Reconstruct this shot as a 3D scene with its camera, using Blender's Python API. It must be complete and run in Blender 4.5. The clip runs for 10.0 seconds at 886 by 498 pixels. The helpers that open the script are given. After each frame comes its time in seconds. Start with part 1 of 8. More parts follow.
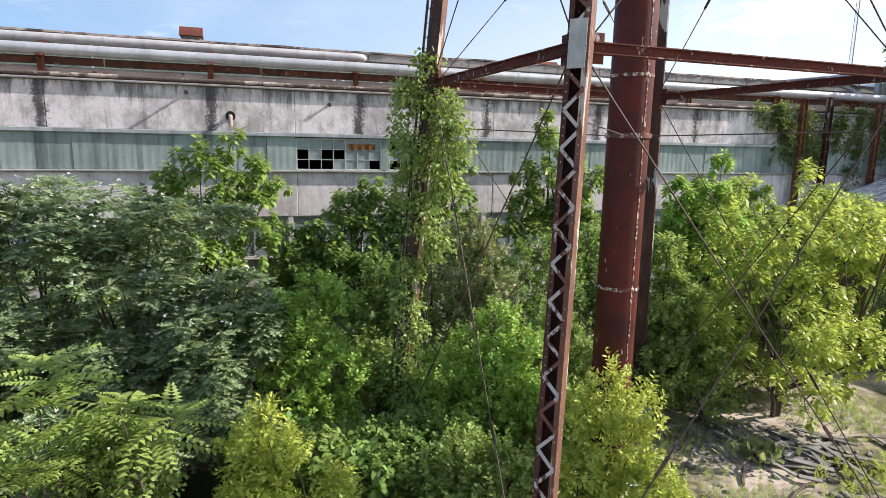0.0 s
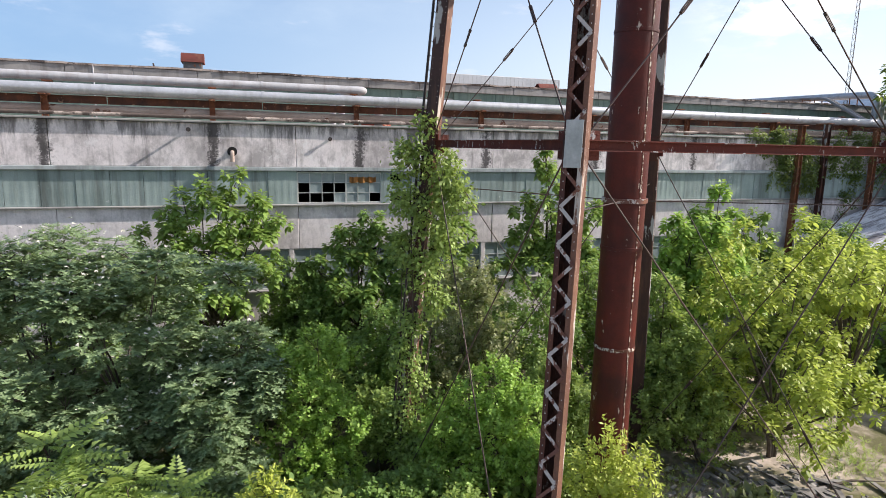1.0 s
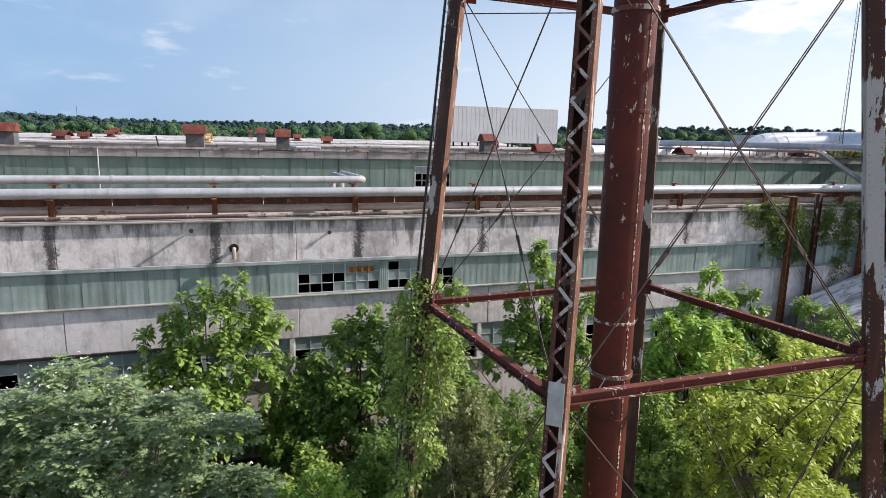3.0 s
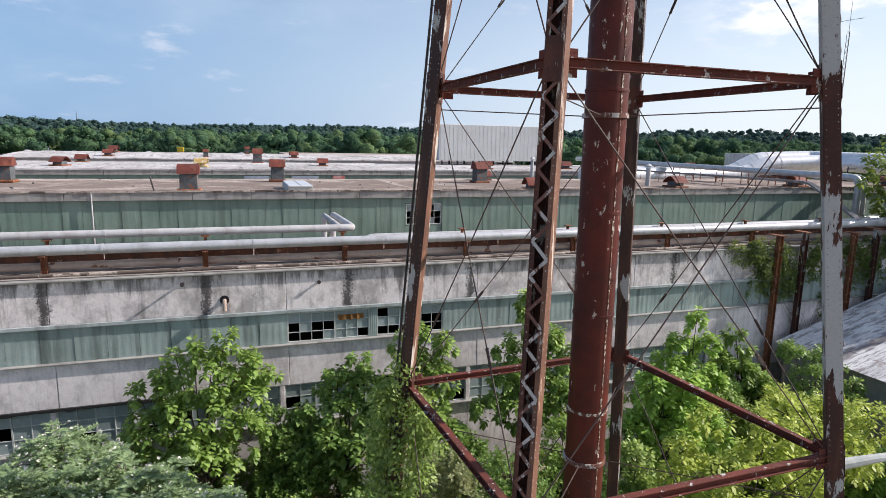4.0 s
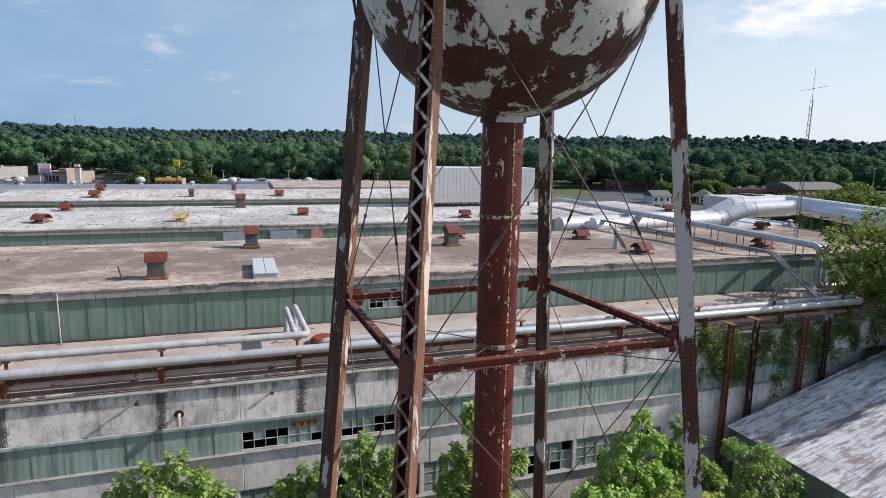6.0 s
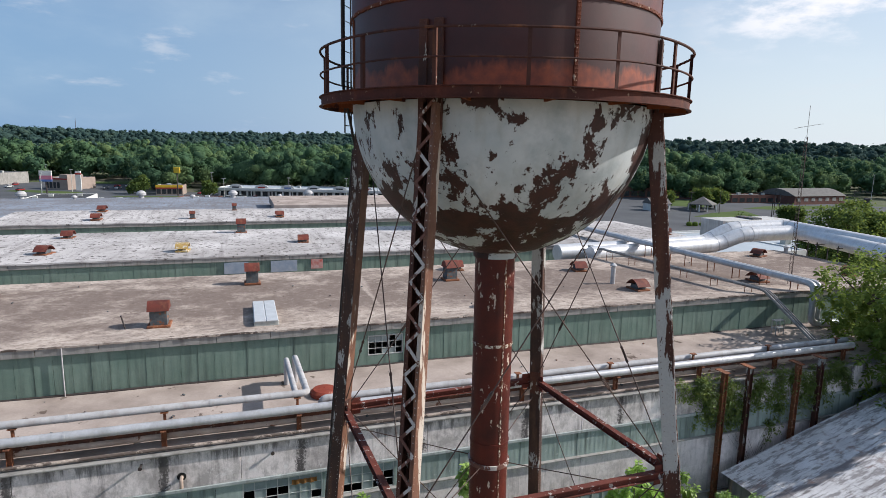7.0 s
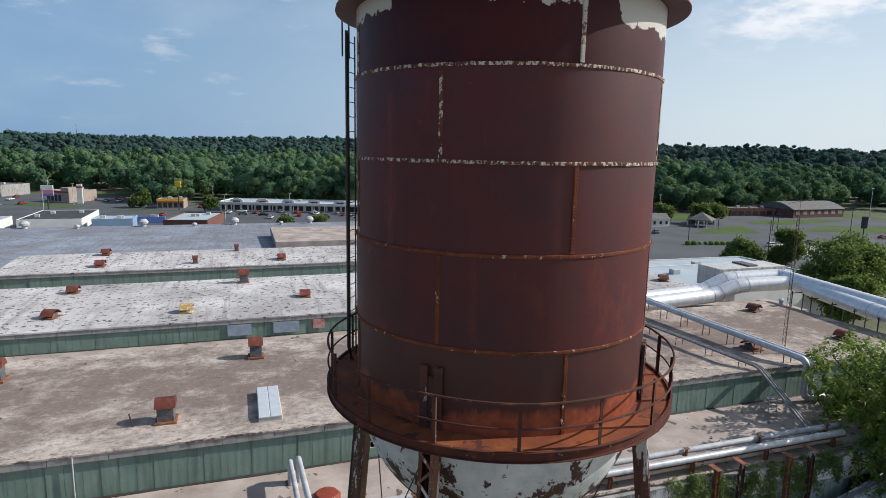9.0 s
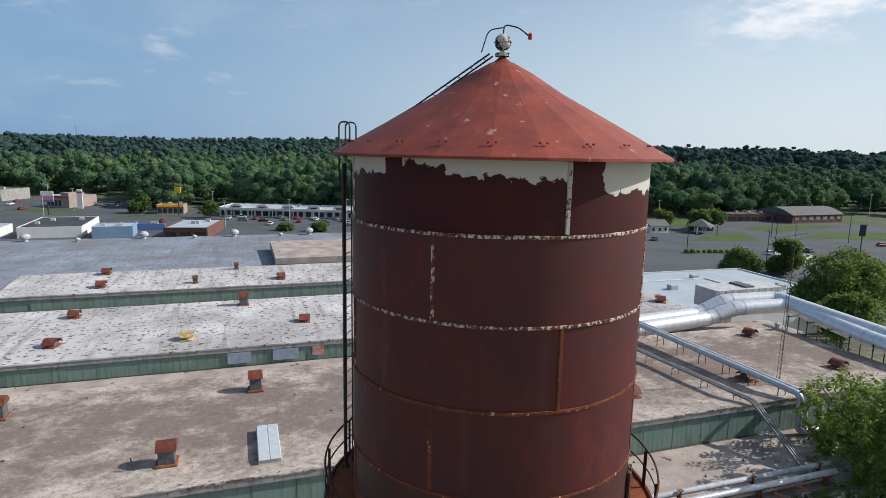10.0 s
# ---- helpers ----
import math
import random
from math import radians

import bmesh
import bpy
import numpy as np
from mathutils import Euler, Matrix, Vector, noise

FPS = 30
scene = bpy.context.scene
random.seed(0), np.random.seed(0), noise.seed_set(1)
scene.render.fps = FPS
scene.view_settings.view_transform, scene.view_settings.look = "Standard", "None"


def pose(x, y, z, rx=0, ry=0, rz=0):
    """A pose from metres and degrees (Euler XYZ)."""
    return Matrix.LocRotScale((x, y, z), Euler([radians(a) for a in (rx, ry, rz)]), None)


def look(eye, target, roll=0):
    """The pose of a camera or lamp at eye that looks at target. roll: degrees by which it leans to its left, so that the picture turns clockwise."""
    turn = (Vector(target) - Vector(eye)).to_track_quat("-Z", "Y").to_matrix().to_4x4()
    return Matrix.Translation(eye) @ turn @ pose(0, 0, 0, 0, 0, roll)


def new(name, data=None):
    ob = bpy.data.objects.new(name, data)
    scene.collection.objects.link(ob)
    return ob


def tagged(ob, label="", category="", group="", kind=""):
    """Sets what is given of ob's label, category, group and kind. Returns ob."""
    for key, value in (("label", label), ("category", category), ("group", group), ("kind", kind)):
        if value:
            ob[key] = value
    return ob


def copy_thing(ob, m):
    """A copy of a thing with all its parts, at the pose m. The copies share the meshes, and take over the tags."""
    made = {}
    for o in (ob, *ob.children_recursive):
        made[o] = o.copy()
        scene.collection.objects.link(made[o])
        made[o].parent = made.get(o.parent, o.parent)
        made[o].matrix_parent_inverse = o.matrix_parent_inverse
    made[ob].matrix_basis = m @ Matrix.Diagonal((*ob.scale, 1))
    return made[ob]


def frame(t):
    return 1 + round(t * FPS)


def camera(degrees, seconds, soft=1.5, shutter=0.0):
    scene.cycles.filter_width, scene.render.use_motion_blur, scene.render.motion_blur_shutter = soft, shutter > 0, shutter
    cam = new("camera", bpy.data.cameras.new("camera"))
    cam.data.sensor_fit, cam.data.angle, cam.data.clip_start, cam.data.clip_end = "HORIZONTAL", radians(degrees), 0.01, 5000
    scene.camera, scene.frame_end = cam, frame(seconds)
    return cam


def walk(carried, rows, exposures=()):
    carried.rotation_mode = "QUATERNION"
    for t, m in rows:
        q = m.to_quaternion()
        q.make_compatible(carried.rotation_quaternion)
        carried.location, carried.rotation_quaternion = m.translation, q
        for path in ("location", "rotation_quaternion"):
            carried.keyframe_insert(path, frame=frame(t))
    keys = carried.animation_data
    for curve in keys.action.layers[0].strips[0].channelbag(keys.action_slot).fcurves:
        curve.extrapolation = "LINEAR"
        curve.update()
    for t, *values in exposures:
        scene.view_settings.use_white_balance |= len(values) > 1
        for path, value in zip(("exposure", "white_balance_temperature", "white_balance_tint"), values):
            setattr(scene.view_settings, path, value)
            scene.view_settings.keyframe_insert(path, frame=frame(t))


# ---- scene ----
cam = camera(73.0, 10.0, soft=0.8)
METRES, EYE, TILT, LEAN, TURN = 26.0, 8.8, -9.8, -1.1, 0.0
ROWS = [
    (0.0, 0.0, 0.0, 0.0, 0.0, 0.0, 0.0),
    (0.5, 0.0005, -0.0027, 0.0275, -0.0, 0.03, -0.02),
    (1.0, 0.0002, -0.0055, 0.0552, -0.01, 0.01, -0.01),
    (1.5, 0.0011, -0.0089, 0.0871, -0.0, -0.02, -0.01),
    (2.0, 0.0037, -0.0121, 0.1252, 0.0, -0.05, -0.04),
    (2.5, 0.005, -0.0156, 0.1702, 0.03, -0.19, -0.04),
    (4.0, 0.0276, -0.0296, 0.297, 0.03, 0.0, 0.07),
    (4.5, 0.0623, -0.0352, 0.3397, 0.01, 0.05, 0.03),
    (5.0, 0.1001, -0.0401, 0.3852, -0.04, 0.14, 0.0),
    (5.5, 0.1136, -0.046, 0.4375, -0.02, 0.2, 0.02),
    (7.0, 0.1242, -0.0665, 0.6103, 0.01, 0.27, 0.0),
    (7.5, 0.1247, -0.0718, 0.6636, 0.0, 0.35, 0.01),
    (8.0, 0.1248, -0.0777, 0.7238, 0.01, 0.39, -0.0),
    (8.5, 0.1244, -0.0842, 0.7854, 0.02, 0.37, -0.01),
    (9.0, 0.1252, -0.0908, 0.8496, 0.02, 0.36, -0.02),
    (9.5, 0.1275, -0.0967, 0.9091, 0.02, 0.35, -0.04),
    (10.0, 0.1311, -0.1032, 0.9633, 0.0, 0.32, -0.05),
]
walk(cam, [(t, pose(0, 0, EYE, TILT, LEAN, TURN) @ pose(METRES * x, METRES * 1.62 * y, METRES * z, 90 + pitch, roll, yaw)) for t, x, y, z, yaw, pitch, roll in ROWS],
     [(0.0, 0.80, 6500, 16), (0.5, 0.71, 6500, 16), (1.0, 0.69, 6500, 16), (2.5, 0.58, 6500, 16), (4.5, 0.44, 6450, 15), (5.5, 0.35, 6400, 14), (7.5, 0.21, 6350, 12), (10.0, 0.12, 6300, 10)])

# ---- light ----
SUN_AZ, SUN_EL = 8.0, 34.0      # degrees, azimuth counted from +x towards +y
world = bpy.data.worlds.new("world")
scene.world = world
world.use_nodes = True
wn, wl = world.node_tree.nodes, world.node_tree.links
wn.clear()
w_out = wn.new("ShaderNodeOutputWorld")
w_bg = wn.new("ShaderNodeBackground")
w_sky = wn.new("ShaderNodeTexSky")
w_sky.sky_type, w_sky.sun_disc = "NISHITA", False
w_sky.sun_elevation, w_sky.sun_rotation = radians(SUN_EL), radians(90 - SUN_AZ)
w_sky.air_density, w_sky.dust_density, w_sky.ozone_density = 1.0, 0.5, 2.0
w_bg.inputs["Strength"].default_value = 0.10
# pale haze towards the horizon, brighter on the sun's side, and thin scattered clouds
w_co = wn.new("ShaderNodeTexCoord")
w_sep = wn.new("ShaderNodeSeparateXYZ")
wl.new(w_co.outputs["Generated"], w_sep.inputs["Vector"])


def w_range(value, lo, hi, a, b):
    n = wn.new("ShaderNodeMapRange")
    n.interpolation_type = "SMOOTHSTEP"
    wl.new(value, n.inputs["Value"])
    for key, x in (("From Min", lo), ("From Max", hi), ("To Min", a), ("To Max", b)):
        n.inputs[key].default_value = x
    return n.outputs["Result"]


def w_blend(fac, a, b):
    n = wn.new("ShaderNodeMix")
    n.data_type = "RGBA"
    for v, s in ((fac, n.inputs[0]), (a, n.inputs[6]), (b, n.inputs[7])):
        if isinstance(v, bpy.types.NodeSocket):
            wl.new(v, s)
        else:
            s.default_value = v
    return n.outputs[2]


def w_clouds(scale, stretch, lo, hi, top, shift):
    m = wn.new("ShaderNodeMapping")
    m.inputs["Scale"].default_value, m.inputs["Location"].default_value = (1, 1, stretch), shift
    n = wn.new("ShaderNodeTexNoise")
    n.inputs["Scale"].default_value, n.inputs["Detail"].default_value, n.inputs["Roughness"].default_value = scale, 7.0, 0.58
    wl.new(w_co.outputs["Generated"], m.inputs["Vector"])
    wl.new(m.outputs["Vector"], n.inputs["Vector"])
    return w_range(n.outputs["Fac"], lo, hi, 0.0, top)


haze = w_blend(w_range(w_sep.outputs["X"], -0.7, 0.65, 0.0, 1.0), (1.72, 3.16, 5.15, 1), (6.25, 7.0, 7.45, 1))
w_col = w_blend(w_range(w_sep.outputs["Z"], -0.02, 0.34, 0.92, 0.35), w_sky.outputs["Color"], haze)
w_col = w_blend(w_clouds(2.3, 2.6, 0.48, 0.80, 0.36, (0.3, 0.1, 0.2)), w_col, (4.9, 6.0, 6.8, 1))
w_col = w_blend(w_clouds(7.5, 3.4, 0.58, 0.76, 0.45, (4.1, 2.2, 0.7)), w_col, (6.4, 6.7, 7.1, 1))
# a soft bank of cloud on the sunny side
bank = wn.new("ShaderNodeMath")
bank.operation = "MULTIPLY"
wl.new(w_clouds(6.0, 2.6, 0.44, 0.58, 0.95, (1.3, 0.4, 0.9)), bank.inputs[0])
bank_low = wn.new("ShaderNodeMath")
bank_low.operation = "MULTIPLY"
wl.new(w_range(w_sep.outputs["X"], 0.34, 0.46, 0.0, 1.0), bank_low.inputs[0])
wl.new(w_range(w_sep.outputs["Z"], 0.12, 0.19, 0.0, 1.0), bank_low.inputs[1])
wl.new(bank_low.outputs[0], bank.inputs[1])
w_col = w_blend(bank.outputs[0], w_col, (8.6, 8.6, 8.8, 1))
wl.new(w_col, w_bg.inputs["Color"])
wl.new(w_bg.outputs["Background"], w_out.inputs["Surface"])
sun = new("sun", bpy.data.lights.new("sun", "SUN"))
sun.data.energy, sun.data.angle, sun.data.color = 5.0, radians(0.6), (1.0, 0.945, 0.865)
_d = Vector((math.cos(radians(SUN_EL)) * math.cos(radians(SUN_AZ)), math.cos(radians(SUN_EL)) * math.sin(radians(SUN_AZ)), math.sin(radians(SUN_EL))))
sun.matrix_world = look(_d * 100, (0, 0, 0))


# ---- materials ----
class Nodes:
    """A small builder for node materials."""

    def __init__(self, name, local=False):
        self.m = bpy.data.materials.new(name)
        self.m.use_nodes = True
        self.t = self.m.node_tree
        self.t.nodes.clear()
        self.out = self.t.nodes.new("ShaderNodeOutputMaterial")
        self.co = self.t.nodes.new("ShaderNodeTexCoord").outputs["Object"] if local else self.t.nodes.new("ShaderNodeNewGeometry").outputs["Position"]

    def put(self, kind, **inputs):
        n = self.t.nodes.new(kind)
        for k, v in inputs.items():
            self.join(v, n.inputs[k.replace("_", " ")])
        return n

    def join(self, v, socket):
        if isinstance(v, bpy.types.NodeSocket):
            self.t.links.new(v, socket)
        elif isinstance(v, tuple) and len(v) == 3 and socket.type == "RGBA":
            socket.default_value = (*v, 1)
        else:
            socket.default_value = v

    def noise(self, scale, detail=4.0, stretch=(1, 1, 1), rough=0.6, offset=(0, 0, 0), distort=0.0):
        v = self.co
        if stretch != (1, 1, 1) or offset != (0, 0, 0):
            v = self.put("ShaderNodeMapping", Vector=v, Scale=stretch, Location=offset).outputs["Vector"]
        n = self.put("ShaderNodeTexNoise", Vector=v, Scale=scale, Detail=detail, Roughness=rough, Distortion=distort)
        return n.outputs["Fac"]

    def ramp(self, fac, lo, hi, a=0.0, b=1.0):
        n = self.put("ShaderNodeMapRange", Value=fac)
        n.inputs["From Min"].default_value, n.inputs["From Max"].default_value = lo, hi
        n.inputs["To Min"].default_value, n.inputs["To Max"].default_value = a, b
        return n.outputs["Result"]

    def mix(self, fac, a, b, mode="MIX"):
        n = self.t.nodes.new("ShaderNodeMix")
        n.data_type, n.blend_type = "RGBA", mode
        self.join(fac, n.inputs[0])
        self.join(a, n.inputs[6])
        self.join(b, n.inputs[7])
        return n.outputs[2]

    def math(self, op, a, b=0.0):
        n = self.t.nodes.new("ShaderNodeMath")
        n.operation = op
        self.join(a, n.inputs[0])
        self.join(b, n.inputs[1])
        return n.outputs[0]

    def xyz(self):
        return self.put("ShaderNodeSeparateXYZ", Vector=self.co).outputs

    def finish(self, color, rough=0.7, metal=0.0, bump=None, strength=0.3, dist=0.02, spec=0.4):
        b = self.put("ShaderNodeBsdfPrincipled", Base_Color=color, Roughness=rough, Metallic=metal)
        b.inputs["Specular IOR Level"].default_value = spec
        if bump is not None:
            n = self.put("ShaderNodeBump", Height=bump, Strength=strength, Distance=dist)
            self.t.links.new(n.outputs["Normal"], b.inputs["Normal"])
        self.t.links.new(b.outputs["BSDF"], self.out.inputs["Surface"])
        return self.m


def plain(name, c1, c2, scale=1.5, rough=0.75, metal=0.0, grain=20.0, bump=0.25, streak=None, spots=None, vary=0.0, spec=0.4):
    """Two tones in large blotches, a fine grain, and where given vertical streaks (colour, amount) and sharp spots (colour, threshold, scale)."""
    n = Nodes(name)
    col = n.mix(n.ramp(n.noise(scale, 5), 0.35, 0.68), c1, c2)
    fine = n.noise(grain, 4, rough=0.7)
    col = n.mix(n.ramp(fine, 0.3, 0.75, 0.0, 0.35), col, tuple(x * 0.45 for x in c1))
    if streak:
        s = n.noise(2.2, 5, (1, 1, 0.09), offset=(3, 1, 7))
        col = n.mix(n.ramp(s, 0.50, 0.72, 0, streak[1]), col, streak[0])
    if spots:
        s = n.noise(spots[2], 6, rough=0.62, offset=(11, 4, 2))
        col = n.mix(n.ramp(s, spots[1], spots[1] + 0.025), col, spots[0])
    if vary:
        rnd = n.put("ShaderNodeObjectInfo").outputs["Random"]
        col = n.mix(n.ramp(rnd, 0, 1, 0, vary), col, tuple(x * 0.4 for x in c2))
    return n.finish(col, rough, metal, fine, bump, 0.02, spec)


def leaf_material(name, c1, c2, through_light=0.38, rough=0.5, shine=0.35):
    n = Nodes(name)
    isl = n.put("ShaderNodeNewGeometry").outputs["Random Per Island"]
    big = n.noise(0.9, 3)
    col = n.mix(isl, tuple(x * 0.72 for x in c1), tuple(x * 1.08 for x in c2))
    col = n.mix(n.ramp(big, 0.3, 0.75, 0.0, 0.5), col, tuple(x * 0.6 for x in c1))
    b = n.put("ShaderNodeBsdfPrincipled", Base_Color=col, Roughness=rough)
    b.inputs["Specular IOR Level"].default_value = shine
    t = n.put("ShaderNodeBsdfTranslucent", Color=n.mix(0.4, col, (0.55, 0.66, 0.12)))
    m = n.put("ShaderNodeMixShader", Fac=through_light)
    n.t.links.new(b.outputs["BSDF"], m.inputs[1])
    n.t.links.new(t.outputs["BSDF"], m.inputs[2])
    n.t.links.new(m.outputs["Shader"], n.out.inputs["Surface"])
    return n.m


def rusted(name, base, base2, paint, amount, scale, rough=0.8, light=(0.34, 0.13, 0.05), high=(), tall=0.6):
    """Rusted steel with flaking remains of paint; amount: threshold of the paint that is left."""
    n = Nodes(name)
    col = n.mix(n.ramp(n.noise(1.3, 6), 0.35, 0.66), base, base2)
    st = n.noise(3.0, 5, (1, 1, 0.12), offset=(5, 2, 0))
    col = n.mix(n.ramp(st, 0.52, 0.76, 0, 0.55), col, light)
    fine = n.noise(26, 5, rough=0.7)
    col = n.mix(n.ramp(fine, 0.35, 0.8, 0.0, 0.5), col, tuple(x * 0.35 for x in base))
    big = n.noise(scale, 7, rough=0.66, offset=(2, 9, 4), stretch=(1, 1, tall))
    for z0, z1, more in high:                  # more or less paint is left higher up
        big = n.math("ADD", big, n.ramp(n.xyz()["Z"], z0, z1, 0.0, more))
    mask = n.ramp(big, amount, amount + 0.02)
    col = n.mix(mask, col, n.mix(n.ramp(fine, 0.4, 0.7, 0, 0.4), paint, tuple(x * 0.6 for x in paint)))
    h = n.math("ADD", n.math("MULTIPLY", mask, 0.6), fine)
    return n.finish(col, rough, 0.0, h, 0.35, 0.02, 0.25)


M = {}
M["leg"] = rusted("leg_steel", (0.108, 0.042, 0.029), (0.048, 0.025, 0.022), (0.40, 0.36, 0.32), 0.60, 5.0, 0.7, (0.21, 0.085, 0.045), tall=0.35)
# worn steel, its base darkened: shade painted in for faces off the sun
M["leg_worn_shaded"] = rusted("worn_shaded_leg_steel", (0.075, 0.038, 0.030), (0.042, 0.026, 0.024), (0.40, 0.40, 0.385), 0.585, 2.6, 0.5, (0.24, 0.12, 0.07), ((15.5, 19.0, 0.035),), 0.3)
M["leg_pale"] = rusted("leg_pale_steel", (0.095, 0.036, 0.026), (0.055, 0.028, 0.023), (0.43, 0.43, 0.42), 0.585, 3.0, 0.7, (0.17, 0.07, 0.04), ((11.3, 12.3, 0.16), (15.1, 15.9, -0.19), (17.8, 18.2, 0.19), (21.2, 23.0, -0.16)), 0.25)
# rust and flaking paint in a lighter tone, sunlight painted into sunward leg faces
M["leg_sunlit"] = rusted("sunlit_leg_steel", (0.210, 0.105, 0.068), (0.120, 0.058, 0.042), (0.50, 0.44, 0.38), 0.545, 2.2, 0.55, (0.33, 0.19, 0.12), tall=0.18)
M["strut"] = rusted("strut_steel", (0.155, 0.038, 0.027), (0.085, 0.030, 0.023), (0.45, 0.42, 0.40), 0.60, 6.0, 0.8, (0.22, 0.06, 0.035))
M["lacing"] = rusted("lacing_steel", (0.20, 0.10, 0.08), (0.11, 0.05, 0.04), (0.48, 0.45, 0.43), 0.50, 4.0)
M["riser"] = rusted("riser_steel", (0.120, 0.0195, 0.0120), (0.056, 0.014, 0.011), (0.52, 0.43, 0.36), 0.665, 6.0, 0.5, (0.15, 0.033, 0.016), ((9.0, 14.0, 0.04), (20.5, 23.2, 0.05)), 0.4)
M["seam"] = rusted("seam_steel", (0.145, 0.058, 0.034), (0.075, 0.030, 0.021), (0.55, 0.49, 0.42), 0.515, 14.0)
M["seam_pale"] = rusted("pale_seam_steel", (0.22, 0.12, 0.08), (0.12, 0.05, 0.035), (0.52, 0.48, 0.43), 0.44, 9.0)
M["finial"] = rusted("finial_paint", (0.055, 0.030, 0.024), (0.035, 0.022, 0.020), (0.50, 0.51, 0.49), 0.47, 7.0, 0.6)
M["seam_low"] = rusted("rusty_seam_steel", (0.20, 0.055, 0.022), (0.09, 0.024, 0.015), (0.50, 0.40, 0.30), 0.615, 9.0)
M["deck"] = rusted("deck_steel", (0.24, 0.065, 0.020), (0.13, 0.036, 0.017), (0.075, 0.024, 0.017), 0.58, 2.0, 0.8, (0.33, 0.11, 0.035))
M["rail"] = rusted("rail_steel", (0.085, 0.032, 0.024), (0.05, 0.023, 0.02), (0.30, 0.25, 0.22), 0.66, 3.0)
M["rim"] = rusted("rim_steel", (0.105, 0.030, 0.020), (0.055, 0.021, 0.017), (0.30, 0.19, 0.13), 0.65, 7.0, 0.8, (0.20, 0.06, 0.03), tall=1.0)
M["cone"] = rusted("cone_steel", (0.30, 0.060, 0.036), (0.185, 0.042, 0.030), (0.42, 0.23, 0.15), 0.635, 2.4, 0.6, (0.40, 0.115, 0.045))
M["rod"] = plain("rod_steel", (0.055, 0.04, 0.036), (0.11, 0.06, 0.045), 3.0, 0.6)
M["dark_steel"] = plain("dark_steel", (0.035, 0.032, 0.032), (0.07, 0.05, 0.045), 3.0, 0.6)


def shell_rust():
    """Old red-brown primer: dull purple areas, thin streaks, and a fresh orange bloom low on one side."""
    n = Nodes("shell_rust")
    fine = n.noise(24, 5, rough=0.7)
    col = n.mix(n.ramp(n.noise(0.55, 6, rough=0.6), 0.36, 0.64), (0.080, 0.0055, 0.0055), (0.046, 0.0060, 0.0105))
    col = n.mix(n.ramp(n.noise(3.0, 6, (1, 1, 0.05), offset=(5, 2, 0)), 0.52, 0.74, 0, 0.6), col, (0.072, 0.013, 0.009))
    col = n.mix(n.ramp(n.noise(5.0, 5, (1, 1, 0.04), offset=(1, 6, 0)), 0.56, 0.72, 0, 0.55), col, (0.026, 0.0085, 0.0085))
    p = n.xyz()
    low = n.math("ADD", n.math("MULTIPLY", n.ramp(p["Z"], 25.9, 31.5, 0.30, 0.0), n.ramp(p["X"], 4.0, 6.4)), n.noise(0.9, 7, (1, 1, 0.5), offset=(2, 9, 4), rough=0.68))
    col = n.mix(n.ramp(low, 0.66, 0.84, 0, 0.75), col, (0.17, 0.027, 0.012))
    foot = n.math("ADD", n.ramp(p["Z"], 25.95, 27.1, 0.30, 0.0), n.noise(1.2, 6, (1, 1, 0.3), offset=(6, 1, 4)))
    col = n.mix(n.ramp(foot, 0.58, 0.78, 0, 0.8), col, (0.19, 0.036, 0.014))
    col = n.mix(n.ramp(n.noise(2.0, 8, offset=(3, 1, 6), rough=0.7), 0.66, 0.68, 0, 0.6), col, (0.15, 0.045, 0.025))
    col = n.mix(n.ramp(fine, 0.35, 0.8, 0.0, 0.35), col, (0.028, 0.006, 0.006))
    return n.finish(col, n.ramp(fine, 0.3, 0.7, 0.50, 0.62), 0.0, fine, 0.06, 0.02, 0.44)


M["shell"] = shell_rust()


def bowl_paint():
    n = Nodes("bowl_paint")
    fine = n.noise(18, 5, rough=0.7)
    paint = n.mix(n.ramp(n.noise(1.2, 5), 0.35, 0.7), (0.53, 0.56, 0.57), (0.39, 0.44, 0.46))
    paint = n.mix(n.ramp(n.noise(2.6, 5, (1, 1, 0.12)), 0.52, 0.78, 0, 0.45), paint, (0.30, 0.27, 0.22))
    paint = n.mix(n.ramp(n.noise(0.9, 7, offset=(3, 3, 8), rough=0.66), 0.46, 0.66, 0, 0.75), paint, (0.27, 0.315, 0.335))
    rust = n.mix(n.ramp(n.noise(4, 5), 0.35, 0.65), (0.028, 0.012, 0.010), (0.055, 0.018, 0.013))
    z = n.xyz()["Z"]
    bare = n.math("ADD", n.noise(1.2, 10, (1, 1, 0.75), rough=0.68, distort=0.3, offset=(1.7, 0.4, 0.3)), n.math("MULTIPLY", n.noise(5.5, 7, (1, 1, 0.7), rough=0.74, offset=(4, 1, 2)), 0.30))
    bare = n.math("ADD", bare, n.ramp(z, 23.0, 25.9, -0.01, -0.105))
    mask = n.ramp(bare, 0.596, 0.603)
    col = n.mix(mask, paint, rust)
    return n.finish(col, 0.6, 0.0, n.math("SUBTRACT", fine, mask), 0.4, 0.02, 0.4)


M["bowl"] = bowl_paint()


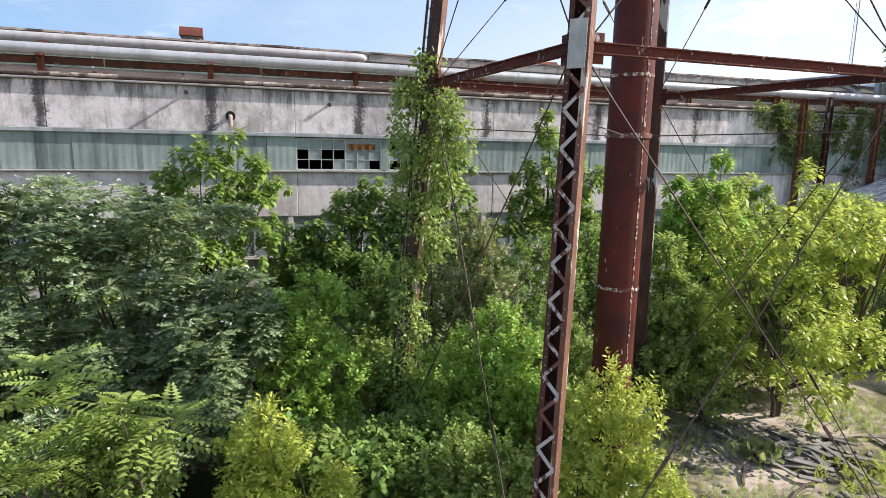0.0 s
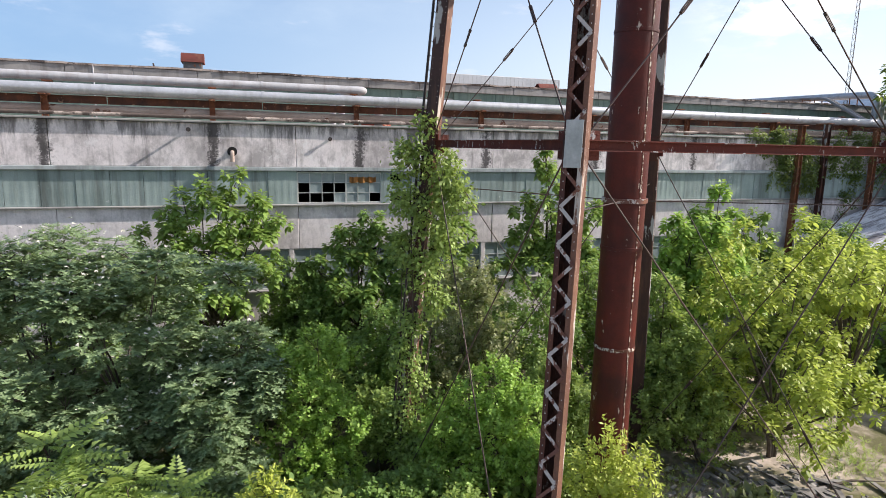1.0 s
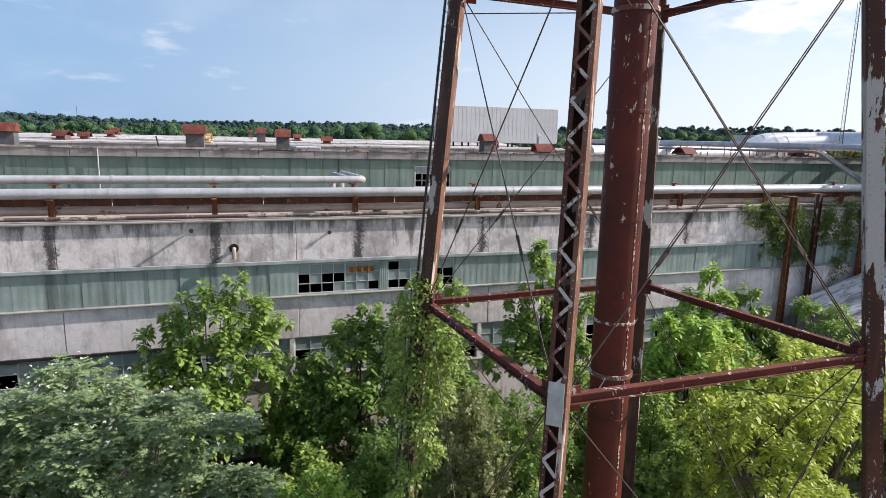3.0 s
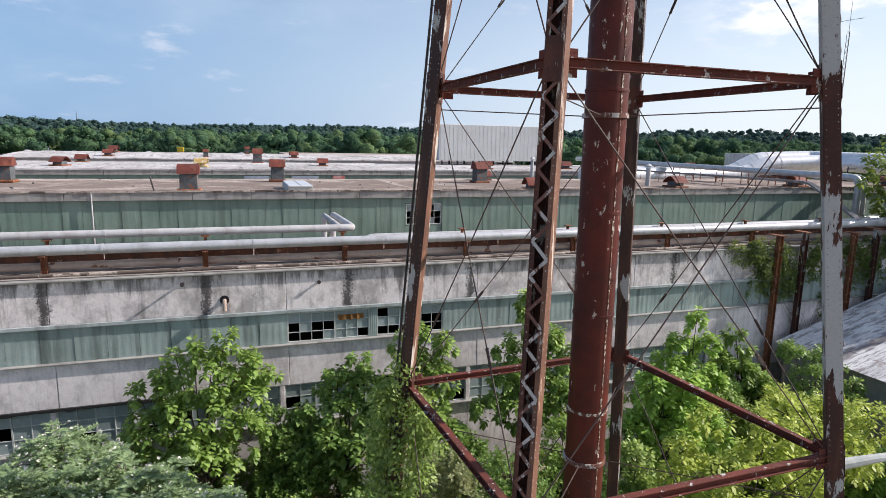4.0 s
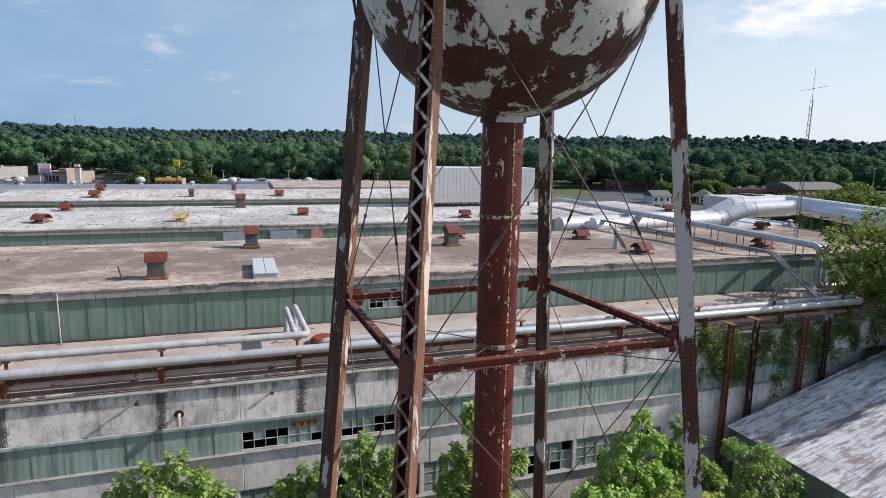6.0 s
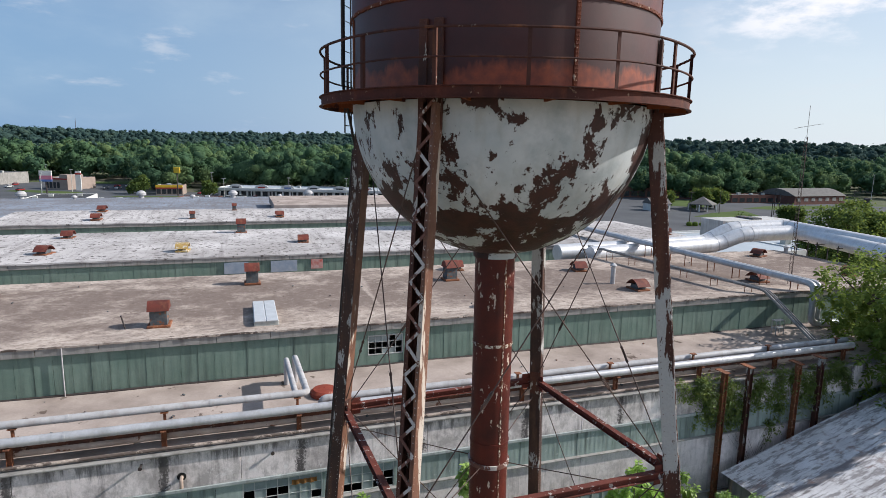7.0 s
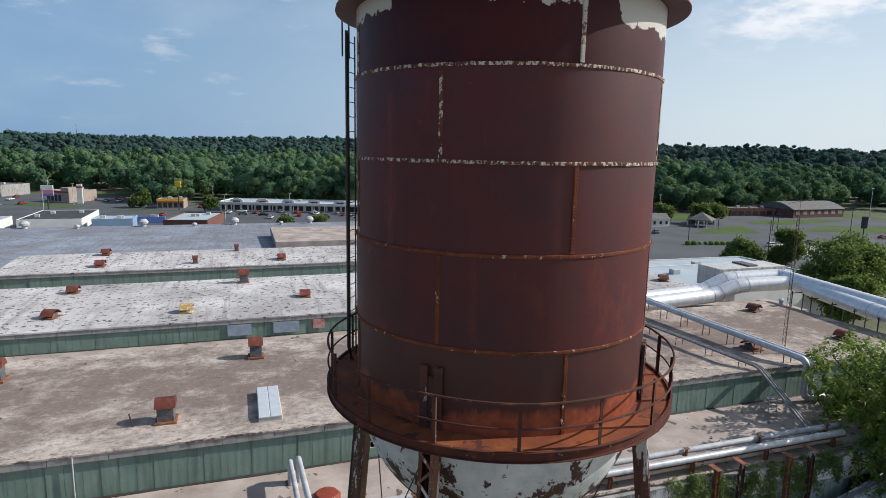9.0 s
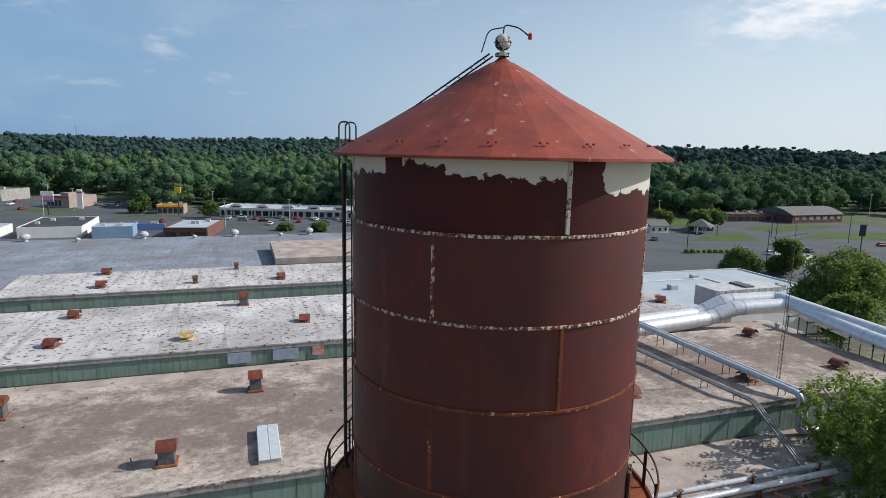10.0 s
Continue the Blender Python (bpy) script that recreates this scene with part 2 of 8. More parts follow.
def top_course_paint():
    """The shell's top course: rust, with white paint left in ragged patches under the eave."""
    n = Nodes("top_course_paint")
    fine = n.noise(26, 5, rough=0.7)
    rust = n.mix(n.ramp(n.noise(1.3, 6), 0.35, 0.66), (0.056, 0.0068, 0.0068), (0.034, 0.0062, 0.0090))
    z = n.xyz()["Z"]
    rag = n.math("SUBTRACT", n.noise(2.6, 6, rough=0.65, offset=(0.6, 2.3, 1)), 0.5)
    side = n.math("ADD", n.math("MULTIPLY", n.math("SUBTRACT", n.xyz()["X"], 4.20), 1 / 3.31), n.math("MULTIPLY", rag, 0.10))

    def stretch_of(mid, half, soft=0.012):
        return n.ramp(n.math("ABSOLUTE", n.math("SUBTRACT", side, mid)), half, half + soft, 1.0, 0.0)

    depth = n.math("ADD", n.math("MULTIPLY", rag, 0.75), n.ramp(side, 0.46, 0.52, 0.40, 0.66))
    depth = n.math("SUBTRACT", depth, n.math("MULTIPLY", stretch_of(-0.50, 0.12), 0.22))
    depth = n.math("SUBTRACT", depth, n.math("MULTIPLY", n.math("ADD", stretch_of(-0.665, 0.04), stretch_of(0.40, 0.085)), 2.0))
    mask = n.ramp(n.math("ADD", z, depth), 34.195, 34.21)
    col = n.mix(mask, rust, n.mix(n.ramp(fine, 0.4, 0.7, 0, 0.3), (0.50, 0.49, 0.45), (0.40, 0.385, 0.345)))
    return n.finish(col, 0.5, 0.0, n.math("ADD", n.math("MULTIPLY", fine, 0.2), mask), 0.3, 0.02, 0.2)


M["top_course"] = top_course_paint()


def concrete_wall(name, columns=False):
    """Weathered concrete; columns: the black mottled stains that run down the wall at every pipe stand."""
    n = Nodes(name, True)
    fine = n.noise(14, 6, rough=0.7)
    dirt = 0.75 if columns else 0.5
    col = n.mix(n.ramp(n.noise(0.45, 6), 0.33, 0.68), (0.83, 0.775, 0.765), (0.70, 0.64, 0.632))
    col = n.mix(n.ramp(n.noise(0.7, 9, (1, 1, 0.8), offset=(3, 5, 1), rough=0.7), 0.46, 0.60, 0, dirt), col, (0.30, 0.275, 0.27))
    col = n.mix(n.ramp(n.noise(2.2, 8, (1, 1, 0.5), offset=(8, 1, 5), rough=0.74), 0.50, 0.66, 0, dirt * 0.7), col, (0.24, 0.22, 0.215))
    col = n.mix(n.ramp(n.noise(4.2, 7, (1, 1, 0.07), offset=(1, 1, 4), rough=0.65), 0.54, 0.68, 0, dirt * 0.55), col, (0.16, 0.145, 0.14))
    col = n.mix(n.ramp(n.noise(1.5, 6, (1, 1, 0.10), offset=(9, 2, 3), rough=0.7), 0.57, 0.70, 0, dirt), col, (0.10, 0.09, 0.088))
    col = n.mix(n.ramp(n.noise(1.9, 8, (1, 1, 0.7), offset=(6, 3, 9), rough=0.7), 0.60, 0.66, 0, 0.55), col, (0.82, 0.80, 0.79))
    col = n.mix(n.ramp(n.noise(5.0, 7, offset=(2, 8, 1), rough=0.72), 0.52, 0.68, 0, 0.22), col, (0.27, 0.25, 0.245))
    col = n.mix(n.ramp(fine, 0.45, 0.8, 0, 0.25), col, (0.25, 0.235, 0.23))
    if columns:
        u = n.math("ADD", n.xyz()["X"], 16.15 + 3.05 + 61.0)
        d = n.math("ABSOLUTE", n.math("SUBTRACT", n.math("MODULO", u, 6.1), 3.05))
        d = n.math("ADD", d, n.math("MULTIPLY", n.noise(2.6, 6, (1, 1, 0.5), offset=(4, 4, 4)), 0.8))
        d = n.math("ADD", d, n.math("MULTIPLY", n.noise(8, 9, offset=(1, 3, 4), rough=0.82), 1.5))
        col = n.mix(n.ramp(d, 1.22, 1.44, 0.92, 0.0), col, (0.055, 0.050, 0.050))
        drip = n.math("ADD", n.ramp(n.xyz()["Z"], 9.6, 11.0, -0.10, 0.13), n.noise(2.4, 7, (1, 1, 0.14), offset=(7, 7, 2), rough=0.7))
        col = n.mix(n.ramp(drip, 0.56, 0.68, 0, 0.8), col, (0.12, 0.11, 0.108))
    return n.finish(col, 0.9, 0.0, fine, 0.35, 0.02, 0.2)


M["concrete"] = concrete_wall("concrete_wall")
M["concrete_top"] = concrete_wall("stained_top_wall", True)
M["trim"] = plain("pale_green_trim", (0.46, 0.50, 0.50), (0.30, 0.335, 0.33), 1.2, 0.8, streak=((0.11, 0.105, 0.095), 0.7))
M["panel_pale"] = plain("pale_green_panel", (0.37, 0.45, 0.425), (0.23, 0.30, 0.275), 0.5, 0.75, streak=((0.075, 0.085, 0.078), 0.9), spots=((0.42, 0.46, 0.44), 0.66, 2.6), vary=0.3)
M["panel"] = plain("green_panel", (0.145, 0.225, 0.185), (0.215, 0.295, 0.25), 0.6, 0.75, streak=((0.06, 0.085, 0.072), 0.75), vary=0.2)
M["fascia"] = plain("grey_fascia", (0.36, 0.35, 0.33), (0.24, 0.235, 0.225), 0.8, 0.9, streak=((0.10, 0.09, 0.085), 0.7))
def gravel_roof(name, pale, mid, dark, speck, white=False, local=True):
    """Old felt and gravel: wide dark stains, paler drifts, sheet joints and small holes."""
    n = Nodes(name, local)
    if not local:
        n.co = n.put("ShaderNodeVectorRotate", Vector=n.co, Angle=radians(-18.5)).outputs["Vector"]
    fine = n.noise(9, 6, rough=0.75)
    col = n.mix(n.ramp(n.noise(0.16, 6, rough=0.62), 0.36, 0.62), pale, mid)
    col = n.mix(n.ramp(n.noise(0.10, 7, offset=(5, 2, 0), rough=0.65), 0.42, 0.60, 0, 0.55 if white else 0.95), col, dark)
    col = n.mix(n.ramp(n.noise(0.9, 6, offset=(1, 7, 0), rough=0.7), 0.50, 0.75, 0, 0.5), col, dark)
    line = n.noise(1.3, 3, (1, 0.05, 1), offset=(2, 3, 0))
    col = n.mix(n.ramp(line, 0.54, 0.68, 0, 0.55 if white else 0.08), col, dark if white else pale)
    hole = n.noise(1.7 if white else 1.1, 5, (1, 1.3 if white else 2.2, 1), offset=(7, 3, 1), rough=0.6)
    col = n.mix(n.ramp(hole, 0.588 if white else 0.64, 0.604 if white else 0.66), col, speck)
    col = n.mix(n.ramp(fine, 0.42, 0.8, 0, 0.45), col, dark)
    return n.finish(col, 0.95, 0.0, fine, 0.5, 0.03, 0.1)


def tan_roof():
    """Cream gravel along the eave, a wide brown stain further in, pale cracks and a torn dark edge."""
    n = Nodes("tan_gravel_roof", True)
    fine = n.noise(9, 7, rough=0.75)
    v = n.xyz()["Y"]
    col = n.mix(n.ramp(n.noise(0.5, 9, rough=0.72), 0.32, 0.68), (0.60, 0.52, 0.455), (0.43, 0.36, 0.31))
    back = n.math("MULTIPLY", n.ramp(v, 9.5, 15.5), n.ramp(v, 27.5, 22.0))
    stain = n.math("ADD", n.math("MULTIPLY", back, 0.16), n.noise(0.22, 10, (1, 1.2, 1), offset=(5, 2, 0), rough=0.74))
    col = n.mix(n.ramp(stain, 0.48, 0.66, 0, 0.9), col, (0.165, 0.128, 0.112))
    col = n.mix(n.ramp(n.noise(1.6, 9, offset=(1, 7, 0), rough=0.8), 0.47, 0.62, 0, 0.75), col, (0.15, 0.115, 0.10))
    col = n.mix(n.ramp(n.noise(3.4, 8, offset=(4, 1, 0), rough=0.8), 0.54, 0.68, 0, 0.4), col, (0.62, 0.55, 0.49))
    trail = n.math("ADD", n.noise(0.42, 3, (1, 0.05, 1), offset=(3, 9, 0)), n.math("MULTIPLY", n.noise(1.6, 6, offset=(2, 2, 2), rough=0.7), 0.16))
    col = n.mix(n.ramp(trail, 0.735, 0.79, 0, 0.55), col, (0.56, 0.485, 0.43))
    torn = n.math("ADD", n.ramp(v, 7.95, 9.1, 0.22, 0.0), n.noise(0.8, 8, (1, 2, 1), offset=(4, 4, 0), rough=0.74))
    col = n.mix(n.ramp(torn, 0.68, 0.71, 0, 0.9), col, (0.055, 0.042, 0.038))
    col = n.mix(n.ramp(n.noise(1.1, 5, (1, 1.6, 1), offset=(7, 3, 1)), 0.66, 0.68), col, (0.11, 0.085, 0.072))
    col = n.mix(n.ramp(fine, 0.40, 0.75, 0, 0.6), col, (0.17, 0.135, 0.115))
    return n.finish(col, 0.95, 0.0, fine, 0.5, 0.03, 0.1)


M["roof_tan"] = tan_roof()
M["roof_low"] = plain("dirty_low_roof", (0.47, 0.40, 0.36), (0.26, 0.215, 0.19), 0.35, 0.95, grain=9.0, bump=0.5, spots=((0.13, 0.10, 0.085), 0.625, 0.8), spec=0.1)
M["roof_white"] = gravel_roof("white_coated_roof", (0.64, 0.62, 0.615), (0.49, 0.47, 0.465), (0.215, 0.20, 0.195), (0.09, 0.08, 0.075), True)
M["roof_metal"] = gravel_roof("grey_metal_roof", (0.28, 0.32, 0.385), (0.205, 0.235, 0.285), (0.155, 0.15, 0.155), (0.16, 0.12, 0.10), True, False)
M["pipe"] = plain("aluminium_jacket", (0.58, 0.59, 0.61), (0.43, 0.44, 0.46), 0.8, 0.42, 0.30, grain=8.0, bump=0.1, streak=((0.20, 0.18, 0.165), 0.4))
M["pipe_dull"] = plain("dull_pipe", (0.30, 0.29, 0.28), (0.20, 0.19, 0.18), 0.8, 0.5, 0.2, grain=8.0, streak=((0.12, 0.08, 0.06), 0.6))
M["duct"] = plain("duct_aluminium", (0.78, 0.79, 0.81), (0.66, 0.67, 0.69), 0.8, 0.32, 0.45, grain=8.0, bump=0.08, streak=((0.40, 0.37, 0.35), 0.35))
M["pipe_white"] = plain("painted_pipe", (0.50, 0.50, 0.51), (0.36, 0.36, 0.37), 1.0, 0.6, 0.0, streak=((0.19, 0.15, 0.125), 0.5))
M["pipe_tan"] = plain("tan_lagging", (0.55, 0.45, 0.38), (0.36, 0.27, 0.22), 0.9, 0.85, grain=6.0, spots=((0.17, 0.08, 0.05), 0.60, 1.4))
M["rusty"] = plain("rusty_steel", (0.27, 0.095, 0.040), (0.11, 0.044, 0.026), 2.6, 0.85, spots=((0.40, 0.22, 0.13), 0.60, 6.0))
# dark rust; part of its black is shade under the pipes, painted in
M["rack"] = plain("shaded_rusty_rack", (0.17, 0.062, 0.034), (0.055, 0.030, 0.024), 1.6, 0.85, spots=((0.30, 0.17, 0.11), 0.62, 5.0), streak=((0.03, 0.02, 0.018), 0.6))
M["rust_hood"] = plain("rusty_hood", (0.19, 0.040, 0.026), (0.10, 0.028, 0.021), 2.0, 0.75, streak=((0.32, 0.13, 0.07), 0.5), vary=0.35)
M["vent_body"] = plain("vent_body", (0.065, 0.075, 0.085), (0.13, 0.14, 0.145), 3.0, 0.8, spots=((0.20, 0.08, 0.04), 0.58, 4.0))
M["sky_white"] = plain("white_skylight", (0.52, 0.55, 0.58), (0.43, 0.46, 0.49), 2.0, 0.5, bump=0.05)
M["frame_white"] = plain("old_window_paint", (0.50, 0.52, 0.50), (0.34, 0.36, 0.34), 4.0, 0.75)
M["pane_pale"] = plain("clouded_pane", (0.36, 0.43, 0.43), (0.25, 0.31, 0.31), 1.4, 0.25, bump=0.03, vary=0.45, spec=0.5)
# near-black; for the rooms and the wall hole it is shade put into colour
M["near_black"] = plain("near_black_fill", (0.012, 0.012, 0.012), (0.02, 0.02, 0.02), 1.0, 0.9)
M["bark"] = plain("bark", (0.11, 0.085, 0.065), (0.065, 0.05, 0.04), 6.0, 0.9, bump=0.6)
M["dirt"] = plain("dry_dirt", (0.46, 0.41, 0.355), (0.32, 0.28, 0.235), 0.5, 0.95, grain=8.0, bump=0.6, spots=((0.10, 0.095, 0.06), 0.58, 1.1), spec=0.1)
M["asphalt"] = plain("asphalt", (0.104, 0.110, 0.119), (0.076, 0.081, 0.089), 0.06, 0.9, grain=3.0, spec=0.2)
M["grass"] = plain("lawn", (0.090, 0.130, 0.042), (0.066, 0.098, 0.035), 0.07, 0.95, grain=2.0, spec=0.1)
def shed_sheet():
    """Whitish roof felt, worn in dark streaks along the slope."""
    n = Nodes("weathered_shed_roof", True)
    fine = n.noise(16, 6, rough=0.72)
    rnd = n.put("ShaderNodeObjectInfo").outputs["Random"]
    where = n.put("ShaderNodeNewGeometry").outputs["Position"]
    n.co = where
    col = n.mix(n.ramp(n.noise(0.6, 6), 0.36, 0.66), (0.82, 0.81, 0.82), (0.64, 0.63, 0.64))
    n.co = n.put("ShaderNodeVectorRotate", Vector=where, Angle=radians(-18.5)).outputs["Vector"]
    col = n.mix(n.ramp(n.noise(1.2, 9, (0.12, 1, 0.12), offset=(1, 5, 2), rough=0.74), 0.52, 0.58, 0, 0.85), col, (0.17, 0.145, 0.145))
    col = n.mix(n.ramp(n.noise(4.0, 8, (0.22, 1, 0.22), offset=(9, 2, 5), rough=0.74), 0.49, 0.57, 0, 0.72), col, (0.15, 0.13, 0.13))
    col = n.mix(n.ramp(n.noise(6.0, 7, (0.2, 1, 0.2), offset=(4, 5, 2), rough=0.7), 0.58, 0.68, 0, 0.6), col, (0.75, 0.75, 0.78))
    col = n.mix(n.ramp(n.noise(0.8, 7, offset=(8, 5, 2), rough=0.7), 0.57, 0.62, 0, 0.6), col, (0.22, 0.12, 0.09))
    col = n.mix(n.ramp(rnd, 0, 1, 0, 0.22), col, (0.22, 0.21, 0.22))
    col = n.mix(n.ramp(fine, 0.45, 0.8, 0, 0.4), col, (0.20, 0.19, 0.20))
    return n.finish(col, 0.7, 0.0, fine, 0.35, 0.02, 0.3)


M["shed_roof"] = shed_sheet()


def ground_material():
    n = Nodes("ground_cover")
    fine = n.noise(5, 6, rough=0.7)
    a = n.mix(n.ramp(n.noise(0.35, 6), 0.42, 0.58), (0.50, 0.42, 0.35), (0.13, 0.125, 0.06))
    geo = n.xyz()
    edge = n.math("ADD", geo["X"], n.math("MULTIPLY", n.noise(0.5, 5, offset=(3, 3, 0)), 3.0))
    # soil colour darkened under the thicket, painting in shade between the plants
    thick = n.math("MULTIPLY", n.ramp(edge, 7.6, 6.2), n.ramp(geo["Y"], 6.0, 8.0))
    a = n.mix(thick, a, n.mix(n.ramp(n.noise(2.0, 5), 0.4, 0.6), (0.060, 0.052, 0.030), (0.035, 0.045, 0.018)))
    far = n.mix(n.ramp(n.noise(0.02, 5), 0.42, 0.6), (0.09, 0.12, 0.05), (0.15, 0.145, 0.12))
    col = n.mix(n.ramp(geo["Y"], 60, 110), a, far)
    col = n.mix(n.ramp(fine, 0.4, 0.8, 0, 0.5), col, (0.06, 0.05, 0.035))
    return n.finish(col, 0.95, 0.0, fine, 0.6, 0.05, 0.1)


M["ground"] = ground_material()
M["lf_mimosa"] = leaf_material("mimosa_leaf", (0.165, 0.258, 0.124), (0.325, 0.420, 0.222), 0.28, 0.6, 0.2)
M["lf_bloom"] = plain("pale_blossom", (0.66, 0.64, 0.56), (0.54, 0.52, 0.42), 3.0, 0.9)
M["lf_broad"] = leaf_material("broad_leaf", (0.195, 0.287, 0.063), (0.360, 0.462, 0.119))
M["lf_deep"] = leaf_material("deep_green_leaf", (0.137, 0.247, 0.060), (0.264, 0.413, 0.112))
M["lf_ivy"] = leaf_material("ivy_leaf", (0.085, 0.140, 0.042), (0.170, 0.235, 0.075))
M["lf_small"] = leaf_material("small_leaf", (0.217, 0.330, 0.083), (0.401, 0.517, 0.150))
M["lf_yellow"] = leaf_material("yellow_green_leaf", (0.425, 0.512, 0.081), (0.650, 0.700, 0.150), 0.38)
M["lf_lime"] = leaf_material("lime_leaf", (0.325, 0.430, 0.068), (0.580, 0.640, 0.130), 0.44)
M["lf_grey"] = leaf_material("grey_green_leaf", (0.232, 0.268, 0.131), (0.419, 0.428, 0.232))
M["lf_heart"] = leaf_material("heart_leaf", (0.172, 0.300, 0.062), (0.325, 0.465, 0.118), 0.34)
M["lf_vivid"] = leaf_material("vivid_leaf", (0.247, 0.441, 0.077), (0.427, 0.623, 0.140), 0.4)
M["lf_sumac"] = leaf_material("sumac_leaf", (0.290, 0.420, 0.100), (0.440, 0.570, 0.160), 0.4)
M["lf_shade"] = leaf_material("shade_tree_leaf", (0.068, 0.116, 0.042), (0.130, 0.192, 0.064), 0.28, 0.9, 0.04)
M["lf_oak"] = leaf_material("oak_leaf", (0.098, 0.160, 0.036), (0.210, 0.285, 0.066), 0.32, 0.8, 0.1)


def forest_material(name, c1, c2, c3, c4):
    """Leaf masses: each lobe its own green, mottled light and dark in tufts."""
    n = Nodes(name)
    isl = n.put("ShaderNodeNewGeometry").outputs["Random Per Island"]
    col = n.mix(isl, c1, c2)
    col = n.mix(n.ramp(n.noise(0.045, 3), 0.42, 0.58), col, c3)
    col = n.mix(n.ramp(n.noise(0.05, 2, offset=(40, 7, 0)), 0.53, 0.60, 0, 0.9), col, c4)
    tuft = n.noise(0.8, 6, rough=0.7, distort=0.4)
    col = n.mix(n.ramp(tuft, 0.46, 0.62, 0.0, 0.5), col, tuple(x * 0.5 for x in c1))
    b = n.put("ShaderNodeBsdfPrincipled", Base_Color=col, Roughness=0.8)
    b.inputs["Specular IOR Level"].default_value = 0.05
    bump = n.put("ShaderNodeBump", Height=tuft, Strength=0.6, Distance=0.7)
    n.t.links.new(bump.outputs["Normal"], b.inputs["Normal"])
    t = n.put("ShaderNodeBsdfTranslucent", Color=col)
    m = n.put("ShaderNodeMixShader", Fac=0.42)
    n.t.links.new(b.outputs["BSDF"], m.inputs[1])
    n.t.links.new(t.outputs["BSDF"], m.inputs[2])
    n.t.links.new(m.outputs["Shader"], n.out.inputs["Surface"])
    return n.m


# distance haze put into the leaf colours as blue, most in the far belt
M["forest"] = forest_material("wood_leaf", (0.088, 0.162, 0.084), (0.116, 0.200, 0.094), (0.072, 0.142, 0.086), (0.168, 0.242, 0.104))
M["forest_hazed"] = forest_material("hazed_wood_leaf", (0.060, 0.110, 0.100), (0.074, 0.126, 0.108), (0.056, 0.104, 0.100), (0.088, 0.138, 0.108))


# ---- mesh helpers ----
def mesh_of(name, bm, material, smooth=False):
    bm.normal_update()
    me = bpy.data.meshes.new(name)
    bm.to_mesh(me)
    bm.free()
    for m_ in (material if isinstance(material, (list, tuple)) else [material]):
        me.materials.append(m_)
    if smooth:
        me.polygons.foreach_set("use_smooth", [True] * len(me.polygons))
        me.set_sharp_from_angle(angle=radians(35))
    return me


def part(name, bm, material, parent, label="", smooth=False):
    """Links a bmesh as one mesh under a thing or a part, in the parent's own axes."""
    ob = new(name, mesh_of(name, bm, material, smooth))
    ob.parent = parent
    if label:
        ob["label"] = label
    return ob


def thing(name, m, label, category, group="", kind=""):
    ob = new(name)
    ob.empty_display_size = 0.2
    ob.matrix_basis = m
    return tagged(ob, label, category, group, kind)


def single(name, bm, material, label, category, group="", kind="", m=None, smooth=False):
    ob = new(name, mesh_of(name, bm, material, smooth))
    if m is not None:
        ob.matrix_basis = m
    return tagged(ob, label, category, group, kind)


def box(bm, c, s, ch=0.0, m=None):
    """A box with centre c and size s, its edges cut by ch."""
    c, h = Vector(c), [x / 2 for x in s]
    v = {}
    sg = (-1, 1)

    def vert(p):
        p = c + Vector(p)
        return bm.verts.new(m @ p if m is not None else p)

    made = []
    if ch <= 0:
        for a in sg:
            for b in sg:
                for d in sg:
                    v[a, b, d] = vert((a * h[0], b * h[1], d * h[2]))
        for ax in range(3):
            for a in sg:
                ring = []
                for b, d in ((-1, -1), (1, -1), (1, 1), (-1, 1)):
                    k = [b, d]
                    k.insert(ax, a)
                    ring.append(v[tuple(k)])
                if (a > 0) == (ax == 1):
                    ring.reverse()
                made.append(bm.faces.new(ring))
        return made
    for a in sg:
        for b in sg:
            for d in sg:
                v[a, b, d, 0] = vert((a * h[0], b * (h[1] - ch), d * (h[2] - ch)))
                v[a, b, d, 1] = vert((a * (h[0] - ch), b * h[1], d * (h[2] - ch)))
                v[a, b, d, 2] = vert((a * (h[0] - ch), b * (h[1] - ch), d * h[2]))
    for ax in range(3):
        for a in sg:
            ring = []
            for b, d in ((-1, -1), (1, -1), (1, 1), (-1, 1)):
                k = [b, d]
                k.insert(ax, a)
                ring.append(v[(*k, ax)])
            made.append(bm.faces.new(ring))
    for ax in range(3):
        p, q = [i for i in range(3) if i != ax]
        for a in sg:
            for b in sg:
                k1, k2 = [0, 0, 0], [0, 0, 0]
                k1[p], k1[q], k1[ax] = a, b, -1
                k2[p], k2[q], k2[ax] = a, b, 1
                made.append(bm.faces.new([v[(*k1, p)], v[(*k2, p)], v[(*k2, q)], v[(*k1, q)]]))
    for a in sg:
        for b in sg:
            for d in sg:
                made.append(bm.faces.new([v[a, b, d, 0], v[a, b, d, 1], v[a, b, d, 2]]))
    bmesh.ops.recalc_face_normals(bm, faces=made)
    return made


def span(a, b, side=None):
    """The pose whose x runs from a to b, at the middle; y lies as near to side as it can."""
    a, b = Vector(a), Vector(b)
    x = (b - a).normalized()
    up = Vector(side) if side is not None else (Vector((0, 0, 1)) if abs(x.z) < 0.95 else Vector((0, 1, 0)))
    z = x.cross(up).normalized()
    y = z.cross(x)
    r = Matrix((x, y, z)).transposed().to_4x4()
    return Matrix.Translation((a + b) / 2) @ r, (b - a).length


def beam(bm, a, b, w, h, side=None, ch=0.0):
    """A bar from a to b, w wide along side and h across it."""
    m, n = span(a, b, side)
    return box(bm, (0, 0, 0), (n, w, h), ch, m)


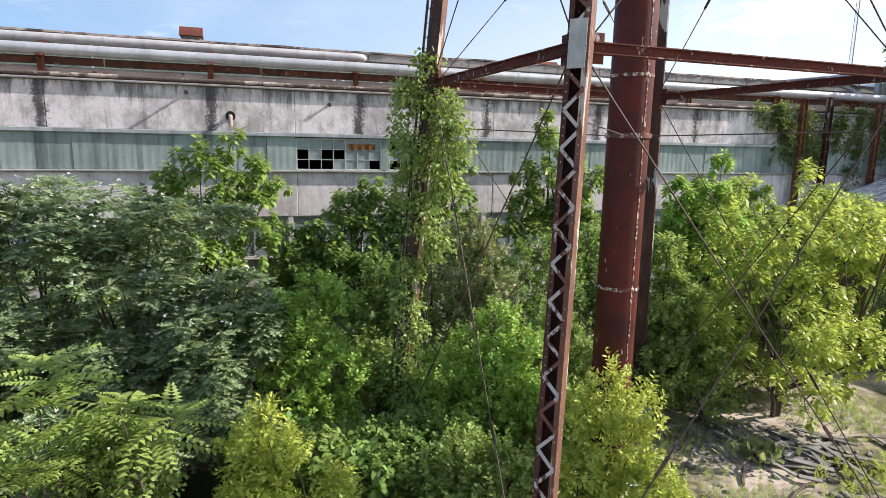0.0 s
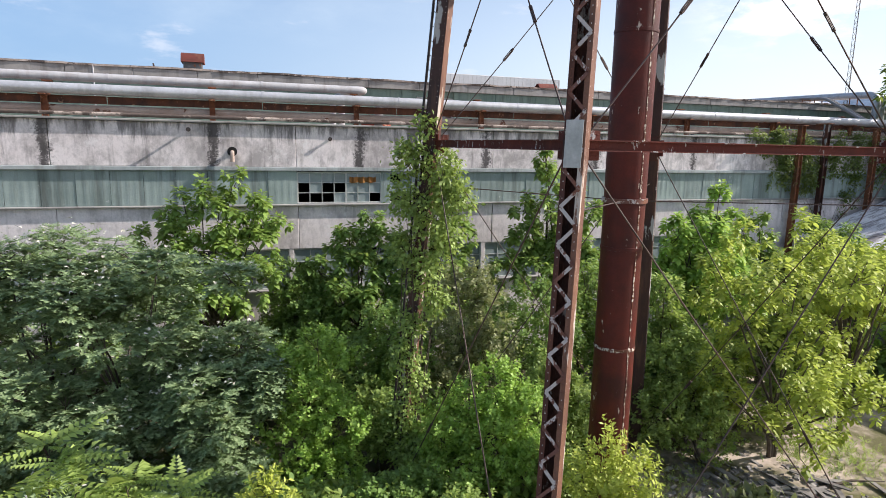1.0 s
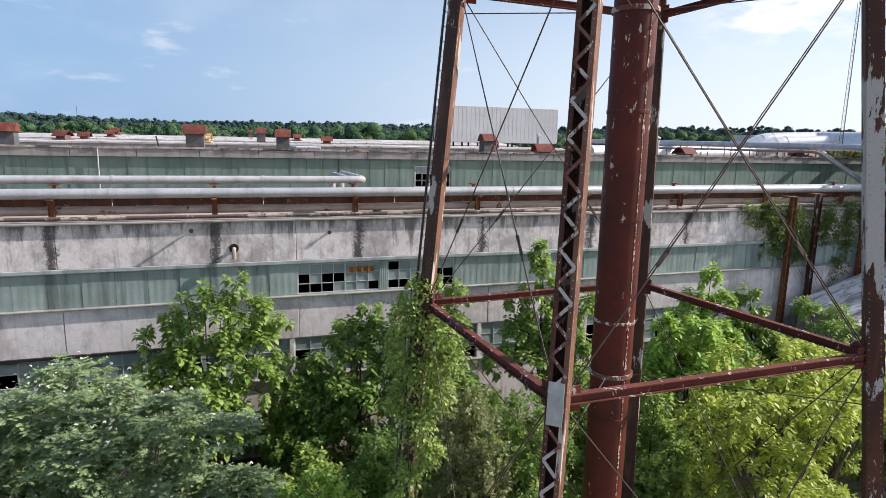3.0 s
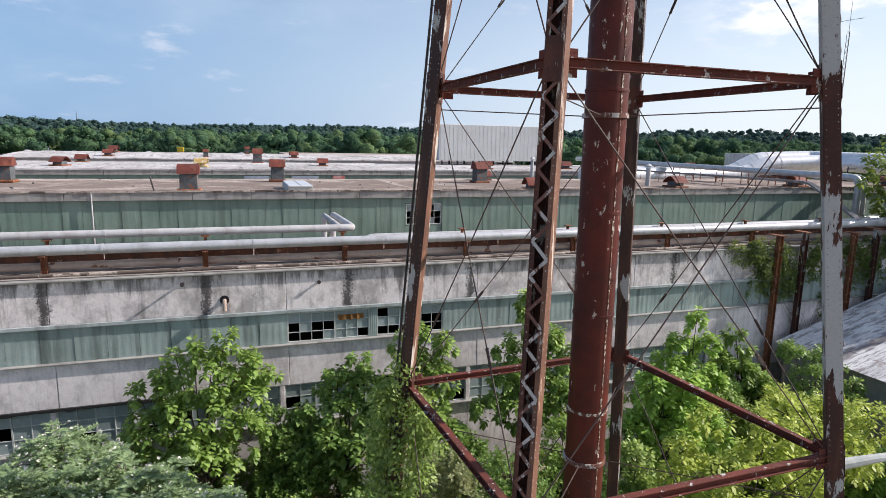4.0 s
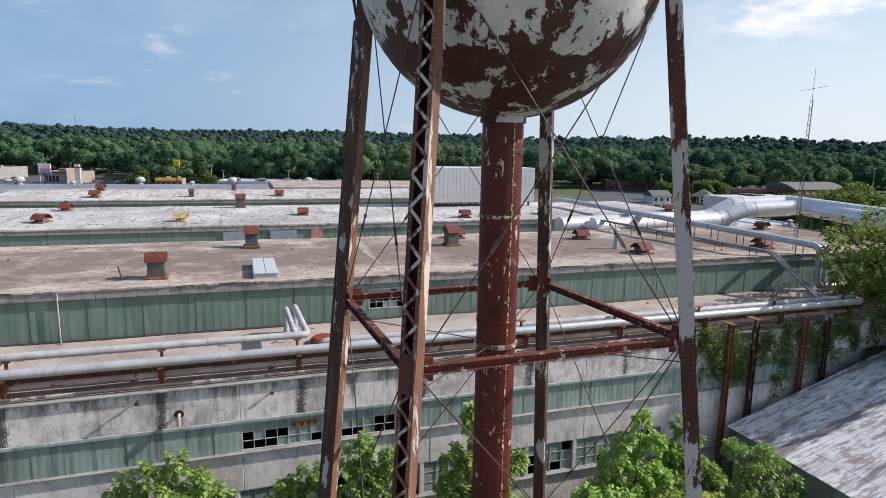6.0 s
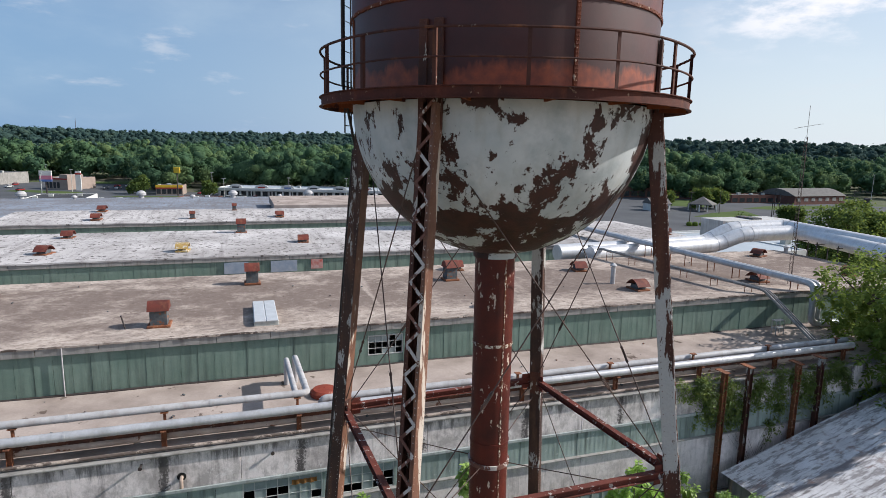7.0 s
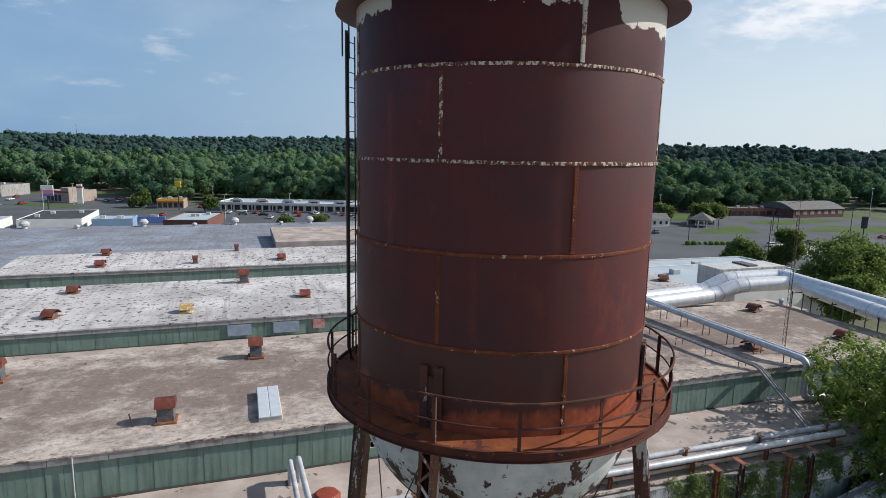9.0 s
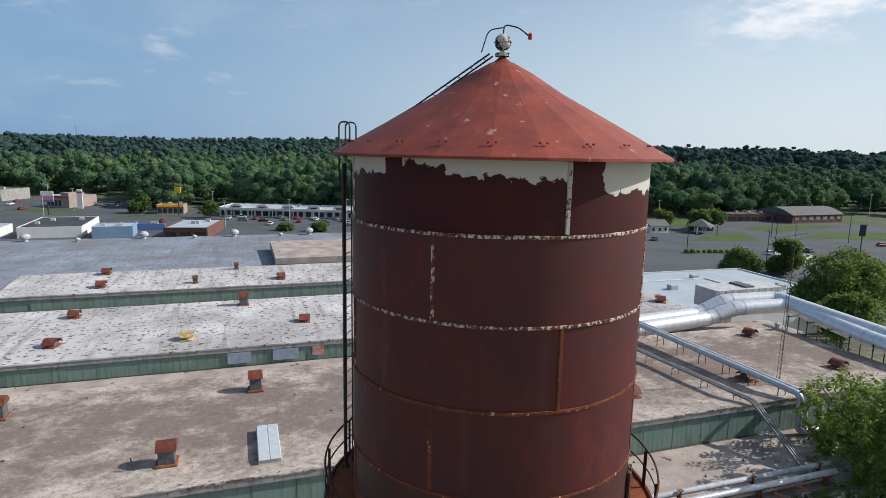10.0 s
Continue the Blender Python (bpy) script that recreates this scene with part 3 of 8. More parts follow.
def tube(bm, pts, r, n=10, cap=True):
    """A round pipe along the points; r one radius, or one for each point."""
    pts = [Vector(p) for p in pts]
    rs = r if isinstance(r, (list, tuple)) else [r] * len(pts)
    rings, ref = [], None
    for i, p in enumerate(pts):
        d = (pts[min(i + 1, len(pts) - 1)] - pts[max(i - 1, 0)]).normalized()
        if ref is None:
            ref = d.orthogonal().normalized()
        ref = (ref - d * ref.dot(d)).normalized()
        o = d.cross(ref)
        rings.append([bm.verts.new(p + (ref * math.cos(2 * math.pi * k / n) + o * math.sin(2 * math.pi * k / n)) * rs[i]) for k in range(n)])
    for i in range(len(rings) - 1):
        for k in range(n):
            bm.faces.new([rings[i][k], rings[i][(k + 1) % n], rings[i + 1][(k + 1) % n], rings[i + 1][k]])
    if cap:
        bm.faces.new(rings[0][::-1])
        bm.faces.new(rings[-1])


def bend(p, q, s, radius=0.4, k=5):
    """Points of a rounded corner at q between p and s."""
    p, q, s = Vector(p), Vector(q), Vector(s)
    a, b = q + (p - q).normalized() * radius, q + (s - q).normalized() * radius
    return [(1 - t) ** 2 * a + 2 * t * (1 - t) * q + t * t * b for t in [i / k for i in range(k + 1)]]


def route(pts, radius=0.4):
    out = [Vector(pts[0])]
    for i in range(1, len(pts) - 1):
        out += bend(pts[i - 1], pts[i], pts[i + 1], radius)
    return out + [Vector(pts[-1])]


def lathe(bm, profile, n=64, a0=0.0, a1=360.0, centre=(0, 0)):
    """Turns a profile of (radius, height) round the z axis."""
    full = abs(a1 - a0) >= 359.9
    count = n if full else n + 1
    cols = []
    for i in range(count):
        a = radians(a0 + (a1 - a0) * i / n)
        cols.append([bm.verts.new((centre[0] + r * math.cos(a), centre[1] + r * math.sin(a), z)) for r, z in profile])
    for i in range(n):
        p, q = cols[i], cols[(i + 1) % count]
        for k in range(len(profile) - 1):
            bm.faces.new([p[k], q[k], q[k + 1], p[k + 1]])


def polar(r, a, z=0.0):
    return Vector((r * math.cos(radians(a)), r * math.sin(radians(a)), z))


def ball(bm, c, r, n=12, squash=1.0):
    prof = [(max(r * math.sin(math.pi * i / (n // 2)), 0.001), c[2] - r * squash * math.cos(math.pi * i / (n // 2))) for i in range(n // 2 + 1)]
    lathe(bm, prof, n, centre=(c[0], c[1]))


# ---- water tower ----
CX, CY = 4.20, 13.85
TANK_R, BOWL_Z, EAVE_Z = 3.31, 25.90, 34.20
RING_1, RING_2, LEG_TOP = 10.30, 18.00, 25.75
LEG_AZ = {"front": -117.0, "right": -22.0, "back": 65.5, "left": 158.0}


LEG_LOW = {"front": (2.00, 9.37), "right": (8.93, 11.82), "back": (6.20, 18.05), "left": (-0.30, 15.35)}      # at the lower ring
LEG_HIGH = {"front": (2.64, 10.87), "right": (7.27, 12.60), "back": (5.55, 16.90), "left": (1.05, 15.11)}     # under the walkway


def leg_at(side, z, out=0.0):
    """A point on a leg's axis, in the tower's own axes; out: moved away from the middle."""
    t = (z - RING_1) / (LEG_TOP - RING_1)
    p = Vector((*LEG_LOW[side], 0)).lerp(Vector((*LEG_HIGH[side], 0)), t) - Vector((CX, CY, 0))
    return p + polar(out, LEG_AZ[side], z)


tower = thing("water_tower", Matrix.Translation((CX, CY, 0)), "rusted riveted steel water tower with conical roof and peeling white bowl", "water tower")


def lower_course():
    n = Nodes("lower_course_rust")
    fine = n.noise(26, 5, rough=0.7)
    rust = n.mix(n.ramp(n.noise(1.3, 6), 0.35, 0.66), (0.058, 0.0105, 0.009), (0.036, 0.008, 0.008))
    h = n.math("ADD", n.xyz()["Z"], n.math("MULTIPLY", n.noise(1.6, 6, (1, 1, 0.3)), -1.1))
    col = n.mix(n.ramp(h, 25.78, 25.92, 0.95, 0), rust, n.mix(n.ramp(n.noise(5, 4), 0.35, 0.65), (0.30, 0.066, 0.022), (0.17, 0.036, 0.018)))
    return n.finish(col, 0.52, 0.0, fine, 0.12, 0.02, 0.5)


M["lower_course"] = lower_course()
levels = [BOWL_Z, 27.60, 29.40, 31.07, 32.75, EAVE_Z]
for i in range(5):
    bm = bmesh.new()
    r = TANK_R + (0.012 if i % 2 else 0.0)
    lathe(bm, [(r - 0.02, levels[i] - 0.02), (r, levels[i] - 0.02), (r, levels[i + 1] + 0.02), (r - 0.02, levels[i + 1] + 0.02)], 96)
    part("shell_course", bm, M["lower_course"] if i == 0 else M["top_course"] if i == 4 else M["shell"], tower, "dark maroon rusted steel plates", True)


def rivets(bm, p, out, size=0.016):
    """One low rivet head at p, its top pointing along out."""
    out = Vector(out).normalized()
    a = out.orthogonal().normalized() * size
    b = out.cross(a)
    ring = [bm.verts.new(Vector(p) + a * math.cos(k * math.pi / 2.5) + b * math.sin(k * math.pi / 2.5)) for k in range(5)]
    top = bm.verts.new(Vector(p) + out * size * 0.8)
    for k in range(5):
        bm.faces.new([ring[k], ring[(k + 1) % 5], top])


for i in range(1, 5):
    bm = bmesh.new()
    r = TANK_R + 0.026
    prof = [(r - 0.03, levels[i] - 0.034), (r, levels[i] - 0.030), (r + 0.004, levels[i]), (r, levels[i] + 0.030), (r - 0.03, levels[i] + 0.034)]
    lathe(bm, prof, 180)
    for v in bm.verts:
        k = noise.noise(v.co * 6) * 0.012
        v.co.z += k
        v.co += Vector((v.co.x, v.co.y, 0)).normalized() * noise.noise(v.co * 11) * 0.010
    for k in range(240):
        p = polar(r + 0.004, k * 1.5, levels[i] + (0.014 if k % 2 else -0.014))
        rivets(bm, p, (p.x, p.y, 0), 0.017)
    part("seam", bm, M["seam"] if i > 2 else M["seam_low"], tower, "riveted seam with flaking pale paint", True)
for i in range(5):
    for k in range(4):
        az = (-115.5 if i % 2 else -72.6) + 90 * k
        bm = bmesh.new()
        for j in range(24):
            z = levels[i] + 0.06 + (levels[i + 1] - levels[i] - 0.12) * j / 23
            w = 0.62 + 0.25 * noise.noise(Vector((az, z * 5, 0)))
            p, q = polar(TANK_R + 0.024, az - w, z), polar(TANK_R + 0.024, az + w, z)
            a, b = bm.verts.new(p), bm.verts.new(q)
            a2, b2 = bm.verts.new(polar(TANK_R + 0.002, az - w - 0.2, z)), bm.verts.new(polar(TANK_R + 0.002, az + w + 0.2, z))
            if j:
                bm.faces.new([old[0], old[1], b, a])
                bm.faces.new([old[2], old[0], a, a2])
                bm.faces.new([old[1], old[3], b2, b])
            old = (a, b, a2, b2)
            for s_ in (-0.32, 0.32):
                rivets(bm, polar(TANK_R + 0.024, az + s_, z), polar(1, az), 0.017)
        part("vertical_seam", bm, M["seam_pale"] if i == 4 else M["seam"] if i == 3 else M["seam_low"], tower, "", True)

bm = bmesh.new()
prof = [(TANK_R * math.cos(radians(a)), BOWL_Z + TANK_R * math.sin(radians(a))) for a in range(-82, 1, 3)]
lathe(bm, prof, 96)
part("bowl", bm, M["bowl"], tower, "hemispherical bowl, pale grey paint peeling off brown rust", True)

# riser pipe and its flanges
bm = bmesh.new()
lathe(bm, [(0.47, 0.25), (0.47, 22.7)], 40)
riser = part("riser", bm, M["riser"], tower, "wide red-brown rusted riser pipe", True)
for z in (3.2, 5.6, 8.0, 10.4, 12.8, 15.2, 17.9, 20.4):
    bm = bmesh.new()
    lathe(bm, [(0.465, z - 0.04), (0.483, z - 0.035), (0.485, z), (0.483, z + 0.035), (0.465, z + 0.04)], 48)
    for v in bm.verts:
        v.co.z += 0.012 * noise.noise(v.co * 7)
    part("joint_band", bm, M["seam"] if z in (5.6, 10.4, 20.4) else M["riser"], riser, "", True)
bm = bmesh.new()
lathe(bm, [(0.44, 22.50), (0.52, 22.50), (0.52, 22.58), (0.50, 22.66), (0.60, 22.74), (0.60, 22.80), (0.44, 22.82)], 40)
part("collar", bm, M["bowl"], riser, "pale painted collar under the bowl", True)
bm = bmesh.new()
for j in range(60):
    z = 1.0 + j * 0.36
    w = 2.4 + 3.6 * noise.noise(Vector((z * 2, 3, 1)))
    if w > 0.6:
        for a_ in (-62,):
            v4 = [bm.verts.new(polar(0.477, a_ + s_ * w, z + d_)) for s_, d_ in ((-1, 0), (1, 0.02), (0.8, 0.34), (-0.7, 0.36))]
            bm.faces.new(v4)
tagged(part("plate_seam", bm, M["seam"], riser, "flaking vertical seam"), kind="stuff")
bm = bmesh.new()
lathe(bm, [(1.1, 0.0), (1.1, 0.25), (1.02, 0.32), (0.3, 0.32)], 24)
part("footing", bm, M["concrete"], tower, "round concrete footing")

# legs: two channels each, laced on the outer and inner faces
bar_up, bar_down = bmesh.new(), bmesh.new()
beam(bar_up, (0, -0.150, -0.145), (0, 0.150, 0.145), 0.016, 0.058, (1, 0, 0))
beam(bar_down, (0, 0.150, -0.145), (0, -0.150, 0.145), 0.016, 0.058, (1, 0, 0))
bar_up, bar_down = mesh_of("lacing_bar", bar_up, M["lacing"]), mesh_of("lacing_bar", bar_down, M["lacing"])
for side, az in LEG_AZ.items():
    foot, top = leg_at(side, 0.2), leg_at(side, LEG_TOP)
    zx = (top - foot).normalized()
    yx = Vector((-math.sin(radians(az)), math.cos(radians(az)), 0))
    xx = yx.cross(zx)
    mat_ = Matrix.Translation(foot) @ Matrix((xx, yx, zx)).transposed().to_4x4() @ Matrix.Diagonal((0.92, 0.90, 1, 1))
    n_ = (top - foot).length
    pale = side == "right"
    steel = M["leg_pale"] if pale else M["leg"] if side == "front" else M["leg_worn_shaded"]
    bm = bmesh.new()
    box(bm, (-0.166, 0, n_ / 2), (0.012, 0.36, n_), 0.003)
    leg = part("leg", bm, M["leg_sunlit"] if side == "left" else steel, tower, "laced channel leg with peeling pale paint" if pale else "laced red-brown channel leg")
    for s_ in (-1, 1):
        bm = bmesh.new()
        prof = [(-0.160, 0.093), (-0.160, 0.186), (0.160, 0.186), (0.160, 0.093), (0.142, 0.093), (0.142, 0.164), (-0.142, 0.164), (-0.142, 0.093)]
        lo = [bm.verts.new((x, s_ * y, 0)) for x, y in prof]
        hi = [bm.verts.new((x, s_ * y, n_)) for x, y in prof]
        made = [bm.faces.new([lo[i], lo[(i + 1) % 8], hi[(i + 1) % 8], hi[i]]) for i in range(8)] + [bm.faces.new(lo), bm.faces.new(hi)]
        bmesh.ops.recalc_face_normals(bm, faces=made)
        part("channel", bm, M["leg_sunlit"] if side == "front" and s_ > 0 else steel, leg)
    leg.matrix_basis = mat_
    for k in range(int(n_ / 0.29)):
        o = new("lacing_bar", bar_up if k % 2 else bar_down)
        o.parent = leg
        o.location = (0.170, 0, 0.35 + k * 0.29)
    bm = bmesh.new()
    for k in range(int(n_ / 0.13)):
        for s_ in (-1, 1):
            for f_ in (-1, 1):
                rivets(bm, (f_ * 0.161, s_ * 0.135, 0.1 + k * 0.13), (f_, 0, 0), 0.013)
            rivets(bm, (0.11, s_ * 0.186, 0.1 + k * 0.13), (0, s_, 0), 0.012)
            rivets(bm, (-0.11, s_ * 0.186, 0.1 + k * 0.13), (0, s_, 0), 0.012)
    tagged(part("riveting", bm, M["lacing"], leg), kind="stuff")
    for zr in (RING_1, RING_2):
        d = (zr - 0.2) / zx.z
        for f_ in (-1, 1):
            bm = bmesh.new()
            box(bm, (f_ * 0.182, 0, d), (0.014, 0.30 if side == "front" and zr == RING_1 else 0.34, 0.72), 0.004)
            white = side == "front" and zr == RING_1 and f_ > 0
            part("batten_plate", bm, M["frame_white"] if white else M["leg"], leg, "blank pale plate" if white else "")
    bm = bmesh.new()
    box(bm, (0, 0, 0.0), (0.7, 0.7, 0.04), 0.01)
    box(bm, (0, 0, -0.2), (1.0, 1.0, 0.36), 0.03)
    part("base_plate", bm, M["concrete"], leg)


def channel_bar(bm, a, b, depth, width, t=0.018):
    """An I-shaped bar from a to b, as one body."""
    m, n = span(a, b, (0, 0, 1))
    d, w, h = depth / 2, width / 2, t / 2
    prof = [(-d, -w), (-d + t, -w), (-d + t, -h), (d - t, -h), (d - t, -w), (d, -w), (d, w), (d - t, w), (d - t, h), (-d + t, h), (-d + t, w), (-d, w)]
    k = len(prof)
    lo = [bm.verts.new(m @ Vector((-n / 2, y, z))) for y, z in prof]
    hi = [bm.verts.new(m @ Vector((n / 2, y, z))) for y, z in prof]
    made = [bm.faces.new([lo[i], lo[(i + 1) % k], hi[(i + 1) % k], hi[i]]) for i in range(k)] + [bm.faces.new(lo), bm.faces.new(hi)]
    bmesh.ops.recalc_face_normals(bm, faces=made)


order = ["front", "right", "back", "left"]
for i in range(4):
    p, q = order[i], order[(i + 1) % 4]
    for zr in (RING_1, RING_2):
        a, b = leg_at(p, zr), leg_at(q, zr)
        d = (b - a).normalized() * 0.20
        bm = bmesh.new()
        channel_bar(bm, a + d, b - d, 0.175, 0.15)
        strut = part("strut", bm, M["strut"], tower, "horizontal red-brown steel strut")
        for end, s_ in ((a + d, 1), (b - d, -1)):
            bm = bmesh.new()
            c = end + d * s_ * 0.5
            m, _ = span(c - d, c + d, (0, 0, 1))
            box(bm, (0, 0, 0.0), (0.30, 0.46, 0.03), 0.006, m)
            for u_ in (-0.09, 0.0, 0.09):
                for w_ in (-0.16, -0.05, 0.06, 0.17):
                    for g_ in (-1, 1):
                        rivets(bm, m @ Vector((u_, w_, g_ * 0.016)), m.to_3x3() @ Vector((0, 0, g_)), 0.016)
            part("gusset_plate", bm, M["strut"], strut)
    for z0, z1 in ((0.5, RING_1 + 0.05), (RING_1 - 0.1, RING_2 + 0.05), (RING_2 - 0.1, LEG_TOP - 0.3)):
        for s0, s1 in ((p, q), (q, p)):
            a, b = leg_at(s0, z0), leg_at(s1, z1)
            d = (b - a).normalized()
            a, b = a + d * 0.2, b - d * 0.2
            out_ = ((a + b) / 2)
            out_.z = 0
            out_ = out_.normalized() * (0.03 if s0 == p else -0.03)
            bm = bmesh.new()
            sag = [a.lerp(b, t_) + out_ - Vector((0, 0, 0.05 * math.sin(math.pi * t_))) for t_ in (0, 0.25, 0.5, 0.75, 1)]
            tube(bm, sag, 0.014, 6)
            rod = part("tie_rod", bm, M["rod"], tower, "thin diagonal steel tie rod", True)
            bm = bmesh.new()
            c0 = sag[0].lerp(sag[4], 0.30)
            c0.z = c0.z - 0.035
            for s_ in (-0.028, 0.028):
                k_ = d.cross(out_).normalized() * s_
                tube(bm, [c0 + k_ - d * 0.16, c0 + k_ + d * 0.16], 0.013, 6)
            for e_ in (-0.17, 0.17):
                tube(bm, [c0 + d * (e_ - 0.03), c0 + d * (e_ + 0.03)], 0.034, 6)
            part("turnbuckle", bm, M["rod"], rod)
for zr in (9.1, 17.35):
    bm = bmesh.new()
    lathe(bm, [(0.47, zr - 0.05), (0.515, zr - 0.05), (0.515, zr + 0.05), (0.47, zr + 0.05)], 32)
    ring = part("spider_collar", bm, M["lacing"], tower, "", True)
    for side in order:
        bm = bmesh.new()
        tube(bm, [polar(0.49, LEG_AZ[side], zr), leg_at(side, zr + 0.15, -0.16)], 0.013, 6)
        part("spider_rod", bm, M["rod"], ring)

bm = bmesh.new()
arm0 = leg_at("right", RING_1 - 0.25)
tube(bm, [arm0 + Vector((0.10, 0.1, 0)), arm0 + Vector((0.9, 0.2, 0.10)), arm0 + Vector((2.0, 0.35, 0.20))], [0.13, 0.10, 0.07], 10)
part("bracket_arm", bm, M["frame_white"], tower, "pale painted arm bolted to a leg joint", True)

# balcony
DECK_R = 3.98
bm = bmesh.new()
lathe(bm, [(TANK_R - 0.01, 25.955), (DECK_R - 0.02, 25.955), (DECK_R - 0.02, 25.93), (TANK_R - 0.01, 25.93)], 96)
balcony = part("balcony_deck", bm, M["deck"], tower, "orange rusted steel walkway plate", True)
bm = bmesh.new()
lathe(bm, [(DECK_R - 0.02, 25.80), (DECK_R + 0.045, 25.80), (DECK_R + 0.045, 25.815), (DECK_R, 25.82), (DECK_R, 25.985), (DECK_R + 0.045, 25.99), (DECK_R + 0.045, 26.005), (DECK_R - 0.02, 26.005), (DECK_R - 0.02, 25.80)], 96)
part("rim_channel", bm, M["rim"], balcony, "rusted rim channel", True)
for k in range(16):
    bm = bmesh.new()
    p = polar(TANK_R + 0.02, k * 22.5 + 8, 25.86)
    q = polar(DECK_R - 0.03, k * 22.5 + 8, 25.86)
    beam(bm, p, q, 0.12, 0.05)
    part("deck_bracket", bm, M["deck"], balcony)
for zr, r in ((26.92, 0.026), (26.45, 0.020)):
    bm = bmesh.new()
    pts = [polar(DECK_R + 0.01, a_, zr + 0.012 * math.sin(a_ * 0.11)) for a_ in range(0, 361, 4)]
    tube(bm, pts, r, 6, False)
    part("hand_rail", bm, M["rail"], balcony, "", True)
bm = bmesh.new()
box(bm, (0, 0, 0.48), (0.012, 0.065, 0.98))
box(bm, (-0.028, 0.028, 0.48), (0.06, 0.010, 0.98))
post_mesh = mesh_of("rail_post", bm, M["rail"])
for k in range(16):
    o = new("rail_post", post_mesh)
    o.parent = balcony
    o.matrix_basis = Matrix.Translation(polar(DECK_R - 0.01, -66.5 + k * 22.5, 25.96)) @ pose(0, 0, 0, 0, 0, -66.5 + k * 22.5)

# leg heads riveted to the shell above the walkway
for side in order:
    az = LEG_AZ[side]
    bm = bmesh.new()
    for s_ in (-1, 1):
        c = polar(TANK_R + 0.05, az + s_ * 2.6, 26.25)
        box(bm, (0, 0, 0), (0.07, 0.17, 1.9), 0.008, Matrix.Translation(c) @ pose(0, 0, 0, 0, 0, az + s_ * 2.6))
        for k in range(15):
            for e_ in (-0.7, 0.7):
                p = polar(TANK_R + 0.085, az + s_ * 2.6 + e_, 25.40 + k * 0.125)
                rivets(bm, p, polar(1, az), 0.017)
    box(bm, (0, 0, 0), (0.03, 0.26, 1.7), 0.006, Matrix.Translation(polar(TANK_R + 0.03, az, 26.15)) @ pose(0, 0, 0, 0, 0, az))
    part("leg_head", bm, M["leg"], tower, "riveted leg head plates on the shell")

# conical roof in panels
EAVE_R, APEX_Z = 3.76, 36.36
bm = bmesh.new()
lathe(bm, [(0.30, APEX_Z - 0.22), (0.02, APEX_Z)], 28)
roof = part("roof_cap", bm, M["cone"], tower, "red-brown painted steel cone")
for k in range(24):
    a0, a1 = -97.3 + k * 15.0, -82.3 + k * 15.0
    bm = bmesh.new()
    rows_ = [(EAVE_R, EAVE_Z - 0.08), (EAVE_R, EAVE_Z - 0.03), (2.65, 34.80), (1.4, 35.50), (0.80, 35.89), (0.78, 35.91), (0.28, APEX_Z - 0.17)]
    cols = [[bm.verts.new(polar(r, a_, z)) for r, z in rows_] for a_ in (a0, a1)]
    mids = [bm.verts.new((cols[0][r_].co + cols[1][r_].co) * 0.5 + polar(0.012 * rows_[r_][0] / EAVE_R * (1 + 0.6 * math.sin(k * 2.4)), (a0 + a1) / 2)) for r_ in range(7)]
    for r_ in range(6):
        bm.faces.new([cols[0][r_], mids[r_], mids[r_ + 1], cols[0][r_ + 1]])
        bm.faces.new([mids[r_], cols[1][r_], cols[1][r_ + 1], mids[r_ + 1]])
    for s_ in (-1.1, 1.1):
        p = polar(EAVE_R - 0.34, a0 + s_, EAVE_Z + 0.215)
        box(bm, p, (0.045, 0.045, 0.04), 0.008)
    panel_ = part("roof_panel", bm, M["cone"], roof, "", True)
bm = bmesh.new()
lathe(bm, [(TANK_R + 0.02, EAVE_Z - 0.09), (EAVE_R, EAVE_Z - 0.085)], 96)
part("eave_soffit", bm, M["shell"], roof, "dark underside of the eave")
bm = bmesh.new()
lathe(bm, [(0.16, APEX_Z - 0.02), (0.16, APEX_Z + 0.05), (0.05, APEX_Z + 0.06), (0.05, APEX_Z + 0.12)], 16)
ball(bm, (0, 0, APEX_Z + 0.28), 0.185, 20)
lathe(bm, [(0.19, APEX_Z + 0.27), (0.20, APEX_Z + 0.28), (0.19, APEX_Z + 0.29)], 20)
fin = part("finial_ball", bm, M["finial"], roof, "peeling pale finial ball", True)
bm = bmesh.new()
tube(bm, route([(0, 0, APEX_Z + 0.42), (0.02, -0.02, APEX_Z + 0.66), (0.34, -0.02, APEX_Z + 0.60), (0.56, 0, APEX_Z + 0.44)], 0.1), 0.016, 6)
tube(bm, route([(0.02, 0, APEX_Z + 0.6), (-0.32, 0.1, APEX_Z + 0.56), (-0.46, 0.15, APEX_Z + 0.08)], 0.14), 0.014, 6)
part("conduit", bm, M["dark_steel"], fin, "", True)
bm = bmesh.new()
lathe(bm, [(0.045, APEX_Z + 0.36), (0.05, APEX_Z + 0.46), (0.02, APEX_Z + 0.50)], 12, centre=(0.60, 0))
lamp = part("beacon_lamp", bm, plain("red_lens", (0.50, 0.02, 0.02), (0.38, 0.02, 0.02), 5, 0.25), fin, "small red beacon", True)

# ladders: leg, shell and roof


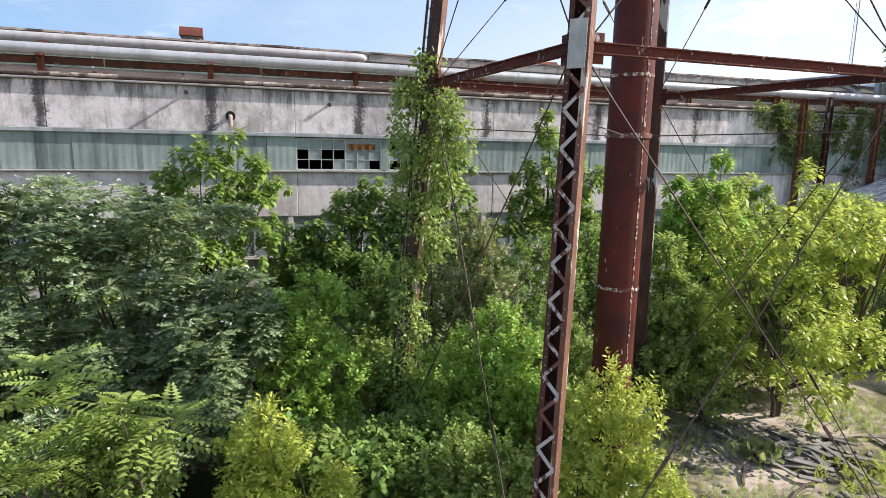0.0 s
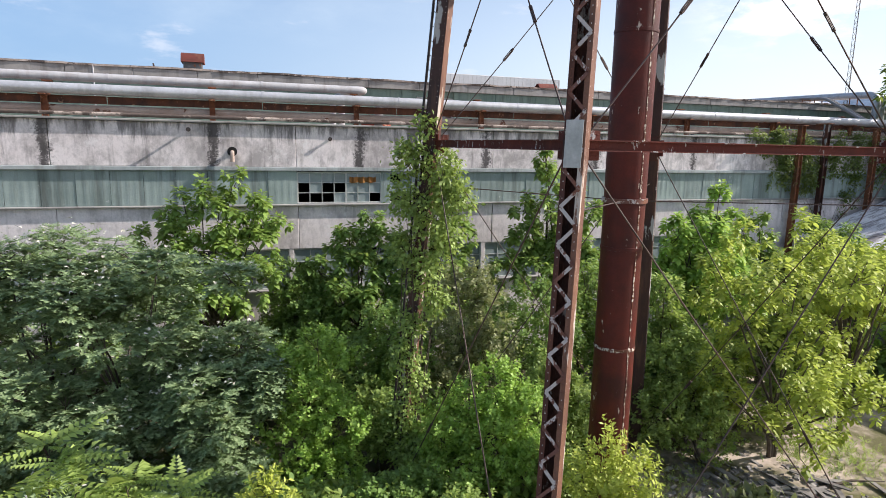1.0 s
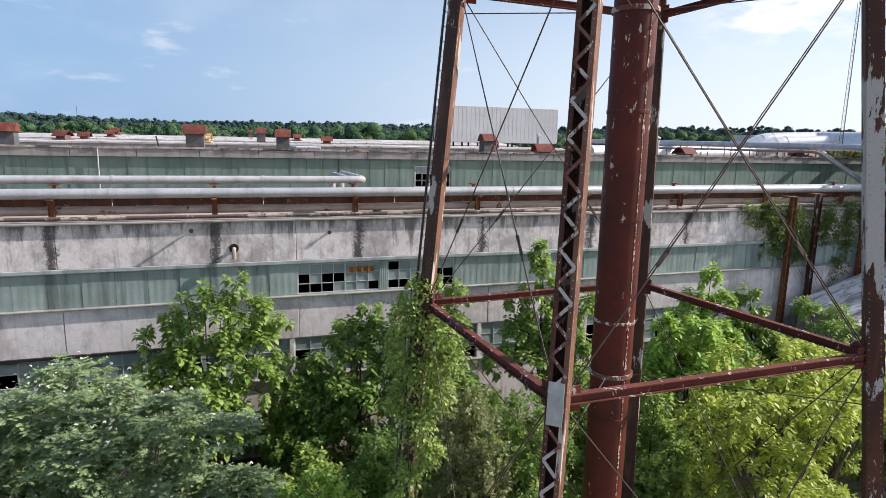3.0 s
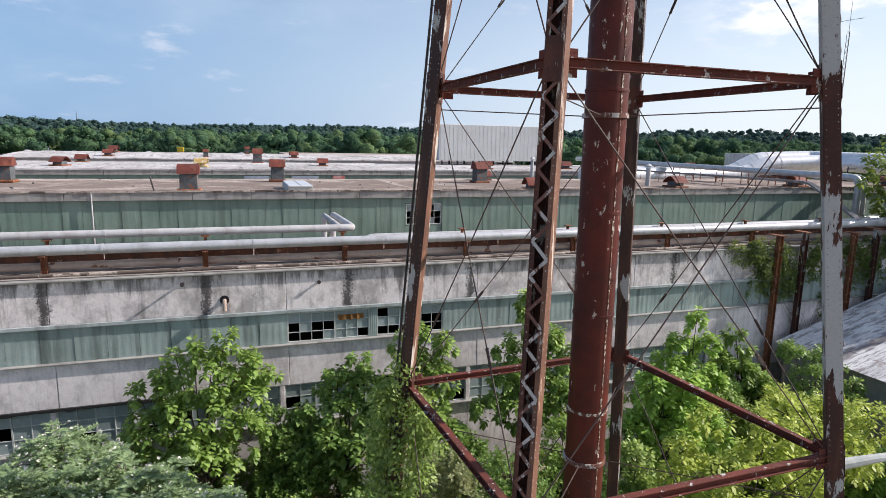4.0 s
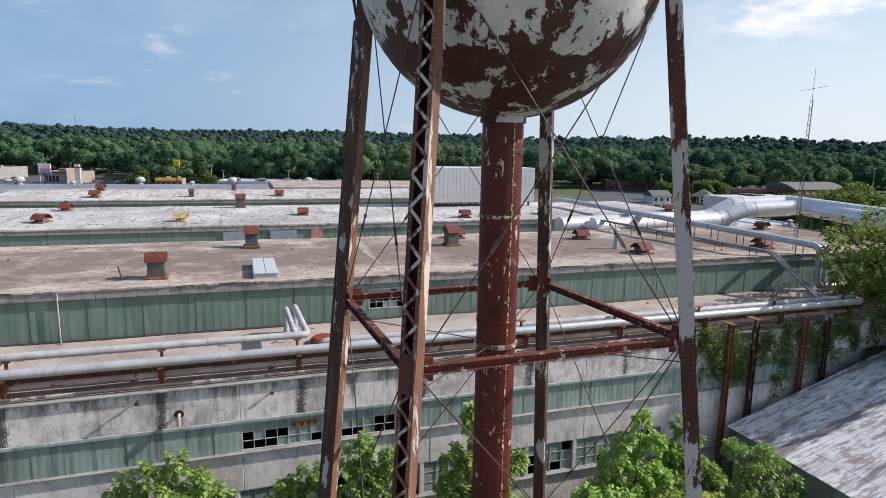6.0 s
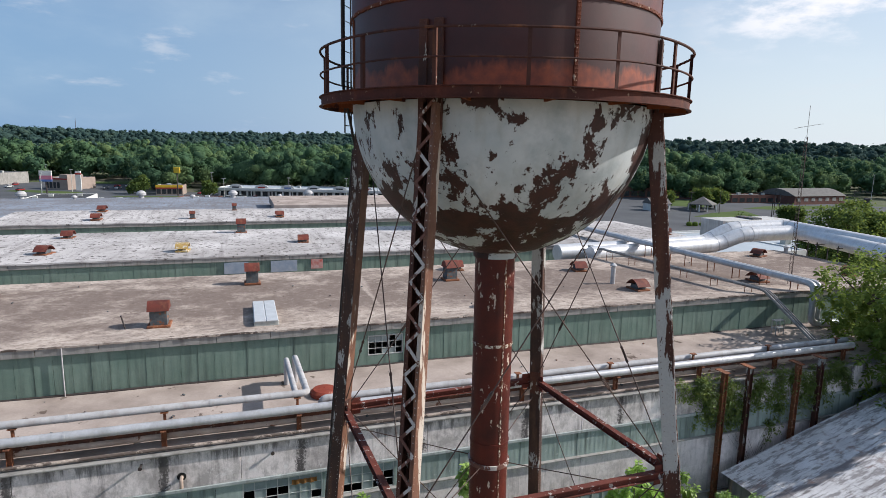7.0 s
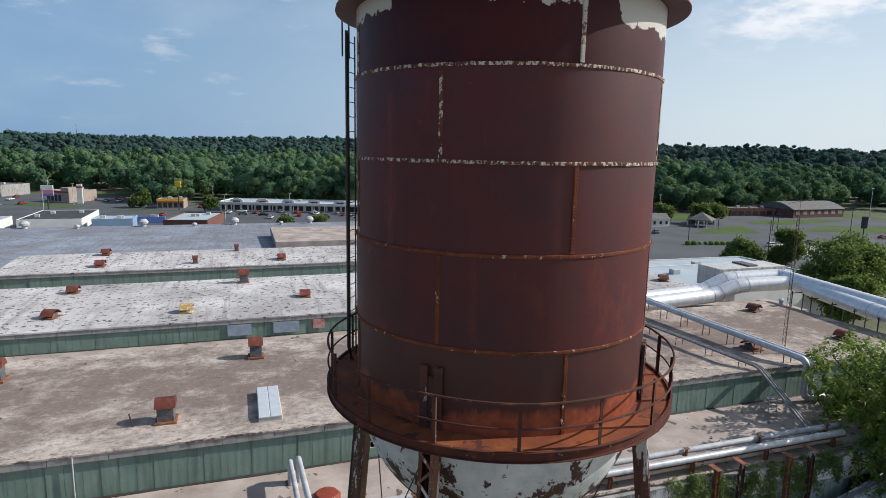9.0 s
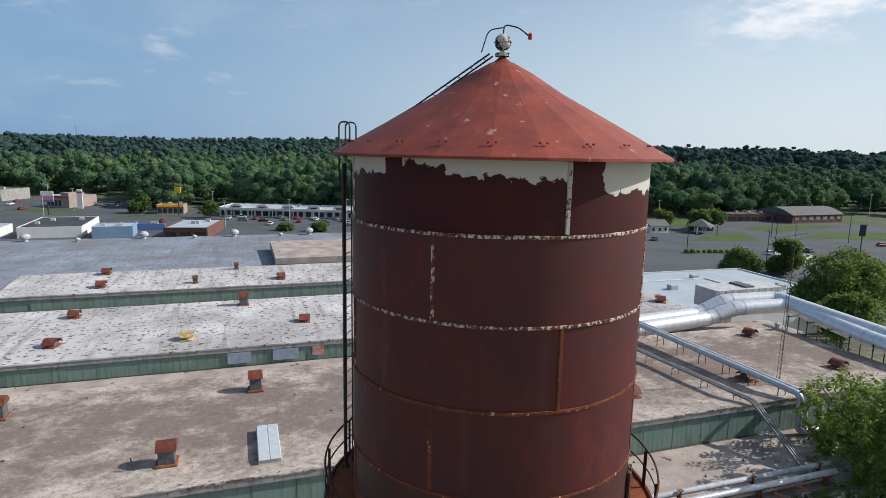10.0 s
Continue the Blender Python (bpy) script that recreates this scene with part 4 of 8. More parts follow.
def ladder(name, pts, wide, parent, rung=0.34, r=0.02, label="dark steel ladder"):
    pts = [Vector(p) for p in pts]
    w = Vector(wide)
    bm = bmesh.new()
    tube(bm, [p - w for p in pts], r, 6)
    tube(bm, [p + w for p in pts], r, 6)
    lad = part(name, bm, M["dark_steel"], parent, label, True)
    bm = bmesh.new()
    tube(bm, [-w, w], 0.011, 5)
    me = mesh_of("rung", bm, M["dark_steel"])
    for a, b in zip(pts, pts[1:]):
        n = int((b - a).length / rung)
        for k in range(n):
            o = new("rung", me)
            o.parent = lad
            o.location = a.lerp(b, (k + 0.5) / n)
    return lad


LAD = 165.0
tang = polar(0.19, LAD + 90)
ladder("shell_ladder", [polar(TANK_R + 0.42, LAD, 25.3), polar(TANK_R + 0.42, LAD, EAVE_Z - 0.3)], tang, tower)
ladder("roof_ladder", [polar(EAVE_R - 0.1, LAD, EAVE_Z + 0.12), polar(2.0, LAD, 35.22), polar(0.25, LAD, APEX_Z + 0.02)], tang, tower)
bm = bmesh.new()
for s_ in (-1, 1):
    w = tang * s_
    p0 = polar(EAVE_R + 0.12, LAD) + w
    p1 = polar(EAVE_R - 0.16, LAD) + w
    tube(bm, route([p0 + Vector((0, 0, 33.4)), p0 + Vector((0, 0, 34.88)), p1 + Vector((0, 0, 34.88)), p1 + Vector((0, 0, 34.45))], 0.13), 0.022, 6)
part("ladder_hoop", bm, M["dark_steel"], tower, "dark ladder hoops over the eave", True)
side_l = polar(0.16, 248)
ladder("leg_ladder", [leg_at("left", 1.0, 0.27), leg_at("left", 24.9, 0.27)], side_l, tower)
bm = bmesh.new()
tube(bm, [leg_at("left", 0.4, 0.42) - side_l * 1.2, leg_at("left", 25.0, 0.42) - side_l * 1.2, polar(TANK_R + 0.34, LAD + 9, 26.4), polar(TANK_R + 0.34, LAD + 9, 33.9)], 0.035, 8)
part("drain_pipe", bm, M["dark_steel"], tower, "dark conduit beside the ladder", True)


# ---- factory ----
WALL_AZ = 18.5
BLD = Matrix.Translation((0, 28.37, 0)) @ pose(0, 0, 0, 0, 0, WALL_AZ)
U0, U1 = -72.0, 62.0
factory = thing("factory_building", BLD, "long derelict concrete factory with green panels and flat roofs", "factory", kind="structure")
WT = 0.30
WIN_TOP = [(-6.70, -2.95), (-2.55, 0.75)]          # glazed openings of the upper strip, along the wall
PIL = [-16.15 + 6.1 * k for k in range(-4, 7)]


def wall_strip(name, z0, z1, v0=0.0, u0=U0, u1=U1, step=6.1, start=-16.15, material="concrete", deep=WT, gap=0.02, label=""):
    """A strip of wall in cast lengths with open joints between them."""
    k0 = math.ceil((u0 - start) / step)
    cuts = [u0] + [start + k * step for k in range(k0, k0 + int((u1 - u0) / step) + 1) if u0 < start + k * step < u1] + [u1]
    for a, b in zip(cuts, cuts[1:]):
        bm = bmesh.new()
        d = 0.004 * ((int(a * 7)) % 3 - 1)
        box(bm, ((a + b) / 2, v0 + deep / 2 + d, (z0 + z1) / 2), (b - a - gap, deep, z1 - z0), 0.012)
        part(name, bm, M[material], factory, label)


wall_strip("wall_slab", 9.22, 10.98, step=9.24, start=-15.96, material="concrete_top", label="stained grey concrete wall")
wall_strip("wall_slab", 5.62, 7.53, step=9.24, start=-15.9, label="stained grey concrete wall")
wall_strip("wall_slab", 0.0, 3.75, label="grey concrete base wall")
bm = bmesh.new()
box(bm, ((U0 + U1) / 2, 0.10, 11.03), (U1 - U0, 0.52, 0.09), 0.02)
part("coping", bm, M["fascia"], factory, "weathered coping")
bm = bmesh.new()
box(bm, ((U0 + U1) / 2, 0.06, 9.13), (U1 - U0, 0.26, 0.17), 0.02)
part("header_trim", bm, M["trim"], factory, "pale green header")
bm = bmesh.new()
box(bm, ((U0 + U1) / 2, 0.02, 7.57), (U1 - U0, 0.36, 0.07), 0.015)
box(bm, ((U0 + U1) / 2, 0.02, 3.79), (U1 - U0, 0.40, 0.07), 0.015)
part("sill_trim", bm, M["fascia"], factory, "concrete sills")
bm = bmesh.new()
for k in range(26):
    h = 0.10 + 0.16 * abs(noise.noise(Vector((k * 0.7, 2, 3))))
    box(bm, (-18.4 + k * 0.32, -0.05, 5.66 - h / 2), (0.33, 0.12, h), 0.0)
part("torn_flashing", bm, M["near_black"], factory, "black torn flashing over the lower windows")

# corrugated green panels of the upper strip


def ribbed(width, height, ribs, material, depth=0.004):
    bm = bmesh.new()
    n = ribs * 4
    prev = None
    for i in range(n + 1):
        x = -width / 2 + width * i / n
        d = 0.0 if (i // 2) % 2 else depth
        a, b = bm.verts.new((x, -d, 0)), bm.verts.new((x, -d, height))
        if prev:
            bm.faces.new([prev[0], a, b, prev[1]])
        prev = (a, b)
    vs = list(bm.verts)
    back = [bm.verts.new((-width / 2, 0.05, 0)), bm.verts.new((width / 2, 0.05, 0)), bm.verts.new((width / 2, 0.05, height)), bm.verts.new((-width / 2, 0.05, height))]
    bm.faces.new([back[1], back[0], back[3], back[2]])
    bm.faces.new([vs[0], vs[1], back[3], back[0]])
    bm.faces.new([vs[-1], vs[-2], back[2], back[1]])
    return mesh_of("green_panel", bm, material)


def panel_row(v, z0, z1, u0, u1, width, skip, ribs, material="panel"):
    """Panels side by side between the openings in skip."""
    cuts = [u0] + [x for ab in skip for x in ab] + [u1]
    for a, b in zip(cuts[::2], cuts[1::2]):
        n = max(1, round((b - a) / width))
        w = (b - a) / n
        me = ribbed(w - 0.015, z1 - z0, ribs, M[material])
        for k in range(n):
            o = new("green_panel", me)
            o.parent = factory
            o.location = (a + (k + 0.5) * w, v + 0.006 * ((k * 7) % 3), z0)


panel_row(0.05, 7.60, 9.05, -47.9, 38.0, 1.22, WIN_TOP, 4, "panel_pale")
bm = bmesh.new()
for a, b in ((U0, -47.9), (38.0, U1)):
    box(bm, ((a + b) / 2, 0.2, 8.32), (b - a, 0.2, 1.5))
part("panel_rest", bm, M["panel"], factory)

# glazing
pane_me = {}


def glazed(u0, u1, z0, z1, cols, rows, v=0.10, gone=(), heavy=3, seed=1, label="old steel window with missing and clouded panes"):
    """A steel sash window: frame, bars and single panes; gone: share of panes that are out."""
    rnd = random.Random(seed)
    bm = bmesh.new()
    for z in (z0, z1):
        box(bm, ((u0 + u1) / 2, v, z), (u1 - u0, 0.07, 0.07), 0.008)
    for u in (u0, u1):
        box(bm, (u, v, (z0 + z1) / 2), (0.07, 0.072, z1 - z0), 0.008)
    win = part("window", bm, M["frame_white"], factory, label)
    w, h = (u1 - u0) / cols, (z1 - z0) / rows
    bm = bmesh.new()
    for i in range(1, cols):
        t_ = 0.065 if i % heavy == 0 else 0.032
        box(bm, (u0 + i * w, v - 0.002, (z0 + z1) / 2), (t_, 0.05, z1 - z0 - 0.07))
    for j in range(1, rows):
        box(bm, ((u0 + u1) / 2, v + 0.002, z0 + j * h), (u1 - u0 - 0.07, 0.042, 0.032))
    part("glazing_bars", bm, M["frame_white"], win)
    key = (round(w, 3), round(h, 3))
    if key not in pane_me:
        bm = bmesh.new()
        box(bm, (0, 0, 0), (w - 0.03, 0.008, h - 0.03))
        pane_me[key] = mesh_of("pane", bm, M["pane_pale"])
    for i in range(cols):
        for j in range(rows):
            if rnd.random() < (gone[j] if gone else 0.1):
                continue
            o = new("pane", pane_me[key])
            o.parent = win
            o.matrix_basis = pose(u0 + (i + 0.5) * w, v + 0.01, z0 + (j + 0.5) * h, rnd.uniform(-1.5, 1.5), 0, rnd.uniform(-1.5, 1.5))
    return win


glazed(-6.68, -2.95, 7.64, 8.98, 7, 3, gone=(0.6, 0.4, 0.1), seed=4, heavy=4)
glazed(-2.55, 0.73, 7.64, 8.98, 6, 3, gone=(0.85, 0.3, 0.05), seed=9, heavy=3)
for k in range(-9, 12):
    u = -16.15 + 6.1 * (k / 2)
    if -44 < u < 16:
        glazed(u + 0.12, u + 2.93, 3.84, 5.58, 4, 3, gone=(0.2, 0.14, 0.1), seed=20 + k, heavy=2)
bm = bmesh.new()
for k in range(-9, 12):
    u = -16.15 + 6.1 * (k / 2)
    if -44 < u < 20:
        bm = bmesh.new()
        box(bm, (u, 0.15, 4.68), (0.20, 0.28, 1.88), 0.01)
        part("window_pier", bm, M["concrete"], factory)
bm = bmesh.new()
for a, b in ((U0, -43.6), (17.2, U1)):
    box(bm, ((a + b) / 2, 0.15, 4.68), (b - a, 0.3, 1.88), 0.01)
part("pier_rest", bm, M["concrete"], factory)
# rooms behind the glass, their shade painted on as near-black surfaces
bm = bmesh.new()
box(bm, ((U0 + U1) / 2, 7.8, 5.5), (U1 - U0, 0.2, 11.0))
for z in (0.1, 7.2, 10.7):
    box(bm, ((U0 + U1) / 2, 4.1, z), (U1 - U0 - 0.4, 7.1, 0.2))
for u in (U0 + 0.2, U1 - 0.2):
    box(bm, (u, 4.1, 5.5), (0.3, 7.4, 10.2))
part("inner_rooms", bm, M["near_black"], factory, "empty rooms coloured near-black in place of shade")

# roofs


def roof_sheet(name, u0, u1, v0, v1, z0, z1, material, label, nu=60, nv=12, thick=0.22, ridge=0.0, ragged=0.0, dip=0.0):
    """A flat roof with slight unevenness; z0 at v0, z1 at v1, ridge: rise in between, dip: drop behind the raised front edge."""
    bm = bmesh.new()
    grid = []
    for i in range(nu + 1):
        row = []
        for j in range(nv + 1):
            u, v = u0 + (u1 - u0) * i / nu, v0 + (v1 - v0) * j / nv
            t = j / nv
            z = z0 + (z1 - z0) * t + ridge * (1 - abs(2 * t - 1)) + 0.05 * noise.noise(Vector((u * 0.3, v * 0.3, z0))) - dip * min(1.0, j / 3)
            if j == 0 and ragged:
                v += ragged * noise.noise(Vector((u * 1.7, 5, 1)))
                z += ragged * 0.3 * noise.noise(Vector((u * 2.3, 8, 1)))
            row.append(bm.verts.new((u, v, z)))
        grid.append(row)
    for i in range(nu):
        for j in range(nv):
            bm.faces.new([grid[i][j], grid[i + 1][j], grid[i + 1][j + 1], grid[i][j + 1]])
    rim = [r[0] for r in grid] + grid[-1][1:] + [r[-1] for r in grid[::-1][1:]] + grid[0][::-1][1:-1]
    low = [bm.verts.new(v.co - Vector((0, 0, thick))) for v in rim]
    for i in range(len(rim)):
        j = (i + 1) % len(rim)
        bm.faces.new([rim[j], rim[i], low[i], low[j]])
    return part(name, bm, M[material], factory, label, True)


V_CL = 8.25


def high_z(v):
    """Height of the tan roof behind its raised edge."""
    return 13.68 - 0.18 * (v - V_CL) / 19.5


roof_sheet("low_roof", U0, U1, 0.36, V_CL, 11.05, 11.12, "roof_low", "dirty low flat roof", 140, 8)
roof_sheet("high_roof", U0, 55.3, V_CL - 0.09, 27.7, 13.98, 13.80, "roof_tan", "tan gravel roof with dark stains", 260, 20, 0.10, 0.0, 0.10, 0.30)
roof_sheet("valley_roof", U0, U1, 27.9, 34.0, 11.9, 11.9, "roof_low", "low roof between bays", 60, 4)
roof_sheet("white_roof", U0, 50.0, 33.9, 53.4, 14.05, 14.1, "roof_white", "patchy white coated roof", 160, 16, 0.14, 0.12, 0.06)
roof_sheet("valley_roof", U0, 33.0, 53.5, 61.0, 12.2, 12.2, "roof_low", "low roof between bays", 60, 4)
roof_sheet("white_roof", -37.0, 33.0, 61.0, 72.5, 14.3, 14.9, "roof_white", "patchy white coated roof", 100, 12, 0.14, 0.1, 0.05)


def clerestory(v, z0, z1, zr, u0, u1, holes=(), width=1.22):
    bm = bmesh.new()
    cuts = [u0] + [x for h in holes for x in h[:2]] + [u1]
    for a, b in zip(cuts[::2], cuts[1::2]):
        box(bm, ((a + b) / 2, v + 0.28, (z0 + z1) / 2), (b - a, 0.2, z1 - z0))
    for a, b, c, d in holes:
        box(bm, ((a + b) / 2, v + 0.28, (z0 + c) / 2), (b - a, 0.2, c - z0))
        box(bm, ((a + b) / 2, v + 0.28, (d + z1) / 2), (b - a, 0.2, z1 - d))
    part("clerestory_wall", bm, M["panel"], factory)
    n = int((u1 - u0) / 3.05)
    for k in range(n):
        bm = bmesh.new()
        a = u0 + k * 3.05
        box(bm, (a + 1.525, v + 0.16, (z1 + zr) / 2), (3.03, 0.40, zr - z1), 0.015)
        part("fascia_slab", bm, M["fascia"], factory, "stained grey fascia")
    bm = bmesh.new()
    box(bm, ((u0 + u1) / 2, v + 0.05, z0 + 0.06), (u1 - u0, 0.2, 0.12), 0.02)
    part("base_flashing", bm, M["dark_steel"], factory)


CL_HOLE = [(1.05, 3.40, 11.75, 13.10)]
clerestory(V_CL, 11.05, 13.46, 13.88, U0, 55.3, CL_HOLE)
panel_row(V_CL + 0.12, 11.12, 13.44, -42.0, 42.2, 0.92, [(1.05, 3.40)], 2)
glazed(1.1, 3.35, 11.8, 13.05, 5, 3, V_CL + 0.2, gone=(0.8, 0.75, 0.25), seed=3)
bm = bmesh.new()
for a, b in ((U0, -42.1), (42.2, 55.2)):
    box(bm, ((a + b) / 2, V_CL + 0.12, 12.2), (b - a, 0.05, 2.1))
part("panel_rest", bm, M["panel"], factory)
clerestory(34.0, 11.8, 13.5, 13.95, U0, 50.0)
panel_row(34.1, 11.95, 13.48, -42.0, 50.0, 1.22, [], 2)
clerestory(61.1, 12.1, 13.75, 14.2, -37.0, 33.0)
panel_row(61.2, 12.2, 13.74, -32.9, 32.9, 1.22, [], 2)
bm = bmesh.new()
for v, a, b, z in ((27.6, U0, 55.2, 13.46), (53.3, U0, 50.0, 13.95), (72.4, -37.0, 33.0, 14.7)):
    box(bm, ((a + b) / 2, v, (11.0 + z) / 2), (b - a, 0.2, z - 11.0))
for u, a, b, z in ((U1 - 0.1, 0.3, V_CL, 11.0), (55.2, V_CL, 27.6, 13.46), (50.0, 34.0, 53.3, 13.95), (33.0, 61.1, 72.4, 14.3), (-36.9, 61.2, 72.4, 14.3)):
    box(bm, (u, (a + b) / 2, z / 2), (0.2, b - a, z))
box(bm, ((U0 + U1) / 2, 40.0, 5.5), (U1 - U0, 0.3, 11.0))
part("rear_walls", bm, M["fascia"], factory)


# ---- ground ----
def hill(x, y):
    """The land: level round the factory, wooded rises far off."""
    d = math.hypot(x, y)
    k = min(max((d - 430) / 640, 0), 1)
    k = k * k * (3 - 2 * k)
    return k * (26 + 9 * noise.noise(Vector((x / 330, y / 330, 2))) + 4 * noise.noise(Vector((x / 120, y / 120, 7))))


bm = bmesh.new()
radii = [0, 4, 8, 12, 16, 20, 25, 30, 40, 60, 90, 130, 180, 240, 300, 340, 380, 430, 480, 540, 620, 700, 800, 950, 1150, 1500, 2200, 3500]
rings = []
for r in radii:
    ring = []
    for k in range(96):
        x, y = 4 + r * math.cos(2 * math.pi * k / 96), 14 + r * math.sin(2 * math.pi * k / 96)
        z = hill(x, y) + (0.10 * noise.noise(Vector((x * 0.5, y * 0.5, 0))) if 0 < r < 30 else 0)
        ring.append(bm.verts.new((x, y, z)))
        if r == 0:
            ring = ring * 96
            break
    rings.append(ring)
for i in range(len(rings) - 1):
    for k in range(96):
        a, b, c, d = rings[i][k], rings[i][(k + 1) % 96], rings[i + 1][(k + 1) % 96], rings[i + 1][k]
        bm.faces.new([a, d, c] if i == 0 else [a, d, c, b])
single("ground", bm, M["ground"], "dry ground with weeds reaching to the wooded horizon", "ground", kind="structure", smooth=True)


# ---- plants ----
def unit(a):
    return a / np.maximum(np.linalg.norm(a, axis=-1, keepdims=True), 1e-9)


def leaf_shape(kind):
    """A leaf, its stalk at 0, along +x, face up: points and faces."""
    if kind == "broad":                        # folded along the midrib, the tip hanging
        v = [(0, 0, 0), (0.30, 0.31, 0.06), (0.30, -0.31, 0.06), (0.70, 0.24, 0.0), (0.70, -0.24, 0.0), (1.0, 0, -0.20), (0.45, 0, -0.03)]
        f = [(0, 2, 6), (0, 6, 1), (6, 2, 4), (1, 6, 3), (6, 4, 5, 3)]
    elif kind == "oval":
        v = [(0, 0, 0), (0.3, -0.25, 0.04), (0.68, -0.22, 0.03), (1.0, 0, -0.10), (0.68, 0.22, 0.0), (0.3, 0.25, 0.0)]
        f = [(0, 1, 2, 3, 4, 5)]
    elif kind == "small":
        v = [(0, 0, 0), (0.5, 0.26, 0.04), (1.0, 0, -0.05), (0.5, -0.26, 0.04)]
        f = [(0, 3, 2), (0, 2, 1)]
    elif kind == "clump":
        v = [(0, -0.5, 0), (0.5, -0.35, 0.12), (1.0, 0.0, -0.1), (0.55, 0.5, 0.05), (0, 0.4, -0.08), (0.45, 0.03, 0.2)]
        f = [(0, 1, 5), (1, 2, 5), (2, 3, 5), (3, 4, 5)]
    elif kind == "feather":                    # a soft blade with a toothed edge
        v, f = [], []
        for i in range(4):
            x, w = 0.06 + 0.22 * i, (0.15, 0.19, 0.17, 0.11)[i]
            for s_ in (-1, 1):
                b = len(v)
                v += [(x, 0, -0.12 * x * x), (x + 0.20, s_ * w, -0.16 * x * x + 0.02), (x + 0.24, 0, -0.20 * x)]
                f.append((b, b + 1, b + 2) if s_ < 0 else (b + 2, b + 1, b))
    else:                                      # a long leaf of paired leaflets
        pairs, wide, fill = {"frond": (6, 0.30, 0.5), "leafy": (9, 0.25, 0.62)}[kind]
        hw = fill / pairs
        v, f = [], []
        for i in range(pairs):
            x = 0.10 + 0.86 * i / (pairs - 1)
            ln = wide * (1.0 - 0.60 * abs(2 * i / (pairs - 1) - 0.85))
            dz = -0.22 * x * x
            for s_ in (-1, 1):
                b = len(v)
                v += [(x, 0, dz), (x + hw * 1.15, s_ * ln * 0.5, dz + 0.03), (x + hw * 0.9, s_ * ln, dz - 0.03), (x - hw * 0.35, s_ * ln * 0.5, dz + 0.02)]
                f.append((b, b + 1, b + 2, b + 3) if s_ < 0 else (b + 3, b + 2, b + 1, b))
    return np.array(v, float), f


def leaves(name, at, axis, up, size, kind, material, parent=None, width=1.0):
    """One mesh of many leaves; at, axis and up hold a row for each."""
    v, f = leaf_shape(kind)
    v = v * np.array([1, width, 1])
    x = unit(axis)
    y = unit(np.cross(up, x))
    z = np.cross(x, y)
    pts = at[:, None, :] + size[:, None, None] * (v[None, :, 0:1] * x[:, None, :] + v[None, :, 1:2] * y[:, None, :] + v[None, :, 2:3] * z[:, None, :])
    return many(name, pts, f, material, parent)


def many(name, pts, f, material, parent=None, smooth=False):
    """One mesh of n alike pieces: pts holds n rows of points, f the faces of one piece."""
    n, k = pts.shape[:2]
    me = bpy.data.meshes.new(name)
    me.vertices.add(n * k)
    me.vertices.foreach_set("co", pts.reshape(-1).astype(np.float32))
    flat = np.concatenate([np.array(q) for q in f])
    lens = np.array([len(q) for q in f])
    loops = (flat[None, :] + (np.arange(n) * k)[:, None]).reshape(-1)
    tot = np.tile(lens, n)
    me.loops.add(len(loops))
    me.loops.foreach_set("vertex_index", loops.astype(np.int32))
    me.polygons.add(len(tot))
    me.polygons.foreach_set("loop_start", (np.cumsum(tot) - tot).astype(np.int32))
    me.polygons.foreach_set("loop_total", tot.astype(np.int32))
    if smooth:
        me.polygons.foreach_set("use_smooth", np.ones(len(tot), dtype=bool))
    me.update(calc_edges=True)
    me.materials.append(material)
    ob = new(name, me)
    if parent is not None:
        ob.parent = parent
    return ob


def crown_points(rng, lobes, clumps, inner=0.62):
    """Centres of clumps on the lobes, most of them on the outside, and the way out from each lobe; lobes: rows of x, y, z, rx, ry, rz."""
    lobes = np.array(lobes, float)
    area = (lobes[:, 3] * lobes[:, 4] + lobes[:, 3] * lobes[:, 5] + lobes[:, 4] * lobes[:, 5])
    pick = rng.choice(len(lobes), clumps, p=area / area.sum())
    d = unit(rng.normal(size=(clumps, 3)) + np.array([0, 0, 0.3]))
    rad = np.where(rng.random(clumps) < 0.72, rng.uniform(0.86, 1.06, clumps), rng.uniform(inner, 0.9, clumps))
    rad = np.where(rng.random(clumps) < 0.07, rng.uniform(1.1, 1.35, clumps), rad)
    return lobes[pick, :3] + d * lobes[pick, 3:6] * rad[:, None], d


